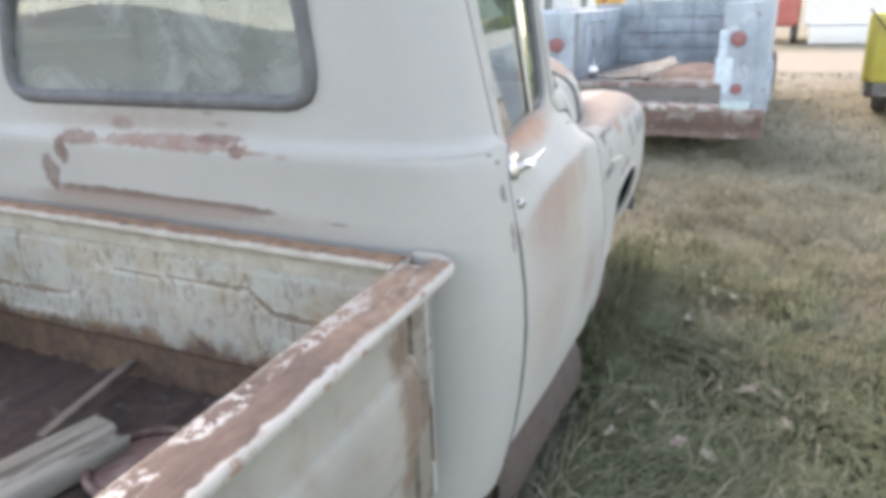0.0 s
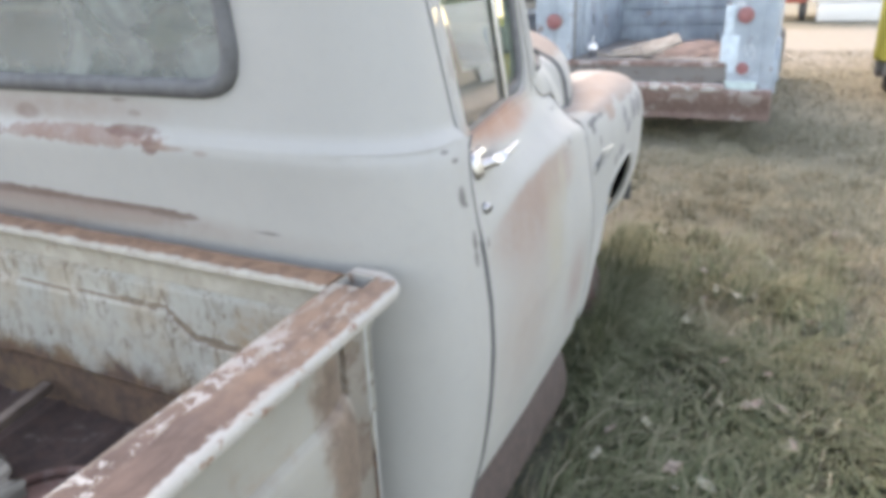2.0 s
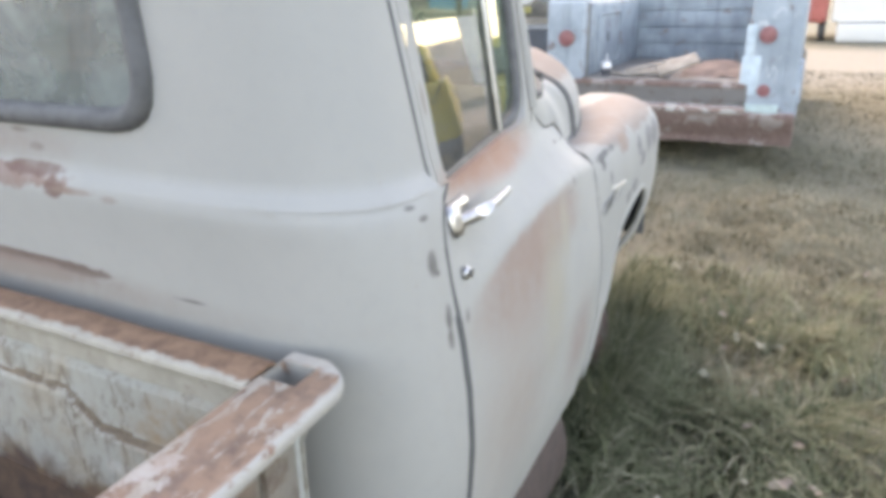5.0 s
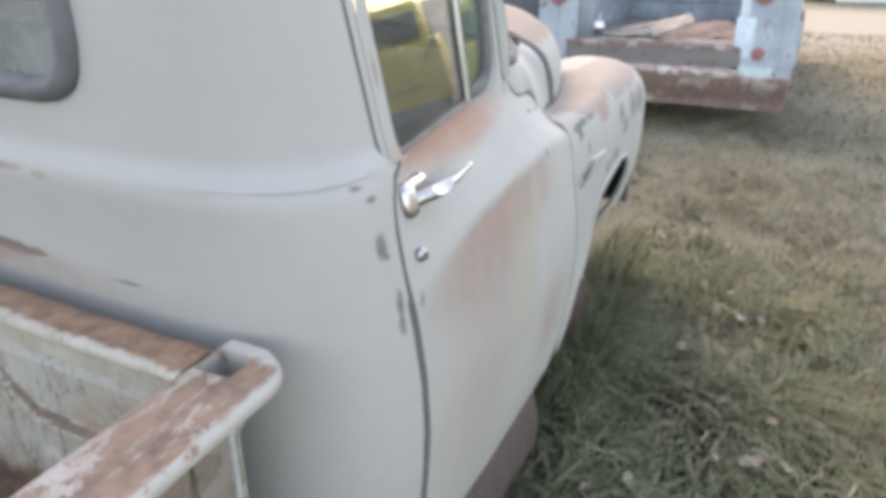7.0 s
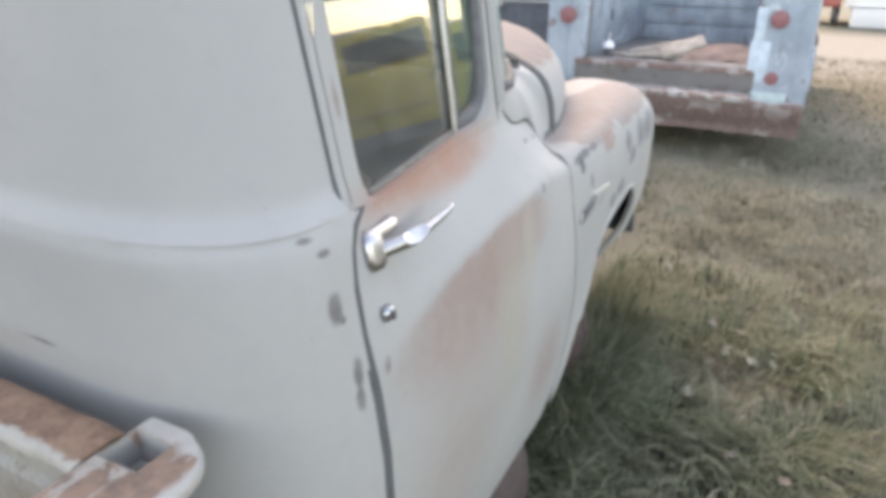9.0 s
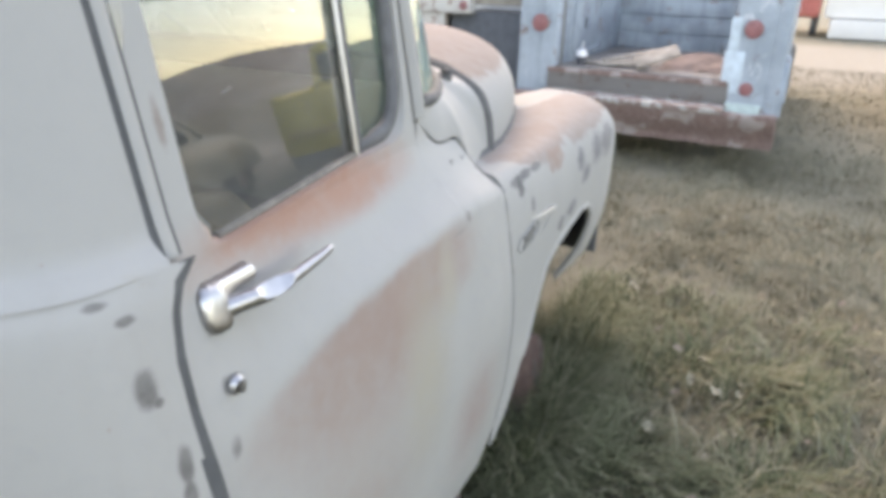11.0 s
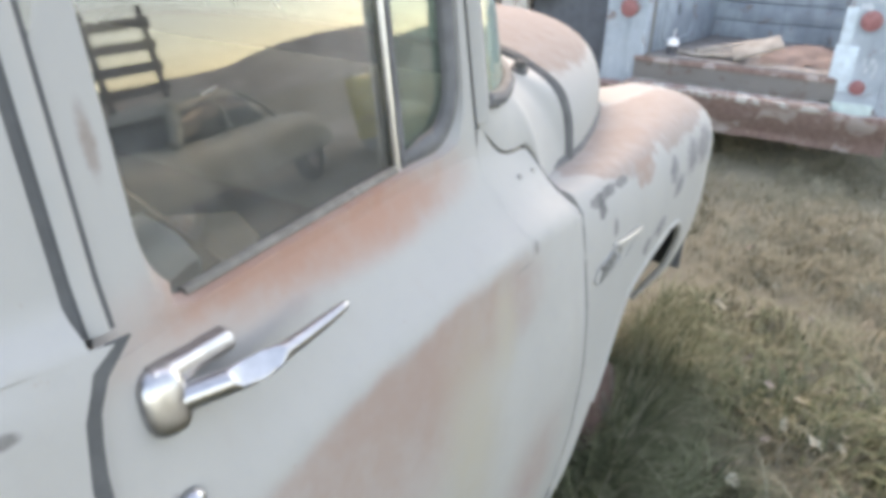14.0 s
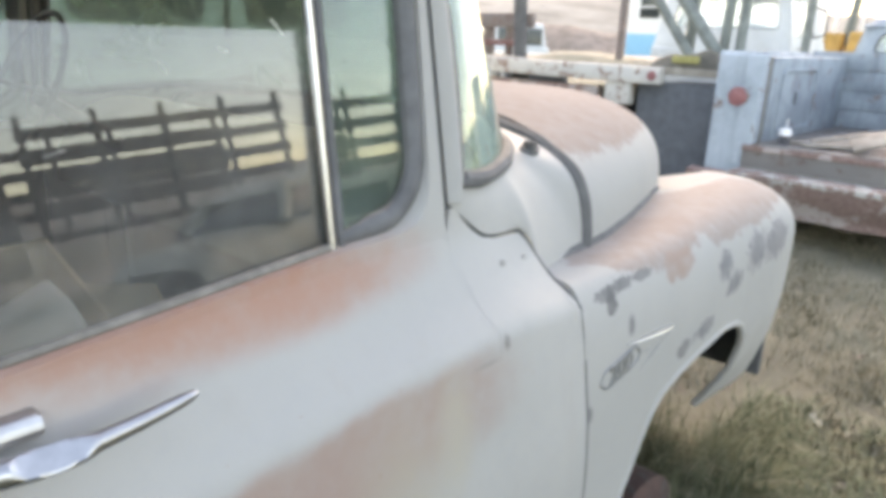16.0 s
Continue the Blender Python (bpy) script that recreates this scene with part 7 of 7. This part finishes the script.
pipe = single("pipe_stub", tube_bm([(1.00, 7.56, 0.075), (1.02, 7.56, 0.075), (1.03, 7.56, 0.075), (1.42, 7.60, 0.075)], [0.040, 0.058, 0.050, 0.050], 16), M_DARK, "short dark steel pipe lying in the dry grass", "pipe")

# -- buildings and distance
house = thing("site_trailer", "white site trailer with a blue lower band and a small window", "trailer")
part("wall", box_bm(-13.65, -7.8, 26.0, 29.0, 0.4, 3.4, 0.03), M_SIDING, house)
part("blue_band", box_bm(-13.65, -7.8, 25.985, 26.02, 0.75, 1.75, 0.004), plain("sky_blue_band", (0.20, 0.48, 0.66), 0.5, 0.0, 0.1), house)
winw = part("window", box_bm(-13.2, -12.45, 25.96, 26.02, 2.3, 3.05, 0.01), M_DARK_GLASS, house)
part("window_bar", box_bm(-13.2, -12.45, 25.94, 25.97, 2.64, 2.70, 0.005), M_SIDING, winw)
for x in (-13.3, -8.4):
    part("footing", box_bm(x, x + 0.3, 26.2, 28.8, 0.0, 0.4, 0.02), M_DARK, house)
big = thing("white_trailer", "long white box trailer on the far side of the dirt lane", "trailer")
part("box", box_bm(0.12, 2.40, 24.2, 28.5, 0.53, 3.6, 0.05), M_SIDING, big)
part("skirt_box", box_bm(0.30, 1.88, 23.9, 25.0, 0.02, 0.50, 0.02), M_SIDING, big)
part("chassis", box_bm(0.3, 2.2, 25.1, 28.2, 0.28, 0.55, 0.03), plain("dusty_grey_frame", (0.38, 0.37, 0.35), 0.8), big)
for x in (0.6, 2.1):
    wheel(big, x, 26.0, 0.28, 0.22, 1)
    wheel(big, x, 27.5, 0.28, 0.22, 1)
red = thing("red_van", "small red and white van beyond the lane", "van")
part("body", rounded_bm(-0.95, 0.0, 24.2, 27.5, 0.5, 2.2, 0.15), plain("faded_red_paint", (0.48, 0.14, 0.12), 0.5), red)
for x in (-0.85, -0.1):
    wheel(red, x, 24.9, 0.34, 0.2, 1)
    wheel(red, x, 26.8, 0.34, 0.2, 1)


def bank(u, v):
    x, y = lerp(-40, -15, u), lerp(36, 46, v)
    e = max(0.0, math.sin(u * math.pi)) ** 0.5 * max(0.0, math.sin(v * math.pi)) ** 0.7
    return Vector((x, y, -0.05 + e * (2.3 + 1.3 * noise.noise(Vector((x * 0.25, y * 0.25, 3))))))


single("earth_bank", grid_bm(bank, 60, 20), plain("bare_brown_earth", (0.25, 0.205, 0.175), 0.95, 0.0, 0.35, 1.5, 0.3), "low bare brown bank of earth beyond the lane", "earth bank")


def ridge(u, v):
    a = lerp(-math.pi, math.pi, u)
    d = lerp(260, 420, v)
    h = (9 + 8 * noise.noise(Vector((math.cos(a) * 3, math.sin(a) * 3, 0))) + 3 * noise.noise(Vector((math.cos(a) * 11, math.sin(a) * 11, 5)))) * math.sin(v * math.pi / 2)
    rise = max(0.0, math.cos((a - radians(48)) * 1.6)) if abs(a - radians(48)) < 0.98 else 0.0
    h += rise ** 0.7 * 17 * math.sin(v * math.pi / 2) * (0.85 + 0.35 * noise.noise(Vector((a * 6, v * 2, 8))))
    # unseen rise behind the camera, added to darken the back window's reflection
    added_south = max(0.0, abs(a) - radians(95)) / radians(85)
    h += 30 * min(1.0, 2.5 * added_south) * math.sin(v * math.pi / 2)
    west = max(0.0, 1 - abs(a + radians(36)) / radians(26))
    h += 20 * west ** 0.6 * math.sin(v * math.pi / 2)
    return Vector((d * math.sin(a), d * math.cos(a), h - 1))


single("distant_hills", grid_bm(ridge, 160, 6), plain("dry_hill_grass", (0.30, 0.28, 0.245), 0.95, 0.0, 0.35, 0.05, 0.0), "low dry brown hills on the horizon, with an unseen higher rise added behind", "hills", kind="structure")
